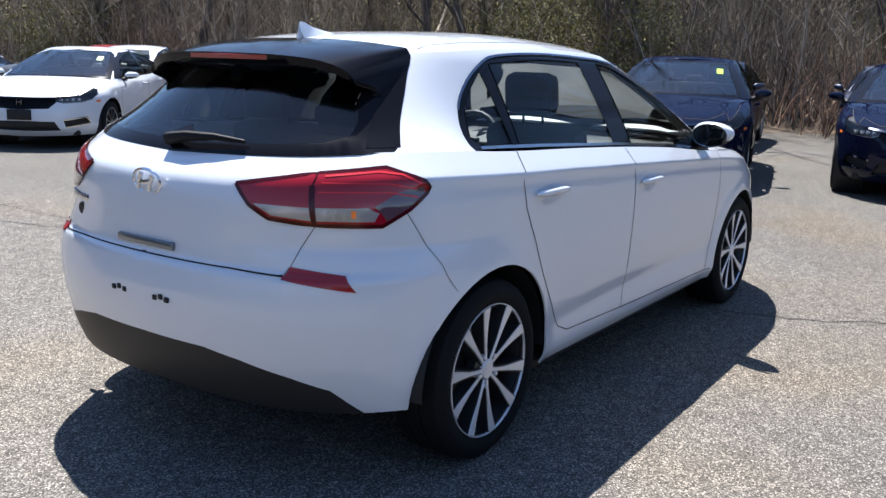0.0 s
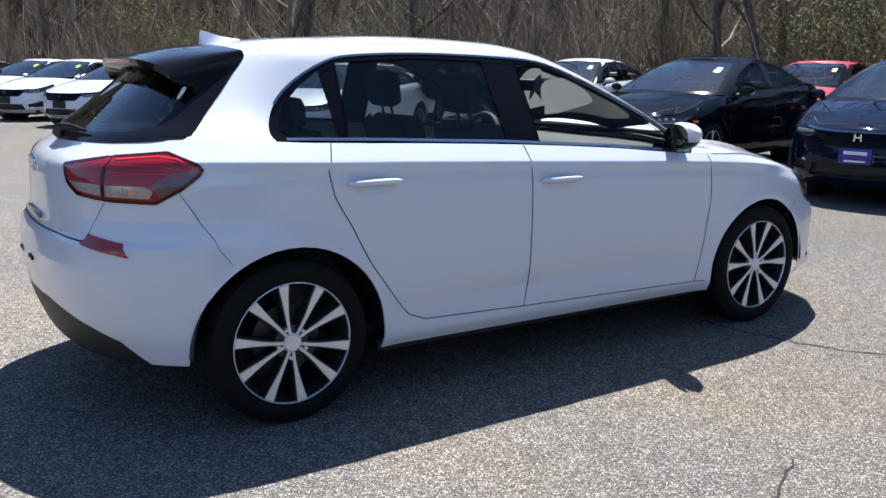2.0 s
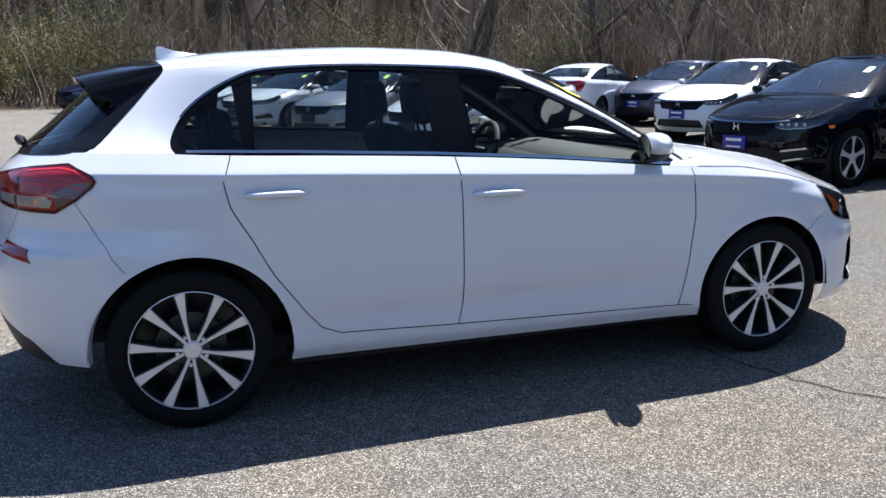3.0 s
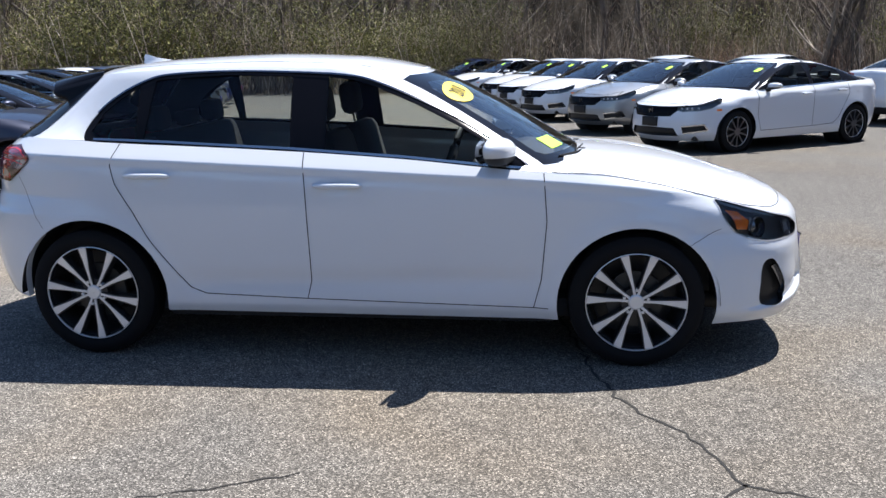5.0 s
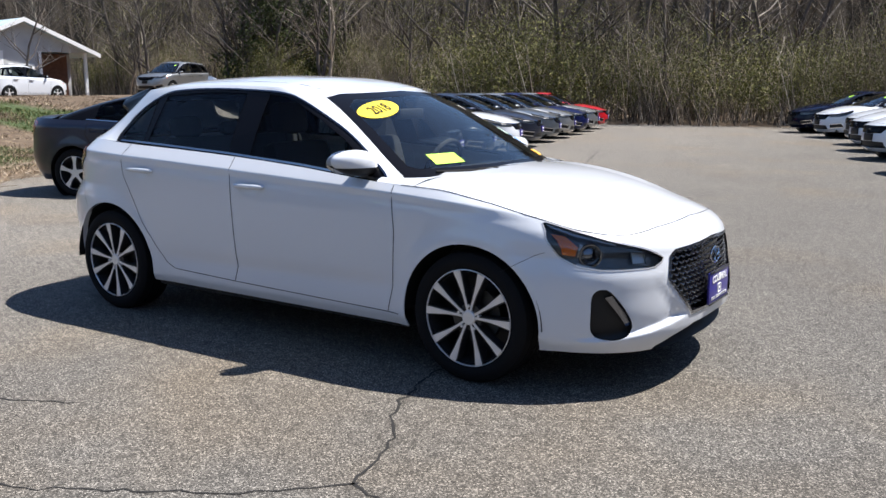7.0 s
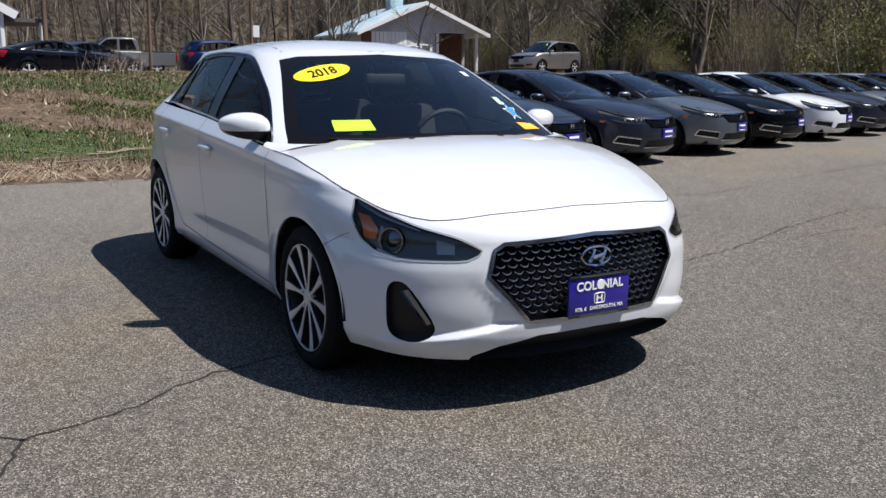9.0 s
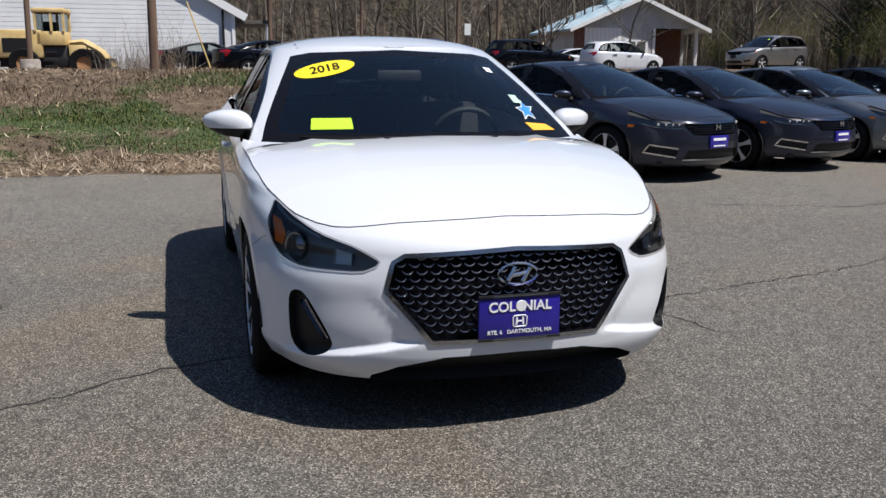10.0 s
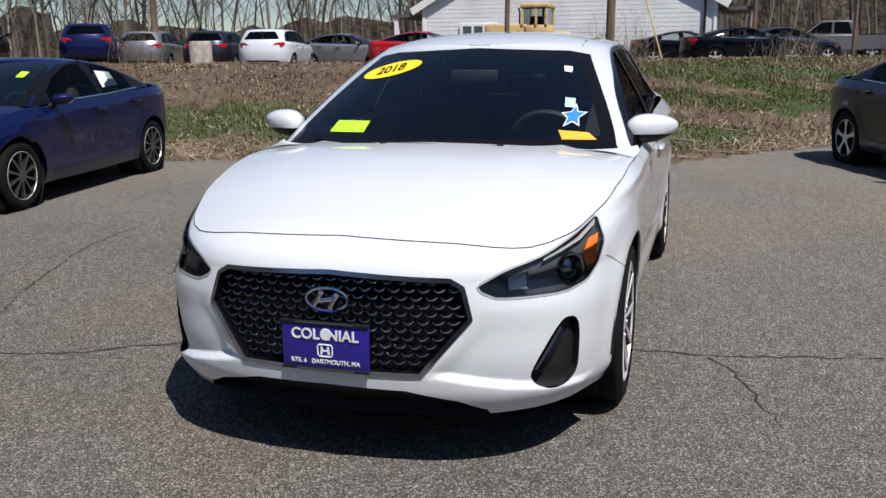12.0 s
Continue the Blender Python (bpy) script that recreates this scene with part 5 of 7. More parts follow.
# ---------- the other vehicles ----------
SHAPES = {
    "sedan": dict(
        xf=[(.15, 2.10), (.22, 2.20), (.30, 2.27), (.45, 2.27), (.60, 2.25), (.70, 2.22), (.76, 2.12), (.80, 2.0), (.95, 1.5)],
        xr=[(.2, -2.18), (.35, -2.27), (.55, -2.33), (.75, -2.31), (.95, -2.30), (1.04, -2.27), (1.1, -2.2)],
        w=[(.15, .82), (.24, .86), (.34, .885), (.55, .892), (.75, .900), (1.1, .89)], cr=[(-2.4, .96), (-1.2, .95), (0, .90), (1.0, .84), (2.3, .74)],
        gw=[(.9, .86), (1.0, .83), (1.1, .78), (1.2, .72), (1.3, .65), (1.38, .58)],
        gxf=[(.9, 1.30), (1.0, 1.10), (1.1, .88), (1.2, .65), (1.3, .38), (1.37, .12)], gxr=[(1.0, -2.0), (1.06, -1.88), (1.14, -1.66), (1.22, -1.40), (1.3, -1.10), (1.37, -.75)],
        hood=[("u", 0, .765), ("y", .45, .752), ("y", .66, .735), ("x", 1.75, .82), ("x", 1.4, .89), ("x", 1.1, .935)], belt=[("x", .95, .945), ("x", .4, .965), ("x", -.4, .99), ("x", -1.2, 1.03), ("x", -1.7, 1.05)], tail=[("x", -2.0, 1.055), ("r", .6, 1.055), ("u", 3, 1.05)],
        hz=[(1.0, .985), (1.3, .965), (1.6, .915), (1.9, .845), (2.12, .765)], deck=[(-2.3, 1.05), (-2.2, 1.075), (-1.9, 1.10), (-1.5, 1.13)], gtop=1.362, roof=[(-.9, 1.34), (-.6, 1.385), (-.2, 1.412), (.1, 1.392), (.2, 1.355)],
        dlo=[(-1.62, 1.075), (-1.4, 1.15), (-1.05, 1.255), (-.65, 1.33), (-.2, 1.355), (.05, 1.335), (.38, 1.235), (.7, 1.09), (.95, .955), (.9, .90), (-.4, .94), (-1.5, 1.0), (-1.62, 1.03)],
        panes=([(-1.02, 1.235), (-.65, 1.31), (-.36, 1.335), (-.34, 1.01), (-1.05, 1.055)], [(-.26, 1.335), (-.1, 1.335), (.05, 1.31), (.38, 1.205), (.66, 1.07), (.72, .97), (-.25, 1.005)]),
        wsz=(1.335, .985), rgz=(1.31, 1.09, .62), axle=1.35, R=.325, rim=.225, z0=.20),
    "suv": dict(
        xf=[(.2, 2.12), (.30, 2.24), (.5, 2.28), (.75, 2.26), (.85, 2.22), (.92, 2.10), (1.1, 1.6)],
        xr=[(.25, -2.18), (.45, -2.26), (.7, -2.28), (1.0, -2.24), (1.2, -2.18)],
        w=[(.2, .84), (.3, .88), (.5, .905), (.8, .92), (1.2, .905)], cr=[(-2.4, 1.08), (0, 1.03), (1.0, .98), (2.3, .9)],
        gw=[(1.0, .88), (1.15, .85), (1.3, .80), (1.45, .74), (1.6, .66)],
        gxf=[(1.0, 1.25), (1.15, 1.0), (1.3, .76), (1.45, .5), (1.6, .2)], gxr=[(1.0, -2.22), (1.2, -2.16), (1.35, -2.05), (1.5, -1.93), (1.6, -1.84)],
        hood=[("u", 0, .92), ("y", .5, .90), ("y", .7, .88), ("x", 1.7, .96), ("x", 1.2, 1.03)], belt=[("x", .95, 1.06), ("x", .3, 1.075), ("x", -.6, 1.10), ("x", -1.5, 1.13)], tail=[("x", -1.9, 1.14), ("r", .5, 1.13), ("u", 3, 1.13)],
        hz=[(1.0, 1.10), (1.4, 1.07), (1.8, 1.01), (2.10, .92)], deck=None, gtop=1.585, roof=[(-1.9, 1.60), (-1.2, 1.655), (-.4, 1.675), (.1, 1.64), (.25, 1.59)],
        dlo=[(-1.85, 1.20), (-1.7, 1.40), (-1.5, 1.51), (-.9, 1.57), (-.2, 1.575), (.1, 1.52), (.5, 1.33), (.92, 1.075), (.85, 1.0), (-.6, 1.05), (-1.8, 1.10)],
        panes=([(-1.15, 1.51), (-.42, 1.545), (-.40, 1.13), (-1.15, 1.155)], [(-.3, 1.545), (-.12, 1.54), (.08, 1.49), (.45, 1.31), (.72, 1.13), (-.28, 1.125)], [(-1.76, 1.22), (-1.62, 1.40), (-1.45, 1.475), (-1.25, 1.495), (-1.25, 1.165), (-1.7, 1.18)]),
        wsz=(1.55, 1.11), rgz=(1.53, 1.22, .60), axle=1.32, R=.345, rim=.225, z0=.27),
}


def build_car(kind, color, name, label, category="car", fine=0.065, group="", plate="dark", grille="gloss_black", wheels="five"):
    """A vehicle of one of the shapes at the origin, its front along +x."""
    S = SHAPES[kind]
    car = thing(name, label, category, group=group)
    B = M[color]
    wl, crs = curve(S["w"]), curve(S["cr"])
    ax = S["axle"]

    def width(x, z):
        w, h = wl(z), z - crs(x)
        if h > -.02:
            w -= .7 * (h + .02) ** 2 / .08 if h < .02 else .7 * h
        return w + sum(.012 * math.exp(-((math.hypot(x - c, z - S["R"]) - S["R"] - .05) / .07) ** 2) for c in (-ax, ax))

    xf, xr, gw, gxf, gxr = (curve(S[k]) for k in ("xf", "xr", "gw", "gxf", "gxr"))
    low = Ring(xf, xr, width, lambda z: 1.0, lambda z: -1.2, 3.4, 3.6, .20, .14)
    green = Ring(gxf, gxr, lambda x, z: gw(z) - .05 * max(0, -x - .7) ** 2, lambda z: gxf(z) - .45, lambda z: gxr(z) + .5, 4.5, 3.6, .2, .1)
    top = along(low, S["hood"] + S["belt"] + S["tail"])
    z0 = S["z0"]
    bottom = along(low, [("u", 0, z0 - .02), ("x", 1.7, z0), ("x", 0, z0), ("x", -1.7, z0 + .02), ("u", 3, z0 + .04)])
    dz = S["R"] - .325
    hz_top = S["hood"][0][2]

    def mx(keys):
        return [(v if k == "u" else low.by_x(v, z) if k == "x" else low.by_y(v, z, k == "r"), z) for k, v, z in keys]

    ra = S["R"] + .055
    arch = lambda c: on_side(low, [(c + ra * math.cos(a), S["R"] - .01 + ra * math.sin(a)) for a in np.linspace(-.6, math.pi + .6, 22)] + [(c - ra * .8, 0), (c + ra * .8, 0)])
    t = hz_top
    head = mx([("y", .42, t - .045), ("y", .64, t - .022), ("x", 1.80, t + .034), ("x", 1.60, t + .070), ("x", 1.57, t + .058), ("x", 1.66, t - .008), ("x", 1.80, t - .078), ("y", .70, t - .118), ("y", .52, t - .132), ("y", .45, t - .110)])
    gril = mx([("u", 0, t - .05), ("y", .43, t - .05), ("y", .45, t - .11), ("y", .36, t - .20), ("u", 0, t - .215)])
    lowin = mx([("u", 0, .40 + dz * 3), ("y", .42, .39 + dz * 3), ("y", .48, .27 + dz * 3), ("u", 0, .26 + dz * 3)])
    fog = mx([("y", .52, .41 + dz * 3), ("y", .74, .45 + dz * 3), ("y", .77, .36 + dz * 3), ("y", .54, .31 + dz * 3)])
    mark = mx([("x", 1.74, t - .09), ("x", 1.66, t - .085), ("x", 1.66, t - .115), ("x", 1.72, t - .118)])
    zt = S["tail"][-1][2]
    if kind == "suv":
        tail = mx([("r", .50, zt - .04), ("r", .70, zt - .02), ("x", -1.92, zt - .03), ("x", -1.95, zt - .13), ("r", .66, zt - .24), ("r", .60, zt - .12), ("r", .40, zt - .14)])
    else:
        tail = mx([("r", .42, zt - .04), ("r", .66, zt - .02), ("x", -1.95, zt - .05), ("x", -2.0, zt - .13), ("r", .70, zt - .27), ("r", .64, zt - .26), ("r", .60, zt - .13), ("r", .40, zt - .12)])
    rlow = mx([("u", 3, z0 + .16), ("r", .55, z0 + .15), ("r", .66, z0 + .02), ("u", 3, z0)])
    b1 = on_side(low, [(-.30, 1.2), (-.30, .34 + dz), (.86, .32 + dz), (.95, .55), (.95, 1.2)])
    b2 = on_side(low, [(-1.12, 1.2), (-1.15, .85), (-.92, .45), (-.80, .36 + dz), (-.30, .34 + dz), (-.30, 1.2)])
    lower = Chart(low, top + bottom[::-1], [("arch", arch(ax)), ("arch", arch(-ax)), ("head", head), ("gril", gril), ("lowin", lowin), ("fog", fog), ("mark", mark), ("tail", tail), ("rlow", rlow), ("d1", b1), ("d2", b2)], fine)
    skin("body", lower.get("rest", wall=.006), B, car)
    skin("grille", lower.get("gril", inset=.012), M[grille], car, label="dark front grille")
    skin("lower_intake", lower.get("lowin", inset=.03), M["plastic"], car)
    skin("rear_valance", lower.get("rlow"), M["plastic"], car)
    for side in ("right", "left"):
        s = -1 if side == "right" else 1
        fd = skin("front_door", lower.get("d1"), B, car, side)
        rd = skin("rear_door", lower.get("d2"), B, car, side)
        skin("door_gap", ribbon(low, on_side(low, [(-.30, S["belt"][2][2]), (-.30, .34 + dz), (.86, .32 + dz), (.95, .55), (.95, .93 + dz)]), .004, .0015), M["seam"], fd, side)
        skin("door_gap", ribbon(low, on_side(low, [(-1.12, 1.0 + dz), (-1.15, .85), (-.92, .45), (-.80, .36 + dz), (-.30, .34 + dz)]), .004, .0015), M["seam"], rd, side)
        for d, x0, z in ((fd, -.22, .86 + dz * 5), (rd, -1.05, .90 + dz * 5)):
            bm = bmesh.new()
            y = -float(low.at(low.by_x(x0 + .1, z), z)[1])
            bm_box(bm, x0, x0 + .21, s * (y - .01), s * (y + .035), z - .014, z + .014, .01)
            part("door_handle", bm, B, d)
        hl = skin("headlight", lower.get("head", inset=.014), M["lamp_black"], car, side, "slim clear headlight")
        skin("lens", lower.get("head", inset=-.001), M["lens"], hl, side)
        for yy in (.49, .55, .61, .67):
            q = low.at(low.by_y(yy, t - .080), t - .080) * np.array([1, -s, 1])
            bm = bmesh.new()
            bm_box(bm, q[0] - .02, q[0] - .006, q[1] - .022, q[1] + .022, t - .100, t - .066, .006)
            part("lamp_reflector", bm, M["lamp_white"], hl)
        skin("day_lamp", ribbon(low, mx([("y", .46, t - .112), ("y", .53, t - .126), ("y", .70, t - .112), ("x", 1.81, t - .074)]), .005, -.004), M["lamp_white"], hl, side)
        skin("marker", lower.get("mark", inset=-.002), M["amber"], car, side, "amber side marker")
        skin("tail_light", lower.get("tail", inset=-.003), M["tail_red"], car, side, "red tail light")
        fg = skin("fog_inlet", lower.get("fog", inset=.025), M["plastic"], car, side)
        skin("fog_trim", ribbon(low, fog[:3] + [fog[3]], .010, .005), M["chrome"], fg, side, "chrome bumper trim")
        build_mirror(car, Vector((.70, s * .97, 1.0 + dz * 6)), s, B, .80)
        for x in (-ax, ax):
            build_wheel(car, Vector((x, s * (.885 + dz), S["R"])), s, S["R"], S["rim"], .21, wheels)
        for x in (-ax, ax):
            bm = bmesh.new()
            bm_lathe(bm, [(ra, s * .86), (ra, s * .56), (.02, s * .56)], 18, m=Matrix.Translation((x, 0, S["R"] - .01)))
            part("wheel_well", bm, M["plastic"], car)
    # grille bar, badge and plate
    skin("grille_bar", ribbon(low, mx([("u", 0, t - .066), ("y", .2, t - .065), ("y", .40, t - .058), ("y", .55, t - .040)]), .013, .006), M["dark_chrome" if plate == "blue" else "gloss_black"], car, label="wide bar over the grille")
    bm = bmesh.new()
    for k in range(5):
        z = t - .075 - k * .026
        ym = .43 if k < 2 else .36
        bm_tube(bm, [Vector((float(low.at(low.by_y(abs(y), z), z)[0]) + .002, y, z)) for y in np.linspace(-ym, ym, 11)], .006, 5)
    part("grille_insert", bm, M[grille], car)
    bm = bmesh.new()
    zz, xx = t - .115, float(low.at(0, t - .115)[0]) + .012
    hh = [(-.040, -.036), (-.026, -.036), (-.020, -.006), (.020, -.006), (.026, -.036), (.040, -.036), (.034, .036), (.022, .036), (.019, .008), (-.019, .008), (-.022, .036), (-.034, .036)]
    rows = [[bm.verts.new((x, y, zz + z)) for y, z in hh] for x in (xx + .004, xx - .01)]
    bm.faces.new(rows[0])
    for i in range(12):
        bm.faces.new((rows[0][i], rows[0][i - 1], rows[1][i - 1], rows[1][i]))
    part("badge", bm, M["chrome"], car)
    bm = bmesh.new()
    zp = t - .285
    xp = float(low.at(0, zp)[0]) + .012
    bm_box(bm, xp - .03, xp + .004, -.155, .155, zp - .072, zp + .072, .004)
    part("front_plate", bm, M["plate_blue" if plate == "blue" else "plastic"], car, "blue dealer plate" if plate == "blue" else "black plate holder")
    if plate == "blue":
        for z, h, w in ((zp + .03, .016, .11), (zp - .045, .008, .10)):
            bm = bmesh.new()
            bm_box(bm, xp + .003, xp + .006, -w, w, z - h, z + h)
            part("plate_line", bm, M["letter_white"], car, smooth=False)
    # hood, deck
    path = dense([p for p in top if p[0] <= low.by_x(1.0, S["belt"][0][2])], .08, closed=False)
    edge = [low.at(*p) for p in path]
    hz = curve(S["hz"])
    mid = [np.array([x, 0, hz(x)]) for x in (e[0] + .18 * min(1, max(0, (1.5 - e[0]) / .5)) ** 1.5 for e in edge)]
    hood = skin("hood", fan(edge, mid, 0, 10, 2.6), B, car)
    skin("hood_gap", ribbon(low, [p for p in top if p[0] <= low.by_x(1.1, S["belt"][0][2])], .004, .002), M["seam"], hood)
    if S["deck"]:
        dk = curve(S["deck"])
        path = dense([p for p in top if p[0] >= low.by_x(-1.45, 1.04)], .08, closed=False)
        edge = [low.at(*p) for p in path]
        mid = [np.array([e[0], 0, max(dk(e[0]), e[2])]) for e in edge]
        skin("boot_lid", fan(edge, mid, 0, 10, 3), B, car)
    # greenhouse
    gtop = S["gtop"]
    zb = S["belt"][0][2]
    gb = along(green, [("u", 0, zb + .02), ("y", .5, zb + .01)] + S["belt"] + ([("u", 3, 1.085), ("r", .5, 1.08)] if S["deck"] else S["tail"]))
    gt = along(green, [("u", 0, gtop - .005), ("x", -.1, gtop + .005), ("u", 1.6, gtop + .008), ("u", 2.3, gtop), ("u", 3, gtop - .005)])

    def gm(keys):
        return [(v if k == "u" else green.by_x(v, z) if k == "x" else green.by_y(v, z, k == "r"), z) for k, v, z in keys]

    zw1, zw0 = S["wsz"]
    r1, r0, rw = S["rgz"]
    regs = [("p%d" % i, on_pane(green, p, n=3)) for i, p in enumerate(S["panes"])]
    regs.append(("dlo", on_pane(green, S["dlo"], n=2)))
    regs.append(("ws", gm([("u", 0, zw1), ("y", .42, zw1 - .01), ("y", .50, zw1 - .03), ("y", .68, zw0), ("u", 0, zw0)])))
    regs.append(("wsb", gm([("u", 0, zw1 + .02), ("y", .46, zw1 + .01), ("y", .56, zw1 - .04), ("y", .76, zw0 - .03), ("y", .7, zw0 - .1), ("u", 0, zw0 - .1)])))
    regs.append(("rg", gm([("u", 3, r1), ("r", rw * .72, r1 - .01), ("r", rw, r0 + .03), ("r", rw * .95, r0), ("u", 3, r0)])))
    upper = Chart(green, gt + gb[::-1], regs, fine)
    skin("greenhouse", upper.get("rest", wall=.01), B, car)
    skin("windshield", upper.get("ws"), M["glass_sedan"], car)
    skin("windshield_border", upper.get("wsb"), M["gloss_black"], car)
    skin("rear_window", upper.get("rg"), M["glass_rear"], car)
    for side in ("right", "left"):
        skin("window_frame", upper.get("dlo"), M["gloss_black"], car, side)
        for i in range(len(S["panes"])):
            skin("window", upper.get("p%d" % i, inset=.004), M["glass_dark"], car, side)
        skin("window_trim", ribbon(green, [(u, z + .012) for u, z in gb if green.by_x(.93, zb) <= u <= green.by_x(-1.55, 1.05)], .008, .006), M["chrome"], car, side, "chrome window strip")
        xs = np.linspace(.95, S["dlo"][0][0], 24)
        bl = curve(sorted((v, z) for k, v, z in S["belt"]))
        a = [low.at(low.by_x(x, bl(x)), bl(x)) for x in xs]
        b = [green.at(green.by_x(x, bl(x)), bl(x)) + np.array([0, .02, .002]) for x in xs]
        P = [p for ab in zip(a, b) for p in ab]
        skin("belt_ledge", (P, [np.array([0, -.2, 1.0])] * len(P), [[2 * i, 2 * i + 2, 2 * i + 3, 2 * i + 1] for i in range(23)]), B, car, side)
    path = dense(gt, .08, closed=False)
    edge = [green.at(*p) for p in path]
    rz = curve(S["roof"])
    mid = [np.array([e[0], 0, max(rz(e[0]), e[2])]) for e in edge]
    P, N, F = fan(edge, mid, .01, 10, 2.4)
    skin("roof", (P, N, F), B, car)
    skin("headliner", ([p - np.array([0, 0, .03]) for p in P], [-n for n in N], [f[::-1] for f in F]), M["cabin_trim"], car)
    bm = bmesh.new()
    bm_box(bm, -2.0, 2.0, -.66, .66, z0 - .0, z0 + .08, .02)
    part("underbody", bm, M["plastic"], car)
    build_cabin(car, 1.02, -.05, -.95, .70, zb + .0)
    for pts, mat in (([(-.58, zw1 - .075), (-.49, zw1 - .07), (-.505, zw1 - .125), (-.60, zw1 - .13)], "lime"),):
        pts = [(y * .8, z) for y, z in pts]
        c = [(green.by_y(abs(y), z), z) for y, z in pts]
        skin("window_sticker", Chart(green, c, [], .05).get("rest", inset=-.004), M[mat], car, "left", "lime green windshield sticker")
    return car


def recolor(car, old, fresh):
    """Paint a copy: the slots are the object's own."""
    for o in (car, *car.children_recursive):
        if o.type == "MESH" and o.material_slots and o.material_slots[0].material == old:
            o.material_slots[0].link = "OBJECT"
            o.material_slots[0].material = fresh


LOW = Matrix.Scale(.965, 4, Vector((0, 0, 1)))
FULL = Matrix.Scale(1.05, 4, Vector((0, 0, 1)))


def park(car, wheel, heading, corner, axle=1.35, low=LOW):
    """The pose of a car by where one front wheel stands: corner 1 the left one, -1 the right one."""
    h = radians(heading)
    c, s = math.cos(h), math.sin(h)
    lx, ly = axle, .80 * corner
    return pose(wheel[0] - (c * lx - s * ly), wheel[1] - (s * lx + c * ly), 0, 0, 0, heading) @ low


sedan = build_car("sedan", "white", "sedan", "white compact sedan parked on the asphalt lot", group="parked sedans", wheels="ten")
sedan_b = build_car("sedan", "gray", "sedan", "dark grey metallic sedan parked on the asphalt lot", group="parked sedans", plate="blue")
suv = build_car("suv", "white", "suv", "white crossover parked on the upper lot", "suv", .09, group="vehicles on the bank")
WORDS = {"white": "white", "silver": "silver metallic", "gray": "dark grey metallic", "cool_gray": "blue-grey metallic", "black": "glossy black", "navy": "dark navy blue", "blue": "bright blue", "red": "bright red"}


def place(proto, base, color, m, where):
    ob = copy_thing(proto, m)
    tagged(ob, "%s %s %s" % (WORDS[color], "crossover" if proto is suv else "sedan", where))
    if color != base:
        recolor(ob, M[base], M[color])
    return ob


ROW = "in an angled row by the woods"
# the long angled row
for color, w in (("silver", (2.85, 11.9)), ("white", (1.87, 15.2)), ("white", (1.2, 17.8)), ("white", (.67, 20.3)), ("white", (-.77, 23.7)), ("navy", (-2.2, 26.7))):
    place(sedan, "white", color, park(sedan, w, 216, 1), ROW)
sedan.matrix_world = park(sedan, (3.76, 8.75), 216, 1)
# second line behind it
for color, w in (("red", (12.2, 21.0)), ("white", (10.0, 16.9)), ("white", (7.8, 21.6)), ("white", (6.0, 26.0))):
    place(sedan, "white", color, park(sedan, w, 36, 1, low=FULL), "behind the angled row")
# dark row ahead of the hatchback
for color, w, hd in (("navy", (6.54, .70), 195), ("black", (6.08, 3.62), 193), ("white", (8.9, 9.0), 202), ("gray", (10.6, 13.3), 205), ("gray", (11.0, 2.1), 190), ("red", (11.6, 5.6), 195)):
    place(sedan_b, "gray", color, park(sedan, w, hd, 1, low=FULL), "facing the aisle near the woods")
for color, w in (("navy", (7.25, -.25)), ("gray", (13.4, 1.0))):
    place(sedan_b, "gray", color, park(sedan, w, 189, -1, low=FULL), "facing the aisle near the woods")
# row beside the grassy bank
def by_plate(px, py, heading):
    h = radians(heading)
    return pose(px - 2.27 * math.cos(h), py - 2.27 * math.sin(h), 0, 0, 0, heading) @ LOW
sedan_b.matrix_world = by_plate(-3.83, 4.69, 19.2)
for k, color in enumerate(("gray", "cool_gray", "black", "white", "gray", "cool_gray", "silver", "blue", "silver", "red")):
    ob = place(sedan_b, "gray", color, by_plate(-3.83 - .575 * (k + 1), 4.69 + 2.144 * (k + 1), 19.2), "in a row beside the grassy bank")
    for o in [o for o in ob.children if o.name.startswith("window_sticker")]:
        bpy.data.objects.remove(o)
for o in [o for o in sedan_b.children if o.name.startswith("window_sticker")]:
    bpy.data.objects.remove(o)
blue_car = place(sedan, "white", "blue", pose(-4.44 + 1.35 * math.cos(radians(10)) + .8 * math.sin(radians(10)), -5.35 + 1.35 * math.sin(radians(10)) - .8 * math.cos(radians(10)), 0, 0, 0, 10), "beside the grassy bank")
bm = bmesh.new()
vs = [bm.verts.new(q) for q in ((-.80, .775, 1.09), (-.42, .790, 1.075), (-.45, .690, 1.26), (-.78, .685, 1.235))]
vs += [bm.verts.new(v.co + Vector((0, -.002, 0))) for v in vs]
for f in ((0, 1, 2, 3), (7, 6, 5, 4), (0, 4, 5, 1), (1, 5, 6, 2), (2, 6, 7, 3), (3, 7, 4, 0)):
    bm.faces.new([vs[q] for q in f])
part("price_sheet", bm, M["paper"], blue_car, "white price sheet in the window", smooth=False)



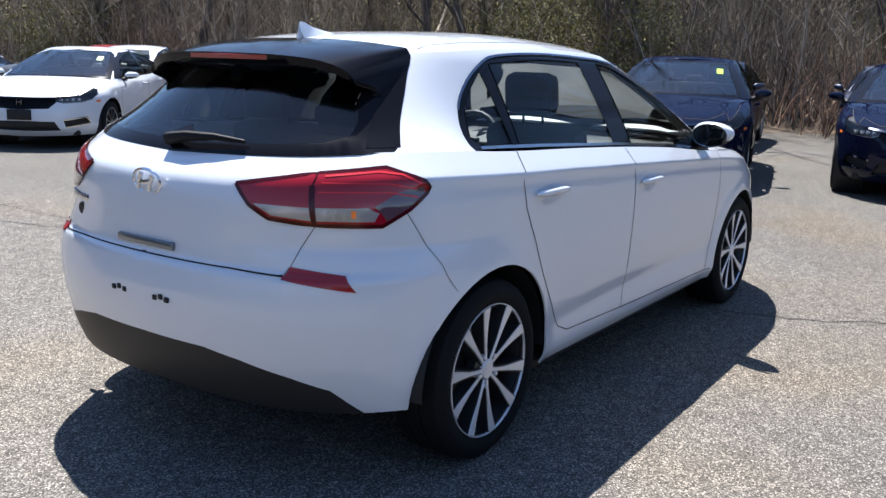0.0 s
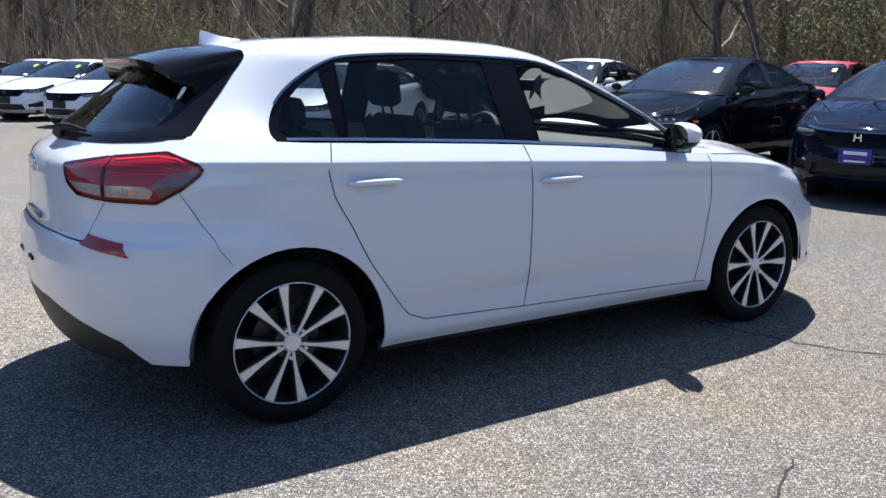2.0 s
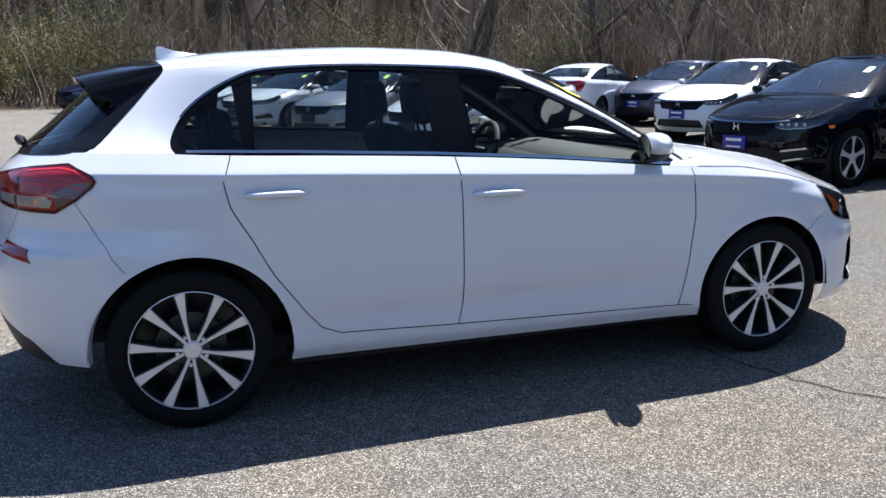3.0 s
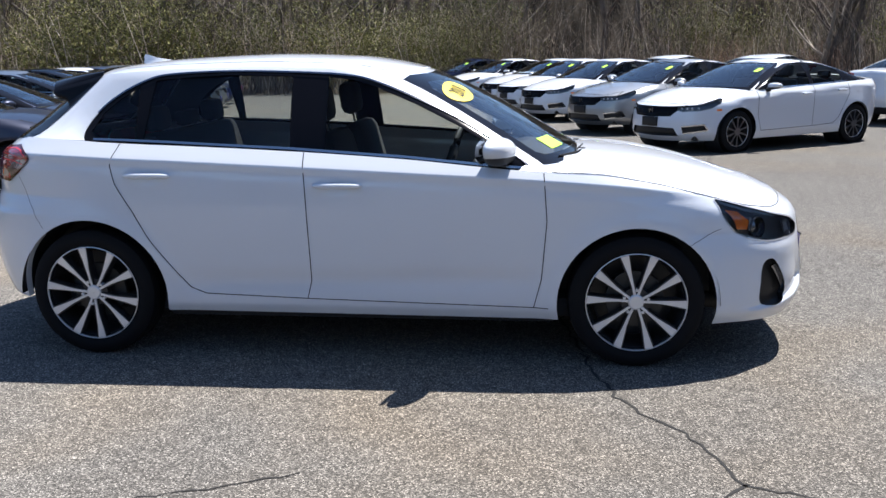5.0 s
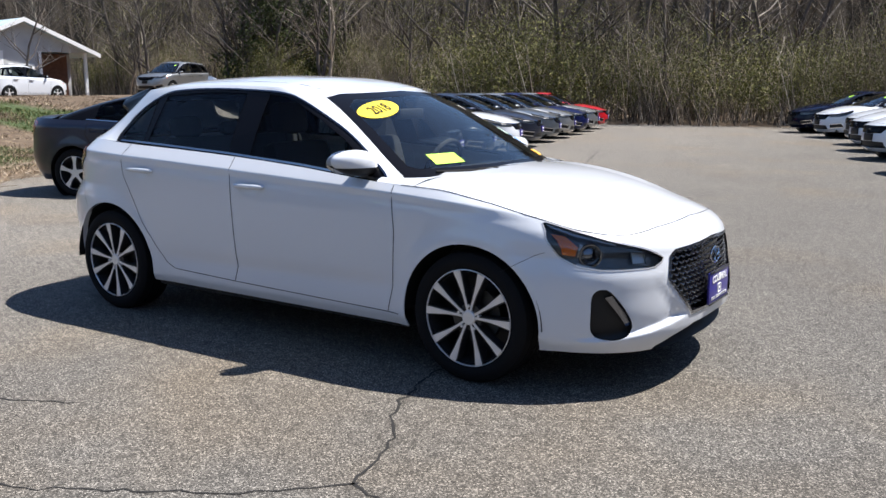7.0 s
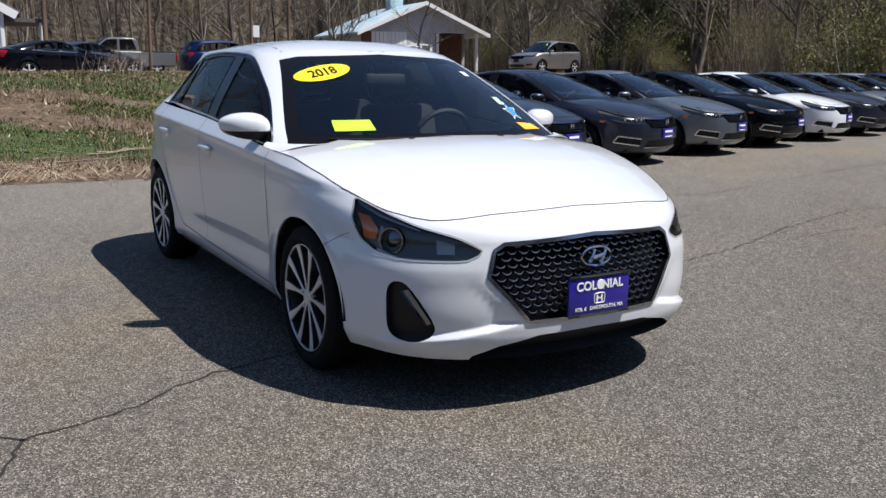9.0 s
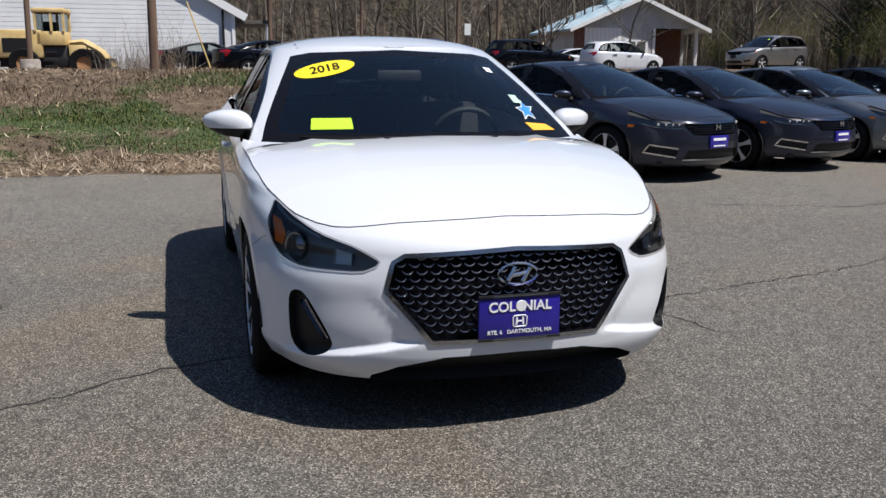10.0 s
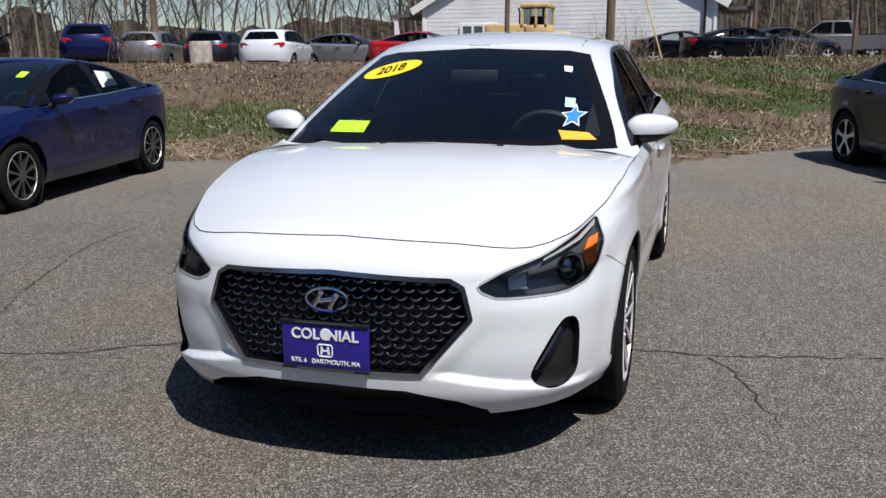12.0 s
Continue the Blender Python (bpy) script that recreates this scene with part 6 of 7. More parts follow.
# ---------- grass and debris on the bank ----------
def blades(name, label, mat, n, seed, place_at, size, category):
    rnd = random.Random(seed)
    P, F = [], []
    for _ in range(n):
        x, y = place_at(rnd)
        z = ground_z(x, y) - 0.01
        if z < -0.02:
            continue
        h, w, lean = size(rnd)
        a = rnd.uniform(0, 2 * math.pi)
        d = Vector((math.cos(a), math.sin(a), 0))
        s = Vector((-d.y, d.x, 0)) * w
        p = Vector((x, y, z))
        tip = p + d * h * lean + Vector((0, 0, h * math.sqrt(max(0.02, 1 - lean * lean))))
        m = p * 0.5 + tip * 0.5 + Vector((0, 0, h * 0.3 * (1 - lean)))
        k = len(P)
        P += [p + s, p - s, m - s * 0.7, m + s * 0.7, tip]
        F += [(k, k + 1, k + 2, k + 3), (k + 3, k + 2, k + 4)]
    ob = link_mesh(name, P, F, mat, smooth=False)
    return tagged(ob, label, category, kind="stuff")


def island_tint(m, stops):
    t = m.node_tree
    g = t.nodes.new("ShaderNodeNewGeometry")
    ra = ramp_nodes(t, g.outputs["Random Per Island"], stops)
    t.links.new(ra.outputs[0], t.nodes["Principled BSDF"].inputs["Base Color"])
    return m


grass_mat = island_tint(material("grass_blades", (0.06, 0.10, 0.02), 0.7, spec=0.1), [(0.0, (0.026, 0.042, 0.010)), (0.5, (0.056, 0.084, 0.021)), (0.8, (0.11, 0.12, 0.040)), (1.0, (0.27, 0.215, 0.115))])
straw_mat = island_tint(material("dry_straw", (0.4, 0.33, 0.2), 0.85), [(0.0, (0.12, 0.07, 0.04)), (0.4, (0.27, 0.19, 0.12)), (0.8, (0.46, 0.37, 0.25)), (1.0, (0.66, 0.58, 0.46))])
brush_mat = island_tint(material("dead_stalks", (0.2, 0.14, 0.09), 0.9), [(0.0, (0.05, 0.033, 0.021)), (0.5, (0.105, 0.070, 0.043)), (0.85, (0.20, 0.145, 0.092)), (1.0, (0.46, 0.37, 0.26))])


def on_bank(lo, hi, y0=-16, y1=8):
    def f(r):
        y = r.uniform(y0, y1)
        return lot_west(y) - r.uniform(lo, hi), y
    return f


def patchy(base, cut, seed):
    def f(r):
        for _ in range(12):
            x, y = base(r)
            if noise.noise(Vector((x * 0.35, y * 0.35, seed))) > cut:
                return x, y
        return x, y
    return f


def turfy(base, invert=False):
    def f(r):
        for _ in range(14):
            x, y = base(r)
            if (turf_share(x, y) > r.uniform(.25, .75)) != invert:
                return x, y
        return x, y
    return f


blades("grass", "short green grass on the earth bank", grass_mat, 95000, 11, turfy(on_bank(0.8, 7.5, -14, 7)), lambda r: (r.uniform(0.02, 0.06), r.uniform(0.003, 0.007), r.uniform(0.2, 0.95)), "grass")
blades("grass", "short green grass higher on the bank", grass_mat, 32000, 12, turfy(on_bank(4, 13, -3, 14)), lambda r: (r.uniform(0.03, 0.085), r.uniform(0.006, 0.012), r.uniform(0.2, 0.95)), "grass")
blades("straw", "dry straw and cut stalks along the lot edge", straw_mat, 11000, 13, patchy(on_bank(-0.05, 1.5, -14, 6), -.15, 3.0), lambda r: (r.uniform(0.08, 0.45), r.uniform(0.003, 0.007), r.uniform(0.93, 0.998)), "straw")
blades("dead_stalks", "brown dead stalks and litter on the bank", brush_mat, 80000, 14, turfy(on_bank(0.3, 16, -24, 16), True), lambda r: (r.uniform(0.04, 0.17), r.uniform(0.004, 0.013), r.uniform(0.88, 0.999)), "stalks")
blades("straw", "pale dry debris on the upper bank", straw_mat, 2600, 16, patchy(on_bank(2.0, 14, -20, 6), .05, 21.0), lambda r: (r.uniform(0.08, 0.35), r.uniform(0.010, 0.030), r.uniform(0.98, 0.9995)), "straw")
blades("straw", "scattered pale straw over the bank", straw_mat, 10000, 15, patchy(on_bank(0.5, 16, -22, 12), 0.02, 12.0), lambda r: (r.uniform(0.06, 0.3), r.uniform(0.004, 0.014), r.uniform(0.9, 0.995)), "straw")
blades("dead_stalks", "dry weed stalks standing in the bank grass", brush_mat, 26000, 17, patchy(on_bank(.6, 11, -14, 9), -.05, 31.0), lambda r: (r.uniform(0.05, 0.22), r.uniform(0.003, 0.008), r.uniform(0.45, 0.99)), "stalks")
bark = material("bark", (0.15, 0.12, 0.10), 0.9)
mix_color(bark, (0.035, 0.028, 0.023), (0.15, 0.125, 0.105), 7, 0.3, 0.7, 5, stretch=(1, 1, 0.25))
pale_bark = material("pale_bark", (0.3, 0.26, 0.22), 0.9)
mix_color(pale_bark, (0.12, 0.095, 0.07), (0.33, 0.27, 0.20), 6, 0.3, 0.7, 5)
rnd = random.Random(5)
for k in range(48):
    x, y = on_bank(0.1, 2.4, -9, 5)(rnd)
    a, n = rnd.uniform(-0.5, 0.5) + math.pi / 2, rnd.uniform(0.3, 1.3)
    bm = bmesh.new()
    pts = []
    for i in range(5):
        u = (i / 4 - 0.5) * n
        px, py = x + math.cos(a) * u + rnd.uniform(-.03, .03), y + math.sin(a) * u
        pts.append((px, py, max(0, ground_z(px, py)) + 0.02 + rnd.uniform(0, 0.03)))
    bm_tube(bm, pts, [0.012, 0.011, 0.009, 0.007, 0.003], 6)
    tagged(part("fallen_branch", bm, pale_bark), "bare fallen branch lying in dry straw", "branch", group="fallen branches")

# ---------- woods ----------
twig = island_tint(material("twigs", (0.2, 0.15, 0.11), 0.9), [(0.0, (0.030, 0.024, 0.018)), (0.45, (0.13, 0.103, 0.077)), (0.8, (0.33, 0.275, 0.215)), (1.0, (0.64, 0.56, 0.46))])
leaf_green = island_tint(material("spring_leaves", (0.1, 0.13, 0.03), 0.6, spec=0.1), [(0.0, (0.055, 0.062, 0.018)), (0.5, (0.135, 0.135, 0.042)), (1.0, (0.26, 0.24, 0.085))])
leaf_dark = island_tint(material("evergreen_leaves", (0.03, 0.05, 0.02), 0.6, spec=0.1), [(0.0, (0.026, 0.036, 0.012)), (1.0, (0.095, 0.11, 0.040))])
red_twig = island_tint(material("red_brambles", (0.25, 0.12, 0.07), 0.9), [(0.0, (0.07, 0.035, 0.022)), (0.55, (0.22, 0.125, 0.078)), (1.0, (0.52, 0.37, 0.26))])
leaf_dry = island_tint(material("dry_leaves", (0.25, 0.12, 0.07), 0.9, spec=0.1), [(0.0, (0.14, 0.06, 0.035)), (1.0, (0.40, 0.24, 0.15))])
leaf_bud = island_tint(material("bud_leaves", (0.2, 0.16, 0.06), 0.7, spec=0.1), [(0.0, (0.17, 0.115, 0.06)), (1.0, (0.36, 0.28, 0.14))])


def stem(P, F, pts, radii, seg=3):
    k0 = len(P)
    for i, p in enumerate(pts):
        d = (pts[min(i + 1, len(pts) - 1)] - pts[max(i - 1, 0)]).normalized()
        a = d.cross(Vector((0.31, 0.95, 0.1))).normalized()
        b = d.cross(a)
        for s in range(seg):
            t = 2 * math.pi * s / seg
            P.append(p + radii[i] * (math.cos(t) * a + math.sin(t) * b))
        if i:
            k = k0 + (i - 1) * seg
            for s in range(seg):
                F.append((k + s, k + (s + 1) % seg, k + seg + (s + 1) % seg, k + seg + s))


def branchy(P, F, rnd, base, way, length, radius, level, seg, leaves=None):
    pts, radii = [base], [radius]
    p, d = base.copy(), way.copy()
    n = 4 if level else 3
    for i in range(n):
        d = (d + Vector((rnd.uniform(-.22, .22), rnd.uniform(-.22, .22), rnd.uniform(-.05, .16)))).normalized()
        p = p + d * length / n
        pts.append(p.copy())
        radii.append(radius * (1 - 0.8 * (i + 1) / n))
    stem(P, F, pts, radii, seg)
    if level == 0:
        if leaves is not None:
            leaves += pts[1:]
        return
    for k in range({3: 11, 2: 5, 1: 4}[level]):
        u = rnd.uniform(0.22, 1.0) * n
        i = min(n - 1, int(u))
        q = pts[i].lerp(pts[i + 1], u - i)
        a = rnd.uniform(0, 2 * math.pi)
        out = (d * 0.55 + Vector((math.cos(a), math.sin(a), rnd.uniform(0.0, 0.7)))).normalized()
        branchy(P, F, rnd, q, out, length * rnd.uniform(0.32, 0.55), radii[i] * 0.5, level - 1, max(3, seg - 2), leaves)


def leaf_mesh(spots, rnd, per, spread, size):
    P, F = [], []
    for s in spots:
        for _ in range(per):
            c = s + Vector((rnd.gauss(0, spread), rnd.gauss(0, spread), rnd.gauss(0, spread)))
            a = Vector((rnd.uniform(-1, 1), rnd.uniform(-1, 1), rnd.uniform(-1, 1))).normalized()
            b = a.cross(Vector((rnd.uniform(-1, 1), rnd.uniform(-1, 1), rnd.uniform(-1, 1)))).normalized()
            w = size * rnd.uniform(0.6, 1.4)
            k = len(P)
            P += [c + a * w, c + b * w * 0.5, c - a * w, c - b * w * 0.5]
            F.append((k, k + 1, k + 2, k + 3))
    return P, F


def build_tree(seed, height, label, leaf=None, trunks=1):
    rnd = random.Random(seed)
    tree = thing("tree", label, "tree", group="woodland trees")
    for n in range(trunks):
        P, F, ends = [], [], []
        lean = Vector((rnd.uniform(-.16, .16), rnd.uniform(-.16, .16), 1)).normalized()
        branchy(P, F, rnd, Vector((rnd.uniform(-.25, .25) * (trunks > 1), rnd.uniform(-.25, .25) * (trunks > 1), -0.1)), lean, height, 0.013 * height + 0.025, 3, 7, ends)
        link_mesh("trunk", P, F, bark if n % 2 == 0 else twig, tree)
        if leaf is not None:
            P, F = leaf_mesh(ends, rnd, 4, 0.20, 0.036)
            link_mesh("crown", P, F, leaf, tree, smooth=False)
    return tree


def build_thicket(seed, label, n=60, high=3.6, spread=1.6, leaf=None, dense_leaf=1, wood=None):
    rnd = random.Random(seed)
    P, F, ends = [], [], []
    for _ in range(n):
        b = Vector((rnd.gauss(0, spread * .6), rnd.gauss(0, spread * .6), -0.1))
        h = high * rnd.uniform(0.35, 1.1)
        d = Vector((rnd.uniform(-.45, .45), rnd.uniform(-.45, .45), 1)).normalized()
        branchy(P, F, rnd, b, d, h, rnd.uniform(0.008, 0.026), 1, 3, ends)
    ob = thing("thicket", label, "shrub", group="undergrowth")
    link_mesh("growth", P, F, wood or twig, ob)
    if leaf is not None:
        P, F = leaf_mesh(ends, rnd, dense_leaf, 0.16, 0.036)
        link_mesh("foliage", P, F, leaf, ob, smooth=False)
    return ob


def build_conifer(seed, height, label):
    """An evergreen: whorls of sagging boughs with sprays of needles."""
    r = random.Random(seed)
    tree = thing("tree", label, "tree", group="woodland trees")
    P, F, ends = [], [], []
    stem(P, F, [Vector((0, 0, -.2)), Vector((.08, .05, height * .5)), Vector((0, .1, height))], [height * .018, height * .011, .01], 7)
    z = height * .12
    while z < height * .97:
        reach = (height - z) * .24 + .35
        for k in range(r.randint(4, 6)):
            a = r.uniform(0, 2 * math.pi)
            n = reach * r.uniform(.55, 1.15)
            d = Vector((math.cos(a), math.sin(a), 0))
            b = [Vector((0, 0, z)) + d * n * u + Vector((0, 0, .30 * n * u - .42 * n * u * u)) for u in (0, .35, .7, 1)]
            stem(P, F, b, [.03, .02, .012, .004], 3)
            ends += [b[i].lerp(b[i + 1], t) for i in range(3) for t in (.3, .65, 1.0) if i or t > .5]
        z += r.uniform(.26, .44)
    link_mesh("trunk", P, F, bark, tree)
    P, F = leaf_mesh(ends, r, 7, .16, .085)
    link_mesh("crown", P, F, leaf_dark, tree, smooth=False)
    return tree


trees = [build_tree(21, 9, "bare grey-brown woodland tree"), build_tree(22, 11, "tall bare brown woodland tree"), build_tree(23, 7, "bare slender many-stemmed forked tree", None, 3), build_tree(24, 8, "young tree with fresh yellow-green leaves", leaf_green),
         build_tree(25, 10, "bare tree with reddish spring buds", leaf_bud), build_tree(26, 6, "slim leaning bare sapling cluster", None, 2), build_conifer(27, 9, "evergreen with dark drooping boughs")]
bushes = [build_thicket(31, "tangled bare brown woodland undergrowth"), build_thicket(32, "low tangled bare brambles", 80, 2.2, 2.0), build_thicket(33, "shrub with fresh yellow-green spring leaves", 60, 3.0, 1.4, leaf_green, 10),
          build_thicket(34, "bare thicket of thin grey-brown saplings", 55, 4.2, 1.7, wood=pale_bark), build_thicket(35, "dry reddish-brown bramble thicket", 110, 2.0, 1.7, wood=red_twig), build_thicket(36, "dense stand of bare saplings", 50, 5.5, 1.9)]
hide = Matrix.Translation((70, 90, 0.5))
rnd = random.Random(77)
edge_line = [(-60, 38), (-25, 33.5), (-8, 30.8), (2, 33.5), (9, 29.5), (14, 21), (16.8, 12), (17.4, -5), (24, -40)]
first = set()


def plant(proto, x, y, scale):
    z = max(0.0, ground_z(x, y))
    m = Matrix.LocRotScale((x, y, z), Euler((0, 0, rnd.uniform(0, 6.28))), (scale, scale, scale * rnd.uniform(0.85, 1.15)))
    if proto.name not in first:
        first.add(proto.name)
        proto.matrix_world = m
        return proto
    ob = copy_thing(proto, m)
    ob.scale = (scale, scale, scale)
    return ob


for (ax, ay), (bx, by) in zip(edge_line, edge_line[1:]):
    n = math.hypot(bx - ax, by - ay)
    ux, uy = (bx - ax) / n, (by - ay) / n
    ox, oy = -uy, ux
    near = min(math.hypot(ax, ay), math.hypot(bx, by)) < 26
    step = 1.15 if near else 1.7
    for k in range(int(n / step)):
        u = (k + rnd.random()) * step
        east = ax > 1
        for depth, kinds in ((rnd.uniform(0.6, 2.0), (4, 0, 1, 3, 0, 2) if east else (0, 2, 2, 3, 2)), (rnd.uniform(2.2, 4.5), (0, 2, 3, 0, 5, 3) if east else (0, 2, 3, 2, 5, 0)), (rnd.uniform(4.5, 9), (0, 5, 2, 3, 0, 5) if east else (0, 5, 2, 3, 0, 2))):
            c = rnd.choice(kinds)
            plant(bushes[c], ax + ux * u + ox * depth, ay + uy * u + oy * depth, rnd.uniform(0.75, 1.25))
    for k in range(int(n / (0.9 if near else 1.3))):
        u, depth = rnd.uniform(0, n), 0.8 + 19 * rnd.random() ** 1.5
        c = rnd.choice((0, 1, 1, 2, 5, 3, 4, 3 if not east else 4, 3, 5, 6 if depth > 8 and not east else 4))
        plant(trees[c], ax + ux * u + ox * depth, ay + uy * u + oy * depth, rnd.uniform(0.8, 1.35))
# scrub and trees beyond the bank
for k in range(70):
    y = rnd.uniform(31, 50)
    x = lot_west(y) - rnd.uniform(5, 26)
    plant(rnd.choice((bushes[0], bushes[2], bushes[3], bushes[2], trees[0], trees[3], trees[2])), x, y, rnd.uniform(0.6, 1.1))
far_twig = island_tint(material("far_twigs", (0.1, 0.08, 0.06), 0.9), [(0.0, (0.022, 0.018, 0.014)), (0.6, (0.085, 0.068, 0.052)), (0.9, (0.19, 0.155, 0.12)), (1.0, (0.36, 0.31, 0.26))])


def build_grove(seed, label):
    """A far clump of bare trees, too distant to tell apart."""
    r = random.Random(seed)
    P, F = [], []
    for _ in range(10):
        high = r.uniform(6, 14)
        lean = Vector((r.uniform(-.15, .15), r.uniform(-.15, .15), 1)).normalized()
        branchy(P, F, r, Vector((r.uniform(-4, 4), r.uniform(-9, 9), -.2)), lean, high, .007 * high + .012, 3, 5)
    return tagged(link_mesh("far_trees", P, F, far_twig), label, "trees", kind="stuff")


groves = [build_grove(61, "distant clump of bare brown trees"), build_grove(62, "distant stand of bare grey-brown trees")]
spots = [(-52 - 13 * (k % 3) + rnd.uniform(-3, 3), -66 + 4.6 * k) for k in range(25)] + [(-40 + rnd.uniform(-5, 5), -50 + 6.5 * k) for k in range(6)]
for k, (x, y) in enumerate(spots):
    ob = groves[k] if k < 2 else copy_thing(groves[k % 2], Matrix.Identity(4))
    ob.matrix_world = Matrix.LocRotScale((x, y, max(0.0, ground_z(x, y))), Euler((0, 0, math.pi * rnd.randint(0, 1) + rnd.uniform(-.3, .3))), Vector((1, 1, rnd.uniform(.85, 1.2))))
for x, y, c, s in ((-52, 13.5, 0, .7), (-52, 17, 5, .8), (-46, 11.5, 3, 1.0), (-48, 14, 3, 1.1), (-39.5, 17.3, 2, .75), (-38.0, 20.9, 0, .6), (-40, 30, 3, .9), (-44, 33, 3, 1.0), (-33, 33, 6, 1.1), (-35.5, 35, 6, 1.25), (-31.5, 35.4, 6, 1.0), (-18.5, 32.4, 3, .8), (-17, 33.6, 3, .9), (-15.4, 33, 3, .8), (-14, 33.6, 3, .9), (-38, 36, 0, 1.0), (-42, 40, 1, 1.0)):
    plant(trees[c], x, y, s)
for x, y, c, s in ((-26.2, -1.7, 0, .55), (-25.9, -2.6, 1, .5), (-24.6, 3.2, 1, .4), (-26.56, -2.23, 4, .45), (-26.98, -2.92, 0, .4), (-17.89, -15.05, 3, .35), (-26.30, 27.87, 2, .4), (-19.2, 31.9, 2, 1.2), (-17.6, 31.5, 2, 1.4), (-16.0, 31.3, 2, 1.2), (-14.4, 31.0, 2, 1.4)):
    plant(bushes[c], x, y, s)
for o in trees + bushes:
    if o.name not in first:
        o.matrix_world = hide

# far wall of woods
far = material("far_woods_glow", (0.12, 0.09, 0.07), 0.95)
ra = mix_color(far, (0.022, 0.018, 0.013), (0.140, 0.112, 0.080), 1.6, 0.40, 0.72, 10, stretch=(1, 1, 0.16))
# added emission in the same colours lifts the backlit wall of woods
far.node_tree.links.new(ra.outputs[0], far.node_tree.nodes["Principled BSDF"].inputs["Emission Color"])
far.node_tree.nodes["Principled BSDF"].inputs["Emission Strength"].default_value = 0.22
bump(far, 1.5, 1.0, 0.5)
P, F = [], []
ringpts = [(-100, -95), (-104, -40), (-102, 0), (-98, 40), (-60, 66), (-20, 60), (8, 60), (26, 46), (36, 26), (40, 0), (44, -30), (36, -52), (0, -58), (-40, -56), (-80, -70), (-100, -95)]
ringpts = dense([(x / STRETCH, y) for x, y in ringpts], 2.5, closed=False)
for i, (x, y) in enumerate(ringpts):
    x *= STRETCH
    h = 11 + 4 * noise.noise(Vector((x * .06, y * .06, 0))) + 3 * noise.noise(Vector((x * .5, y * .5, 4)))
    if -95 < x < 0 and y > 30:
        h += 9
    if x < 0 and y < -36:
        h *= .5
    P += [(x, y, -0.5), (x + noise.noise(Vector((x, y, 2))), y + noise.noise(Vector((x, y, 7))), h * .5), (x, y, h)]
    if i:
        k = 3 * i
        F += [(k - 3, k, k + 1, k - 2), (k - 2, k + 1, k + 2, k - 1)]
tagged(link_mesh("backdrop", P, F, far, smooth=False), "distant brown leafless woods with a faint added glow", "woods", kind="structure")


# ---------- buildings ----------
siding = material("white_siding", (0.74, 0.75, 0.76), 0.6)
mix_color(siding, (0.66, 0.67, 0.69), (0.80, 0.81, 0.82), 0.8, 0.3, 0.7, 3)
trim_mat = material("white_trim", (0.82, 0.82, 0.82), 0.5)
shingle = material("roof_shingle", (0.10, 0.095, 0.09), 0.9)
mix_color(shingle, (0.07, 0.066, 0.06), (0.15, 0.14, 0.13), 9, 0.3, 0.7)
blue_roof = material("pale_blue_roof", (0.34, 0.50, 0.58), 0.5)
mix_color(blue_roof, (0.28, 0.44, 0.54), (0.55, 0.64, 0.68), 0.5, 0.35, 0.7, 4)
# white siding greyed: the shade under the trees is put into its colour
shaded_siding = material("shaded_white_siding", (0.5, 0.5, 0.5), 0.7)
mix_color(shaded_siding, (0.40, 0.40, 0.41), (0.56, 0.56, 0.55), 0.8, 0.3, 0.7, 3)
brick_mat = material("brown_brick", (0.16, 0.075, 0.05), 0.9)
mix_color(brick_mat, (0.11, 0.05, 0.035), (0.20, 0.10, 0.07), 8, 0.3, 0.7)
pane_mat = material("dark_window_pane", (0.10, 0.115, 0.11), 0.05, coat=1.0)


def box_part(name, mat, parent, x0, x1, y0, y1, z0, z1, bevel=0.0, m=None, label=""):
    bm = bmesh.new()
    bm_box(bm, x0, x1, y0, y1, z0, z1, bevel, m)
    return part(name, bm, mat, parent, label, smooth=bevel > 0)


def build_window(parent, x, y0, y1, z0, z1, panes):
    w = box_part("window", trim_mat, parent, x - .05, x + .05, y0 - .1, y1 + .1, z0 - .1, z1 + .1)
    step = (y1 - y0) / panes
    for k in range(panes):
        box_part("pane", pane_mat, w, x + .02, x + .06, y0 + k * step + .06, y0 + (k + 1) * step - .06, z0, z1)


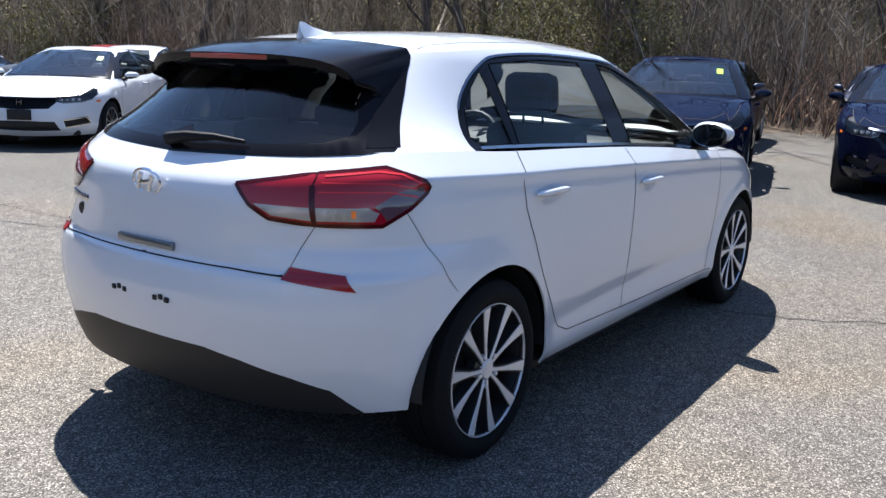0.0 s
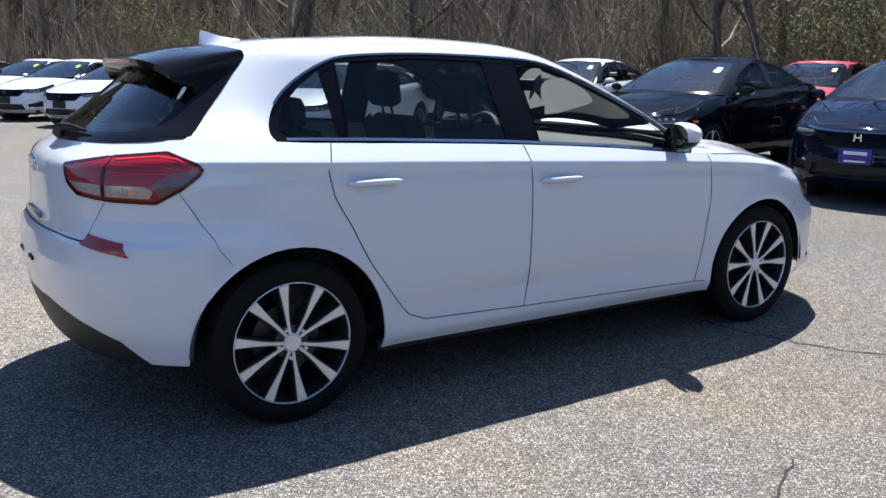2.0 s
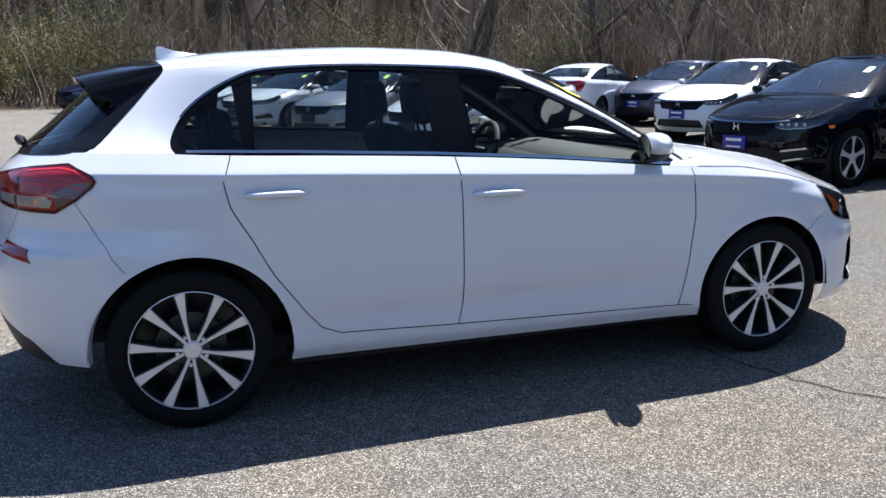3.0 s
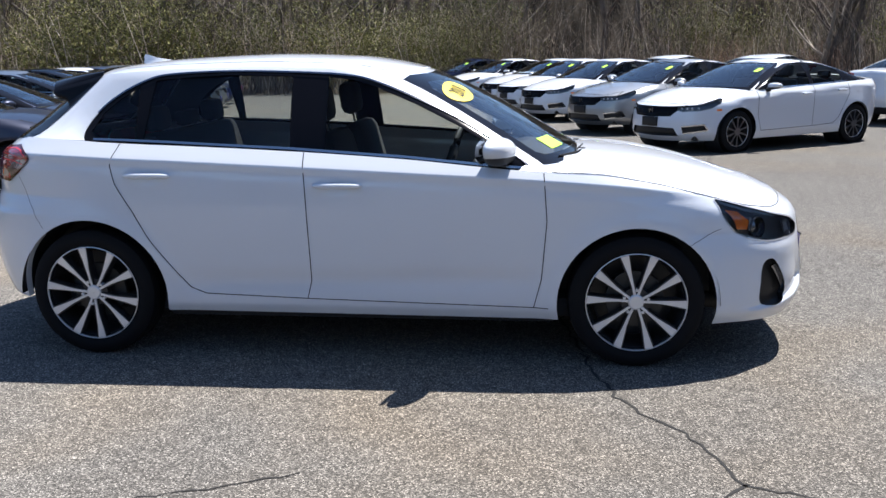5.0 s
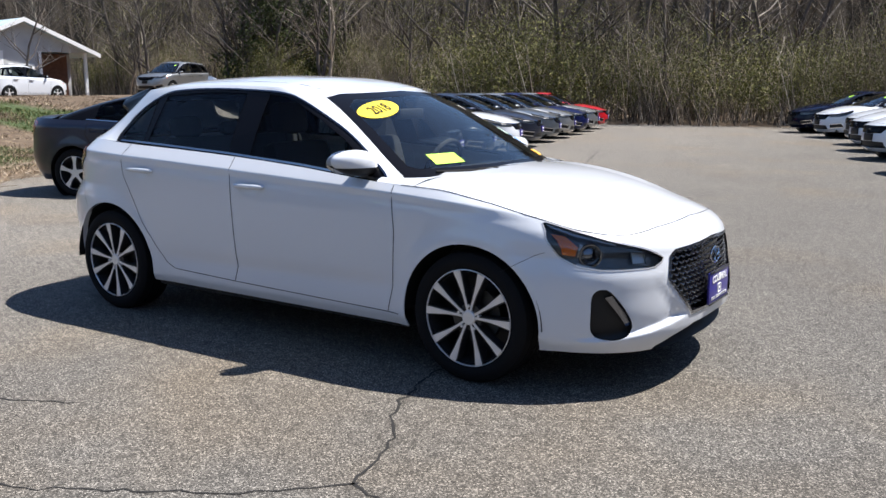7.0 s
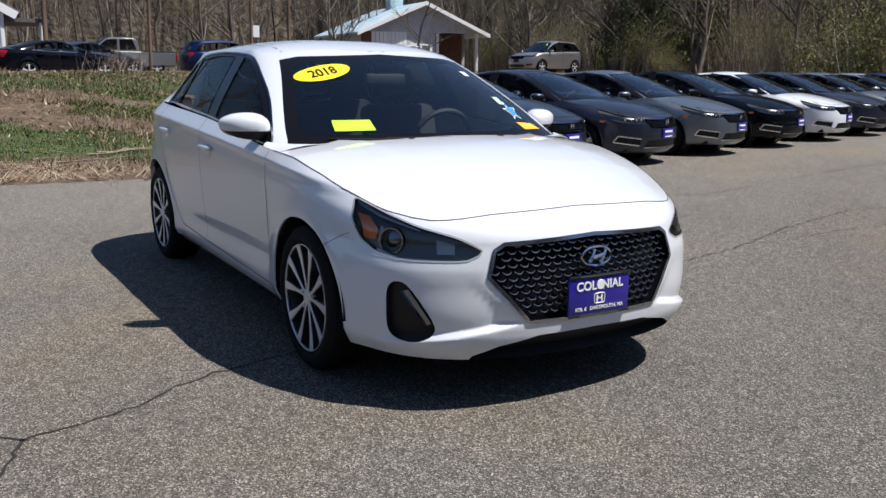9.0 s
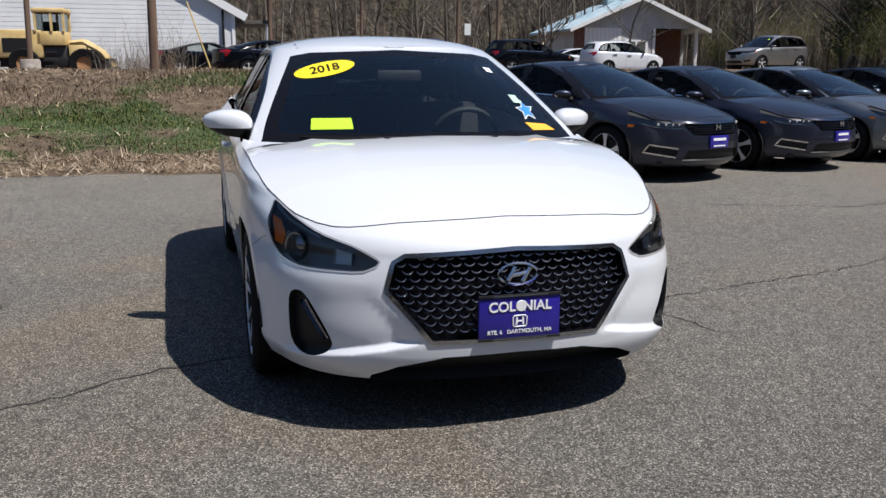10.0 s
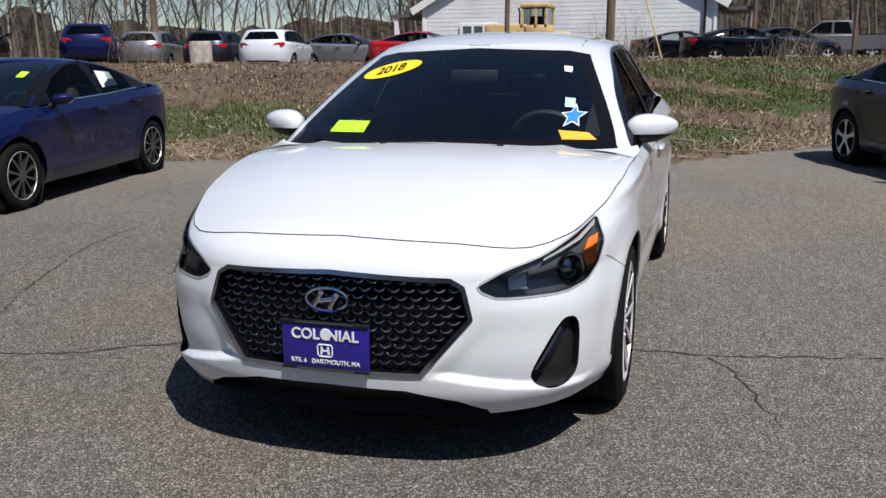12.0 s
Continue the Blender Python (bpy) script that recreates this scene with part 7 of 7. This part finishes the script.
def build_white_house():
    """Its gable end faces the lot along +x."""
    h = thing("house", "white clapboard house with grey shingle roof", "house", Matrix.Translation((-35.99, 0.91, 0.65)) @ Matrix.Rotation(radians(-1.45), 4, "Z"))
    y0, y1, e = -13.2, 0.1, 2.97
    peak = e + (y1 - y0) / 2 * .56
    mid = (y0 + y1) / 2
    bm = bmesh.new()
    a = [bm.verts.new((0, y, z)) for y, z in ((y0, -.6), (y1, -.6), (y1, e), (mid, peak), (y0, e))]
    b = [bm.verts.new((-13, v.co.y, v.co.z)) for v in a]
    bm.faces.new(a)
    bm.faces.new(b)
    for i in range(5):
        bm.faces.new((a[i], a[(i + 1) % 5], b[(i + 1) % 5], b[i]))
    wall = part("wall", bm, siding, h, smooth=False)
    k = 0
    z = -.5
    while z < peak - .3:
        half = (y1 - y0) / 2 if z < e else (y1 - y0) / 2 * (peak - z) / (peak - e)
        bm = bmesh.new()
        vs = [bm.verts.new(p) for p in ((.006, mid - half, z + .19), (.012, mid - half, z), (.012, mid + half, z), (.006, mid + half, z + .19))]
        vs2 = [bm.verts.new((.0, v.co.y, z)) for v in (vs[1], vs[2])]
        bm.faces.new(vs)
        bm.faces.new((vs[1], vs2[0], vs2[1], vs[2]))
        part("clapboard", bm, siding, wall, smooth=False)
        z += .19
    slope = math.degrees(math.atan(.56))
    for s in (-1, 1):
        n = (y1 - y0) / 2 / math.cos(radians(slope)) + .6
        r = box_part("roof", shingle, h, -13.4, .18, 0, n, 0, .16, m=Matrix.Translation((0, mid, peak + .02)) @ (Matrix.Rotation(radians(-slope), 4, "X") if s > 0 else Matrix.Rotation(math.pi, 4, "Z") @ Matrix.Translation((13.22, 0, 0)) @ Matrix.Rotation(radians(-slope), 4, "X")))
        box_part("fascia", trim_mat, h, .14, .24, 0, n, -.22, .10, m=Matrix.Translation((0, mid, peak + .02)) @ (Matrix.Rotation(radians(-slope), 4, "X") if s > 0 else Matrix.Scale(-1, 4, Vector((0, 1, 0))) @ Matrix.Rotation(radians(-slope), 4, "X")))
    for y in (y0 + .06, y1 - .06):
        box_part("corner_board", trim_mat, h, -.02, .06, y - .07, y + .07, -.5, e)
    box_part("downpipe", M["plastic"], h, .05, .13, y1 - .55, y1 - .45, -.4, e)
    build_window(h, .06, -11.25, -9.65, .75, 1.95, 3)
    # porch at each side
    for sgn, yy in ((-1, y0), (1, y1)):
        box_part("porch_roof", shingle, h, -5, -.2, yy + sgn * .1 if sgn > 0 else yy - 1.7, yy + 1.7 if sgn > 0 else yy - .1, e - .55, e - .40)
        box_part("porch_post", trim_mat, h, -.45, -.25, yy + sgn * 1.45 - .1, yy + sgn * 1.45 + .1, -.5, e - .55)
    return h


def build_blue_roof_house():
    """Its gable end looks along +x; an open porch takes up the north part of it."""
    h = thing("house", "low white building with pale blue roof and porch", "house", Matrix.Translation((-45.5, 25.6, .85)) @ Matrix.Rotation(radians(-7), 4, "Z"))
    e, peak, half, back = 2.75, 4.45, 3.95, -9.0
    box_part("side_wall", shaded_siding, h, back, 0, -half, -half + .2, -.6, e)
    box_part("side_wall", shaded_siding, h, back, -2.2, half - .2, half, -.6, e)
    box_part("rear_wall", shaded_siding, h, back - .2, back, -half, half, -.6, e)
    front = box_part("front_wall", shaded_siding, h, -.2, 0, -half + .55, .9, -.6, e)
    for k in range(9):
        box_part("board", trim_mat, front, .0, .03, -3.38 + k * .26, -3.38 + k * .26 + .23, -.5, e)
    # dark brick colour on the back wall paints in the shade inside the porch
    box_part("porch_wall", brick_mat, h, -2.4, -2.2, .9, half - .2, -.6, e)
    box_part("porch_side", shaded_siding, h, -2.2, -.2, .75, .9, -.6, e)
    box_part("porch_door", brick_mat, h, -2.19, -2.12, 2.4, 3.3, -.5, 1.6, label="dark red-brown porch door")
    for y in (1.05, half - .12):
        box_part("porch_post", trim_mat, h, -.14, .02, y - .08, y + .08, -.6, e)
    box_part("brick_pier", brick_mat, h, -.25, .06, -half - .03, -half + .55, -.6, e, label="brown brick corner pier")
    bm = bmesh.new()
    a = [bm.verts.new((0.0, y, z)) for y, z in ((-half, e), (half, e), (0, peak))]
    b = [bm.verts.new((-.2, v.co.y, v.co.z)) for v in a]
    for f in (a, b[::-1], (a[0], a[1], b[1], b[0]), (a[1], a[2], b[2], b[1]), (a[2], a[0], b[0], b[2])):
        bm.faces.new(f)
    part("gable", bm, shaded_siding, h, smooth=False)
    for y, up in ((-half, 1), (half, -1)):
        drop = (peak - e) / half
        ya, za = y * 1.13, e - .13 * half * drop
        bm = bmesh.new()
        vs = [bm.verts.new(q) for q in ((.6, ya, za), (.6, 0, peak), (back - .5, 0, peak), (back - .5, ya, za), (.6, ya, za + .15), (.6, 0, peak + .15), (back - .5, 0, peak + .15), (back - .5, ya, za + .15))]
        for f in ((0, 1, 2, 3), (4, 5, 6, 7), (0, 1, 5, 4), (1, 2, 6, 5), (2, 3, 7, 6), (3, 0, 4, 7)):
            bm.faces.new([vs[q] for q in f])
        r = part("roof", bm, blue_roof, h, "pale blue roof slope", smooth=False)
        bm = bmesh.new()
        vs = [bm.verts.new(q) for q in ((.60, ya, za - .06), (.60, 0, peak - .06), (.60, 0, peak + .18), (.60, ya, za + .18), (.66, ya, za - .06), (.66, 0, peak - .06), (.66, 0, peak + .18), (.66, ya, za + .18))]
        for f in ((0, 1, 2, 3), (7, 6, 5, 4), (0, 4, 5, 1), (1, 5, 6, 2), (2, 6, 7, 3), (3, 7, 4, 0)):
            bm.faces.new([vs[q] for q in f])
        part("barge_board", bm, trim_mat, r, smooth=False)
    box_part("roof_vent", blue_roof, h, -5.6, -4.6, -.45, .45, peak - .2, peak + .75, .03, label="boxy blue roof vent")
    build_window(h, .03, -.75, .55, .65, 1.95, 2)
    build_window(h, .03, -3.2, -2.5, .35, .85, 1)
    return h


build_white_house()
build_blue_roof_house()


# ---------- loader, poles, far vehicles ----------
loader_paint = material("loader_yellow", (0.62, 0.44, 0.17), 0.6)
mix_color(loader_paint, (0.52, 0.36, 0.13), (0.70, 0.53, 0.25), 3, 0.3, 0.7)


rust_rim = material("rusty_rim", (0.34, 0.16, 0.07), 0.7)
mix_color(rust_rim, (0.24, 0.11, 0.05), (0.46, 0.25, 0.11), 6, 0.3, 0.7)


def build_loader(m):
    """A wheel loader, its arms along +x."""
    l = thing("wheel_loader", "weathered yellow wheel loader parked by the house", "loader", m)
    box_part("engine_cover", loader_paint, l, -2.1, -.35, -.55, .55, .75, 1.75, .06)
    box_part("cover_vent", M["plastic"], l, -1.7, -.7, -.565, .565, .95, 1.45)
    box_part("frame", M["plastic"], l, -2.0, 1.2, -.4, .4, .42, .8, .03)
    box_part("transmission", M["steel"], l, -.5, .5, -.35, .35, .35, 1.2, .08)
    for k in range(3):
        box_part("step", M["steel"], l, -.30, .10, -.66, -.52, .45 + .25 * k, .49 + .25 * k)
    box_part("seat", M["cabin"], l, -.35, .05, -.25, .25, 1.45, 2.05, .06)
    box_part("front_frame", loader_paint, l, .5, 1.15, -.45, .45, .6, 1.25, .08)
    cab = new("cab")
    cab.parent = l
    box_part("cab_base", loader_paint, cab, -.55, .45, -.55, .55, 1.2, 1.7, .04)
    box_part("cab_roof", loader_paint, cab, -.65, .50, -.62, .62, 2.35, 2.52, .05)
    for x in (-.55, .0, .42):
        for y in (-.55, .55):
            box_part("cab_post", loader_paint, cab, x - .04, x + .04, y - .04, y + .04, 1.7, 2.36)
    box_part("cab_glass", M["glass_rear"], cab, -.52, .40, -.52, .52, 1.7, 2.35)
    for y in (-.35, .35):
        bm = bmesh.new()
        bm_tube(bm, [(.55, y, 1.3), (1.0, y, 1.35), (1.6, y, 1.0), (2.0, y, .45)], [.10, .11, .10, .08], 6)
        part("lift_arm", bm, loader_paint, l)
    bm = bmesh.new()
    bm_prism(bm, [(1.85, .1), (2.6, .05), (2.65, .1), (2.0, .2), (1.95, .75), (1.85, .75)], -.95, .95)
    part("bucket", bm, M["steel"], l, smooth=False)
    bm = bmesh.new()
    bm_tube(bm, [(-.9, .25, 1.7), (-.9, .25, 2.25), (-.95, .25, 2.4)], .04, 8)
    part("exhaust", bm, M["steel"], l)
    for x in (-1.0, 1.05):
        for y, s in ((-.72, -1), (.72, 1)):
            bm = bmesh.new()
            bm_lathe(bm, [(.25, -.35 * s), (.50, -.37 * s), (.55, -.3 * s), (.55, -.05 * s), (.50, .0), (.27, -.02 * s), (.26, -.08 * s)], 24, m=Matrix.Translation((x, y, .55)))
            w = part("wheel", bm, M["rubber"], l)
            bm = bmesh.new()
            bm_lathe(bm, [(.001, -.10 * s), (.15, -.10 * s), (.26, -.06 * s)], 20, m=Matrix.Translation((x, y, .55)))
            part("rim", bm, rust_rim, w, "rusty orange rim")
    return l


build_loader(Matrix.Translation((-31.15, -5.71, .74)) @ Matrix.Rotation(radians(86), 4, "Z") @ Matrix.Scale(1.0, 4))
wood_pole = material("pole_wood", (0.12, 0.075, 0.05), 0.9)
mix_color(wood_pole, (0.085, 0.052, 0.036), (0.19, 0.125, 0.085), 5, 0.3, 0.7, 5, stretch=(1, 1, .1))
concrete = material("concrete", (0.34, 0.30, 0.26), 0.9)
mix_color(concrete, (0.26, 0.23, 0.20), (0.42, 0.38, 0.33), 6)
for x, y, r, h, lab, cat in ((-23.06, -2.02, .135, 9.5, "leaning brown wooden utility pole", "pole"), (-25.45, -5.76, .09, 8, "slim dark lamp post on concrete base", "pole"), (-32.86, 6.03, .07, 8, "pale slim metal lamp post", "pole"), (-32.75, 10.23, .07, 9, "dark slim metal lamp post", "pole"), (-35.95, 2.51, .10, 9, "thin wooden pole behind the cars", "pole"), (-37.66, 13.76, .08, 9, "dark slim metal lamp post", "pole"), (-24.49, -18.89, .12, 9, "brown wooden utility pole", "pole")):
    z = ground_z(x, y)
    p = thing("utility_pole", lab, cat, Matrix.Translation((x, y, z)))
    bm = bmesh.new()
    bm_tube(bm, [(0, 0, -.3), (-.05, .05, h * .5), (-.1, .12, h)], [r, r * .9, r * .7], 12)
    part("shaft", bm, wood_pole, p)
    if r == .09:
        bm = bmesh.new()
        bm_lathe(bm, [(.30, -.3), (.30, .55), (.27, .6), (.02, .6)], 20, axis="Z")
        part("footing", bm, concrete, p)
bm = bmesh.new()
bm_lathe(bm, [(.34, -.3), (.34, .62), (.3, .68), (.02, .68)], 20, axis="Z")
ob = part("concrete_footing", bm, concrete)
ob.matrix_world = Matrix.Translation((-19.86, -14.10, ground_z(-19.86, -14.10)))
tagged(ob, "round concrete footing on the bank", "footing")
guy = thing("guy_wire", "yellow guard tube on a pole stay wire", "wire", Matrix.Translation((-22.32, -0.39, ground_z(-22.32, -0.39))))
bm = bmesh.new()
bm_tube(bm, [(0, 0, 0), (-.2, -.62, 2.0)], .022, 8)
part("guard_tube", bm, loader_paint, guy)
bm = bmesh.new()
bm_tube(bm, [(-.2, -.62, 2.3), (-.7, -1.65, 7.5)], .008, 5)
part("stay_wire", bm, M["steel"], guy)
sign = thing("road_sign", "small white sign on a thin post", "sign", Matrix.Translation((-41.67, 13.46, 1.0)))
box_part("post", M["steel"], sign, -.03, .03, -.03, .03, -.3, 2.6)
box_part("panel", M["paper"], sign, .03, .05, -.17, .17, 1.9, 2.5)
# overhead lines
for z0, dy in ((7.6, 0), (7.1, .3)):
    bm = bmesh.new()
    pts = [Vector((-24 - 1.0 * k / 14 + dy, -45 + 4.1 * k, z0 - .9 * math.sin(math.pi * k / 14))) for k in range(15)]
    bm_tube(bm, pts, .015, 4)
    tagged(part("power_line", bm, M["rubber"]), "thin black overhead power line", "cable")


def build_pickup(m):
    p = thing("pickup_truck", "silver-grey pickup truck on the upper lot", "pickup", m)
    bm = bmesh.new()
    bm_prism(bm, [(-2.7, .5), (2.6, .45), (2.72, .6), (2.68, 1.0), (2.45, 1.1), (1.2, 1.18), (-2.7, 1.18)], -.95, .95)
    bmesh.ops.bevel(bm, geom=bm.edges[:], offset=.07, segments=3, affect="EDGES")
    part("body", bm, M["silver"], p)
    bm = bmesh.new()
    bm_prism(bm, [(1.2, 1.15), (.45, 1.75), (.25, 1.82), (-.75, 1.82), (-.95, 1.75), (-1.05, 1.15)], -.80, .80)
    bmesh.ops.bevel(bm, geom=bm.edges[:], offset=.06, segments=3, affect="EDGES")
    part("cab", bm, M["silver"], p)
    for s in (-1, 1):
        for pts in ([(.95, 1.25), (.42, 1.70), (-.05, 1.73), (-.05, 1.25)], [(-.15, 1.25), (-.15, 1.73), (-.72, 1.73), (-.9, 1.25)]):
            bm = bmesh.new()
            bm_prism(bm, pts, s * .79, s * .808)
            part("window", bm, M["gloss_black"], p, smooth=False)
        for x in (-1.75, 1.75):
            build_wheel(p, Vector((x, s * .93, .38)), s, .38, .24, .24, "five")
    bm = bmesh.new()
    bm_prism(bm, [(1.12, 1.24), (.50, 1.72), (.52, 1.74), (1.16, 1.24)], -.68, .68)
    part("windshield", bm, M["gloss_black"], p, smooth=False)
    box_part("bed_rim", M["plastic"], p, -2.68, -1.08, -.9, .9, 1.17, 1.20, .01)
    box_part("grille", M["plastic"], p, 2.66, 2.74, -.55, .55, .68, .95, .02)
    box_part("bumper", M["chrome"], p, 2.6, 2.80, -.9, .9, .46, .64, .04)
    for s in (-1, 1):
        box_part("headlight", M["lamp_white"], p, 2.6, 2.72, s * .75 - .15, s * .75 + .15, .78, .95, .02)
        box_part("tail_light", M["tail_red"], p, -2.74, -2.66, s * .86 - .07, s * .86 + .07, .75, 1.1, .02)
    return p


UP = "on the upper lot beyond the bank"
SQUAT = Matrix.Scale(.86, 4, Vector((0, 0, 1)))


def far_pose(x, y, heading, dz=0.0):
    return pose(x, y, ground_z(x, y) + dz, 0, 0, heading)


build_pickup(far_pose(-39.47, 5.80, 270.55))
place(sedan_b, "gray", "red", far_pose(-28.05, -9.39, 90.55), UP)
place(sedan_b, "gray", "black", far_pose(-33.41, -0.05, 93.55), UP)
place(sedan_b, "gray", "black", far_pose(-29.46, 2.05, 108.55), UP)
place(sedan_b, "gray", "gray", far_pose(-31.42, 3.40, 118.55), UP)
place(suv, "white", "blue", far_pose(-35.75, 10.21, 93.55), UP)
place(suv, "white", "black", far_pose(-35.64, 14.71, 94.55), UP)
place(sedan, "white", "white", far_pose(-40.14, 19.37, 98.9), UP)
suv.matrix_world = far_pose(-37.12, 20.32, 95.9)
place(suv, "white", "silver", far_pose(-32.58, 25.64, 284.4), UP)
place(suv, "white", "white", far_pose(-24.56, -13.88, 192) @ SQUAT, UP)
place(sedan_b, "gray", "silver", far_pose(-28.74, -12.88, 91.55), UP)
place(suv, "white", "blue", far_pose(-21.70, -19.46, 213.55) @ SQUAT, UP)
place(suv, "white", "silver", far_pose(-25.00, -19.27, 200) @ SQUAT, UP)
place(suv, "white", "gray", far_pose(-25.43, -16.76, 197) @ SQUAT, UP)
place(sedan_b, "gray", "black", far_pose(-19.06, -22.02, 213.55), UP)
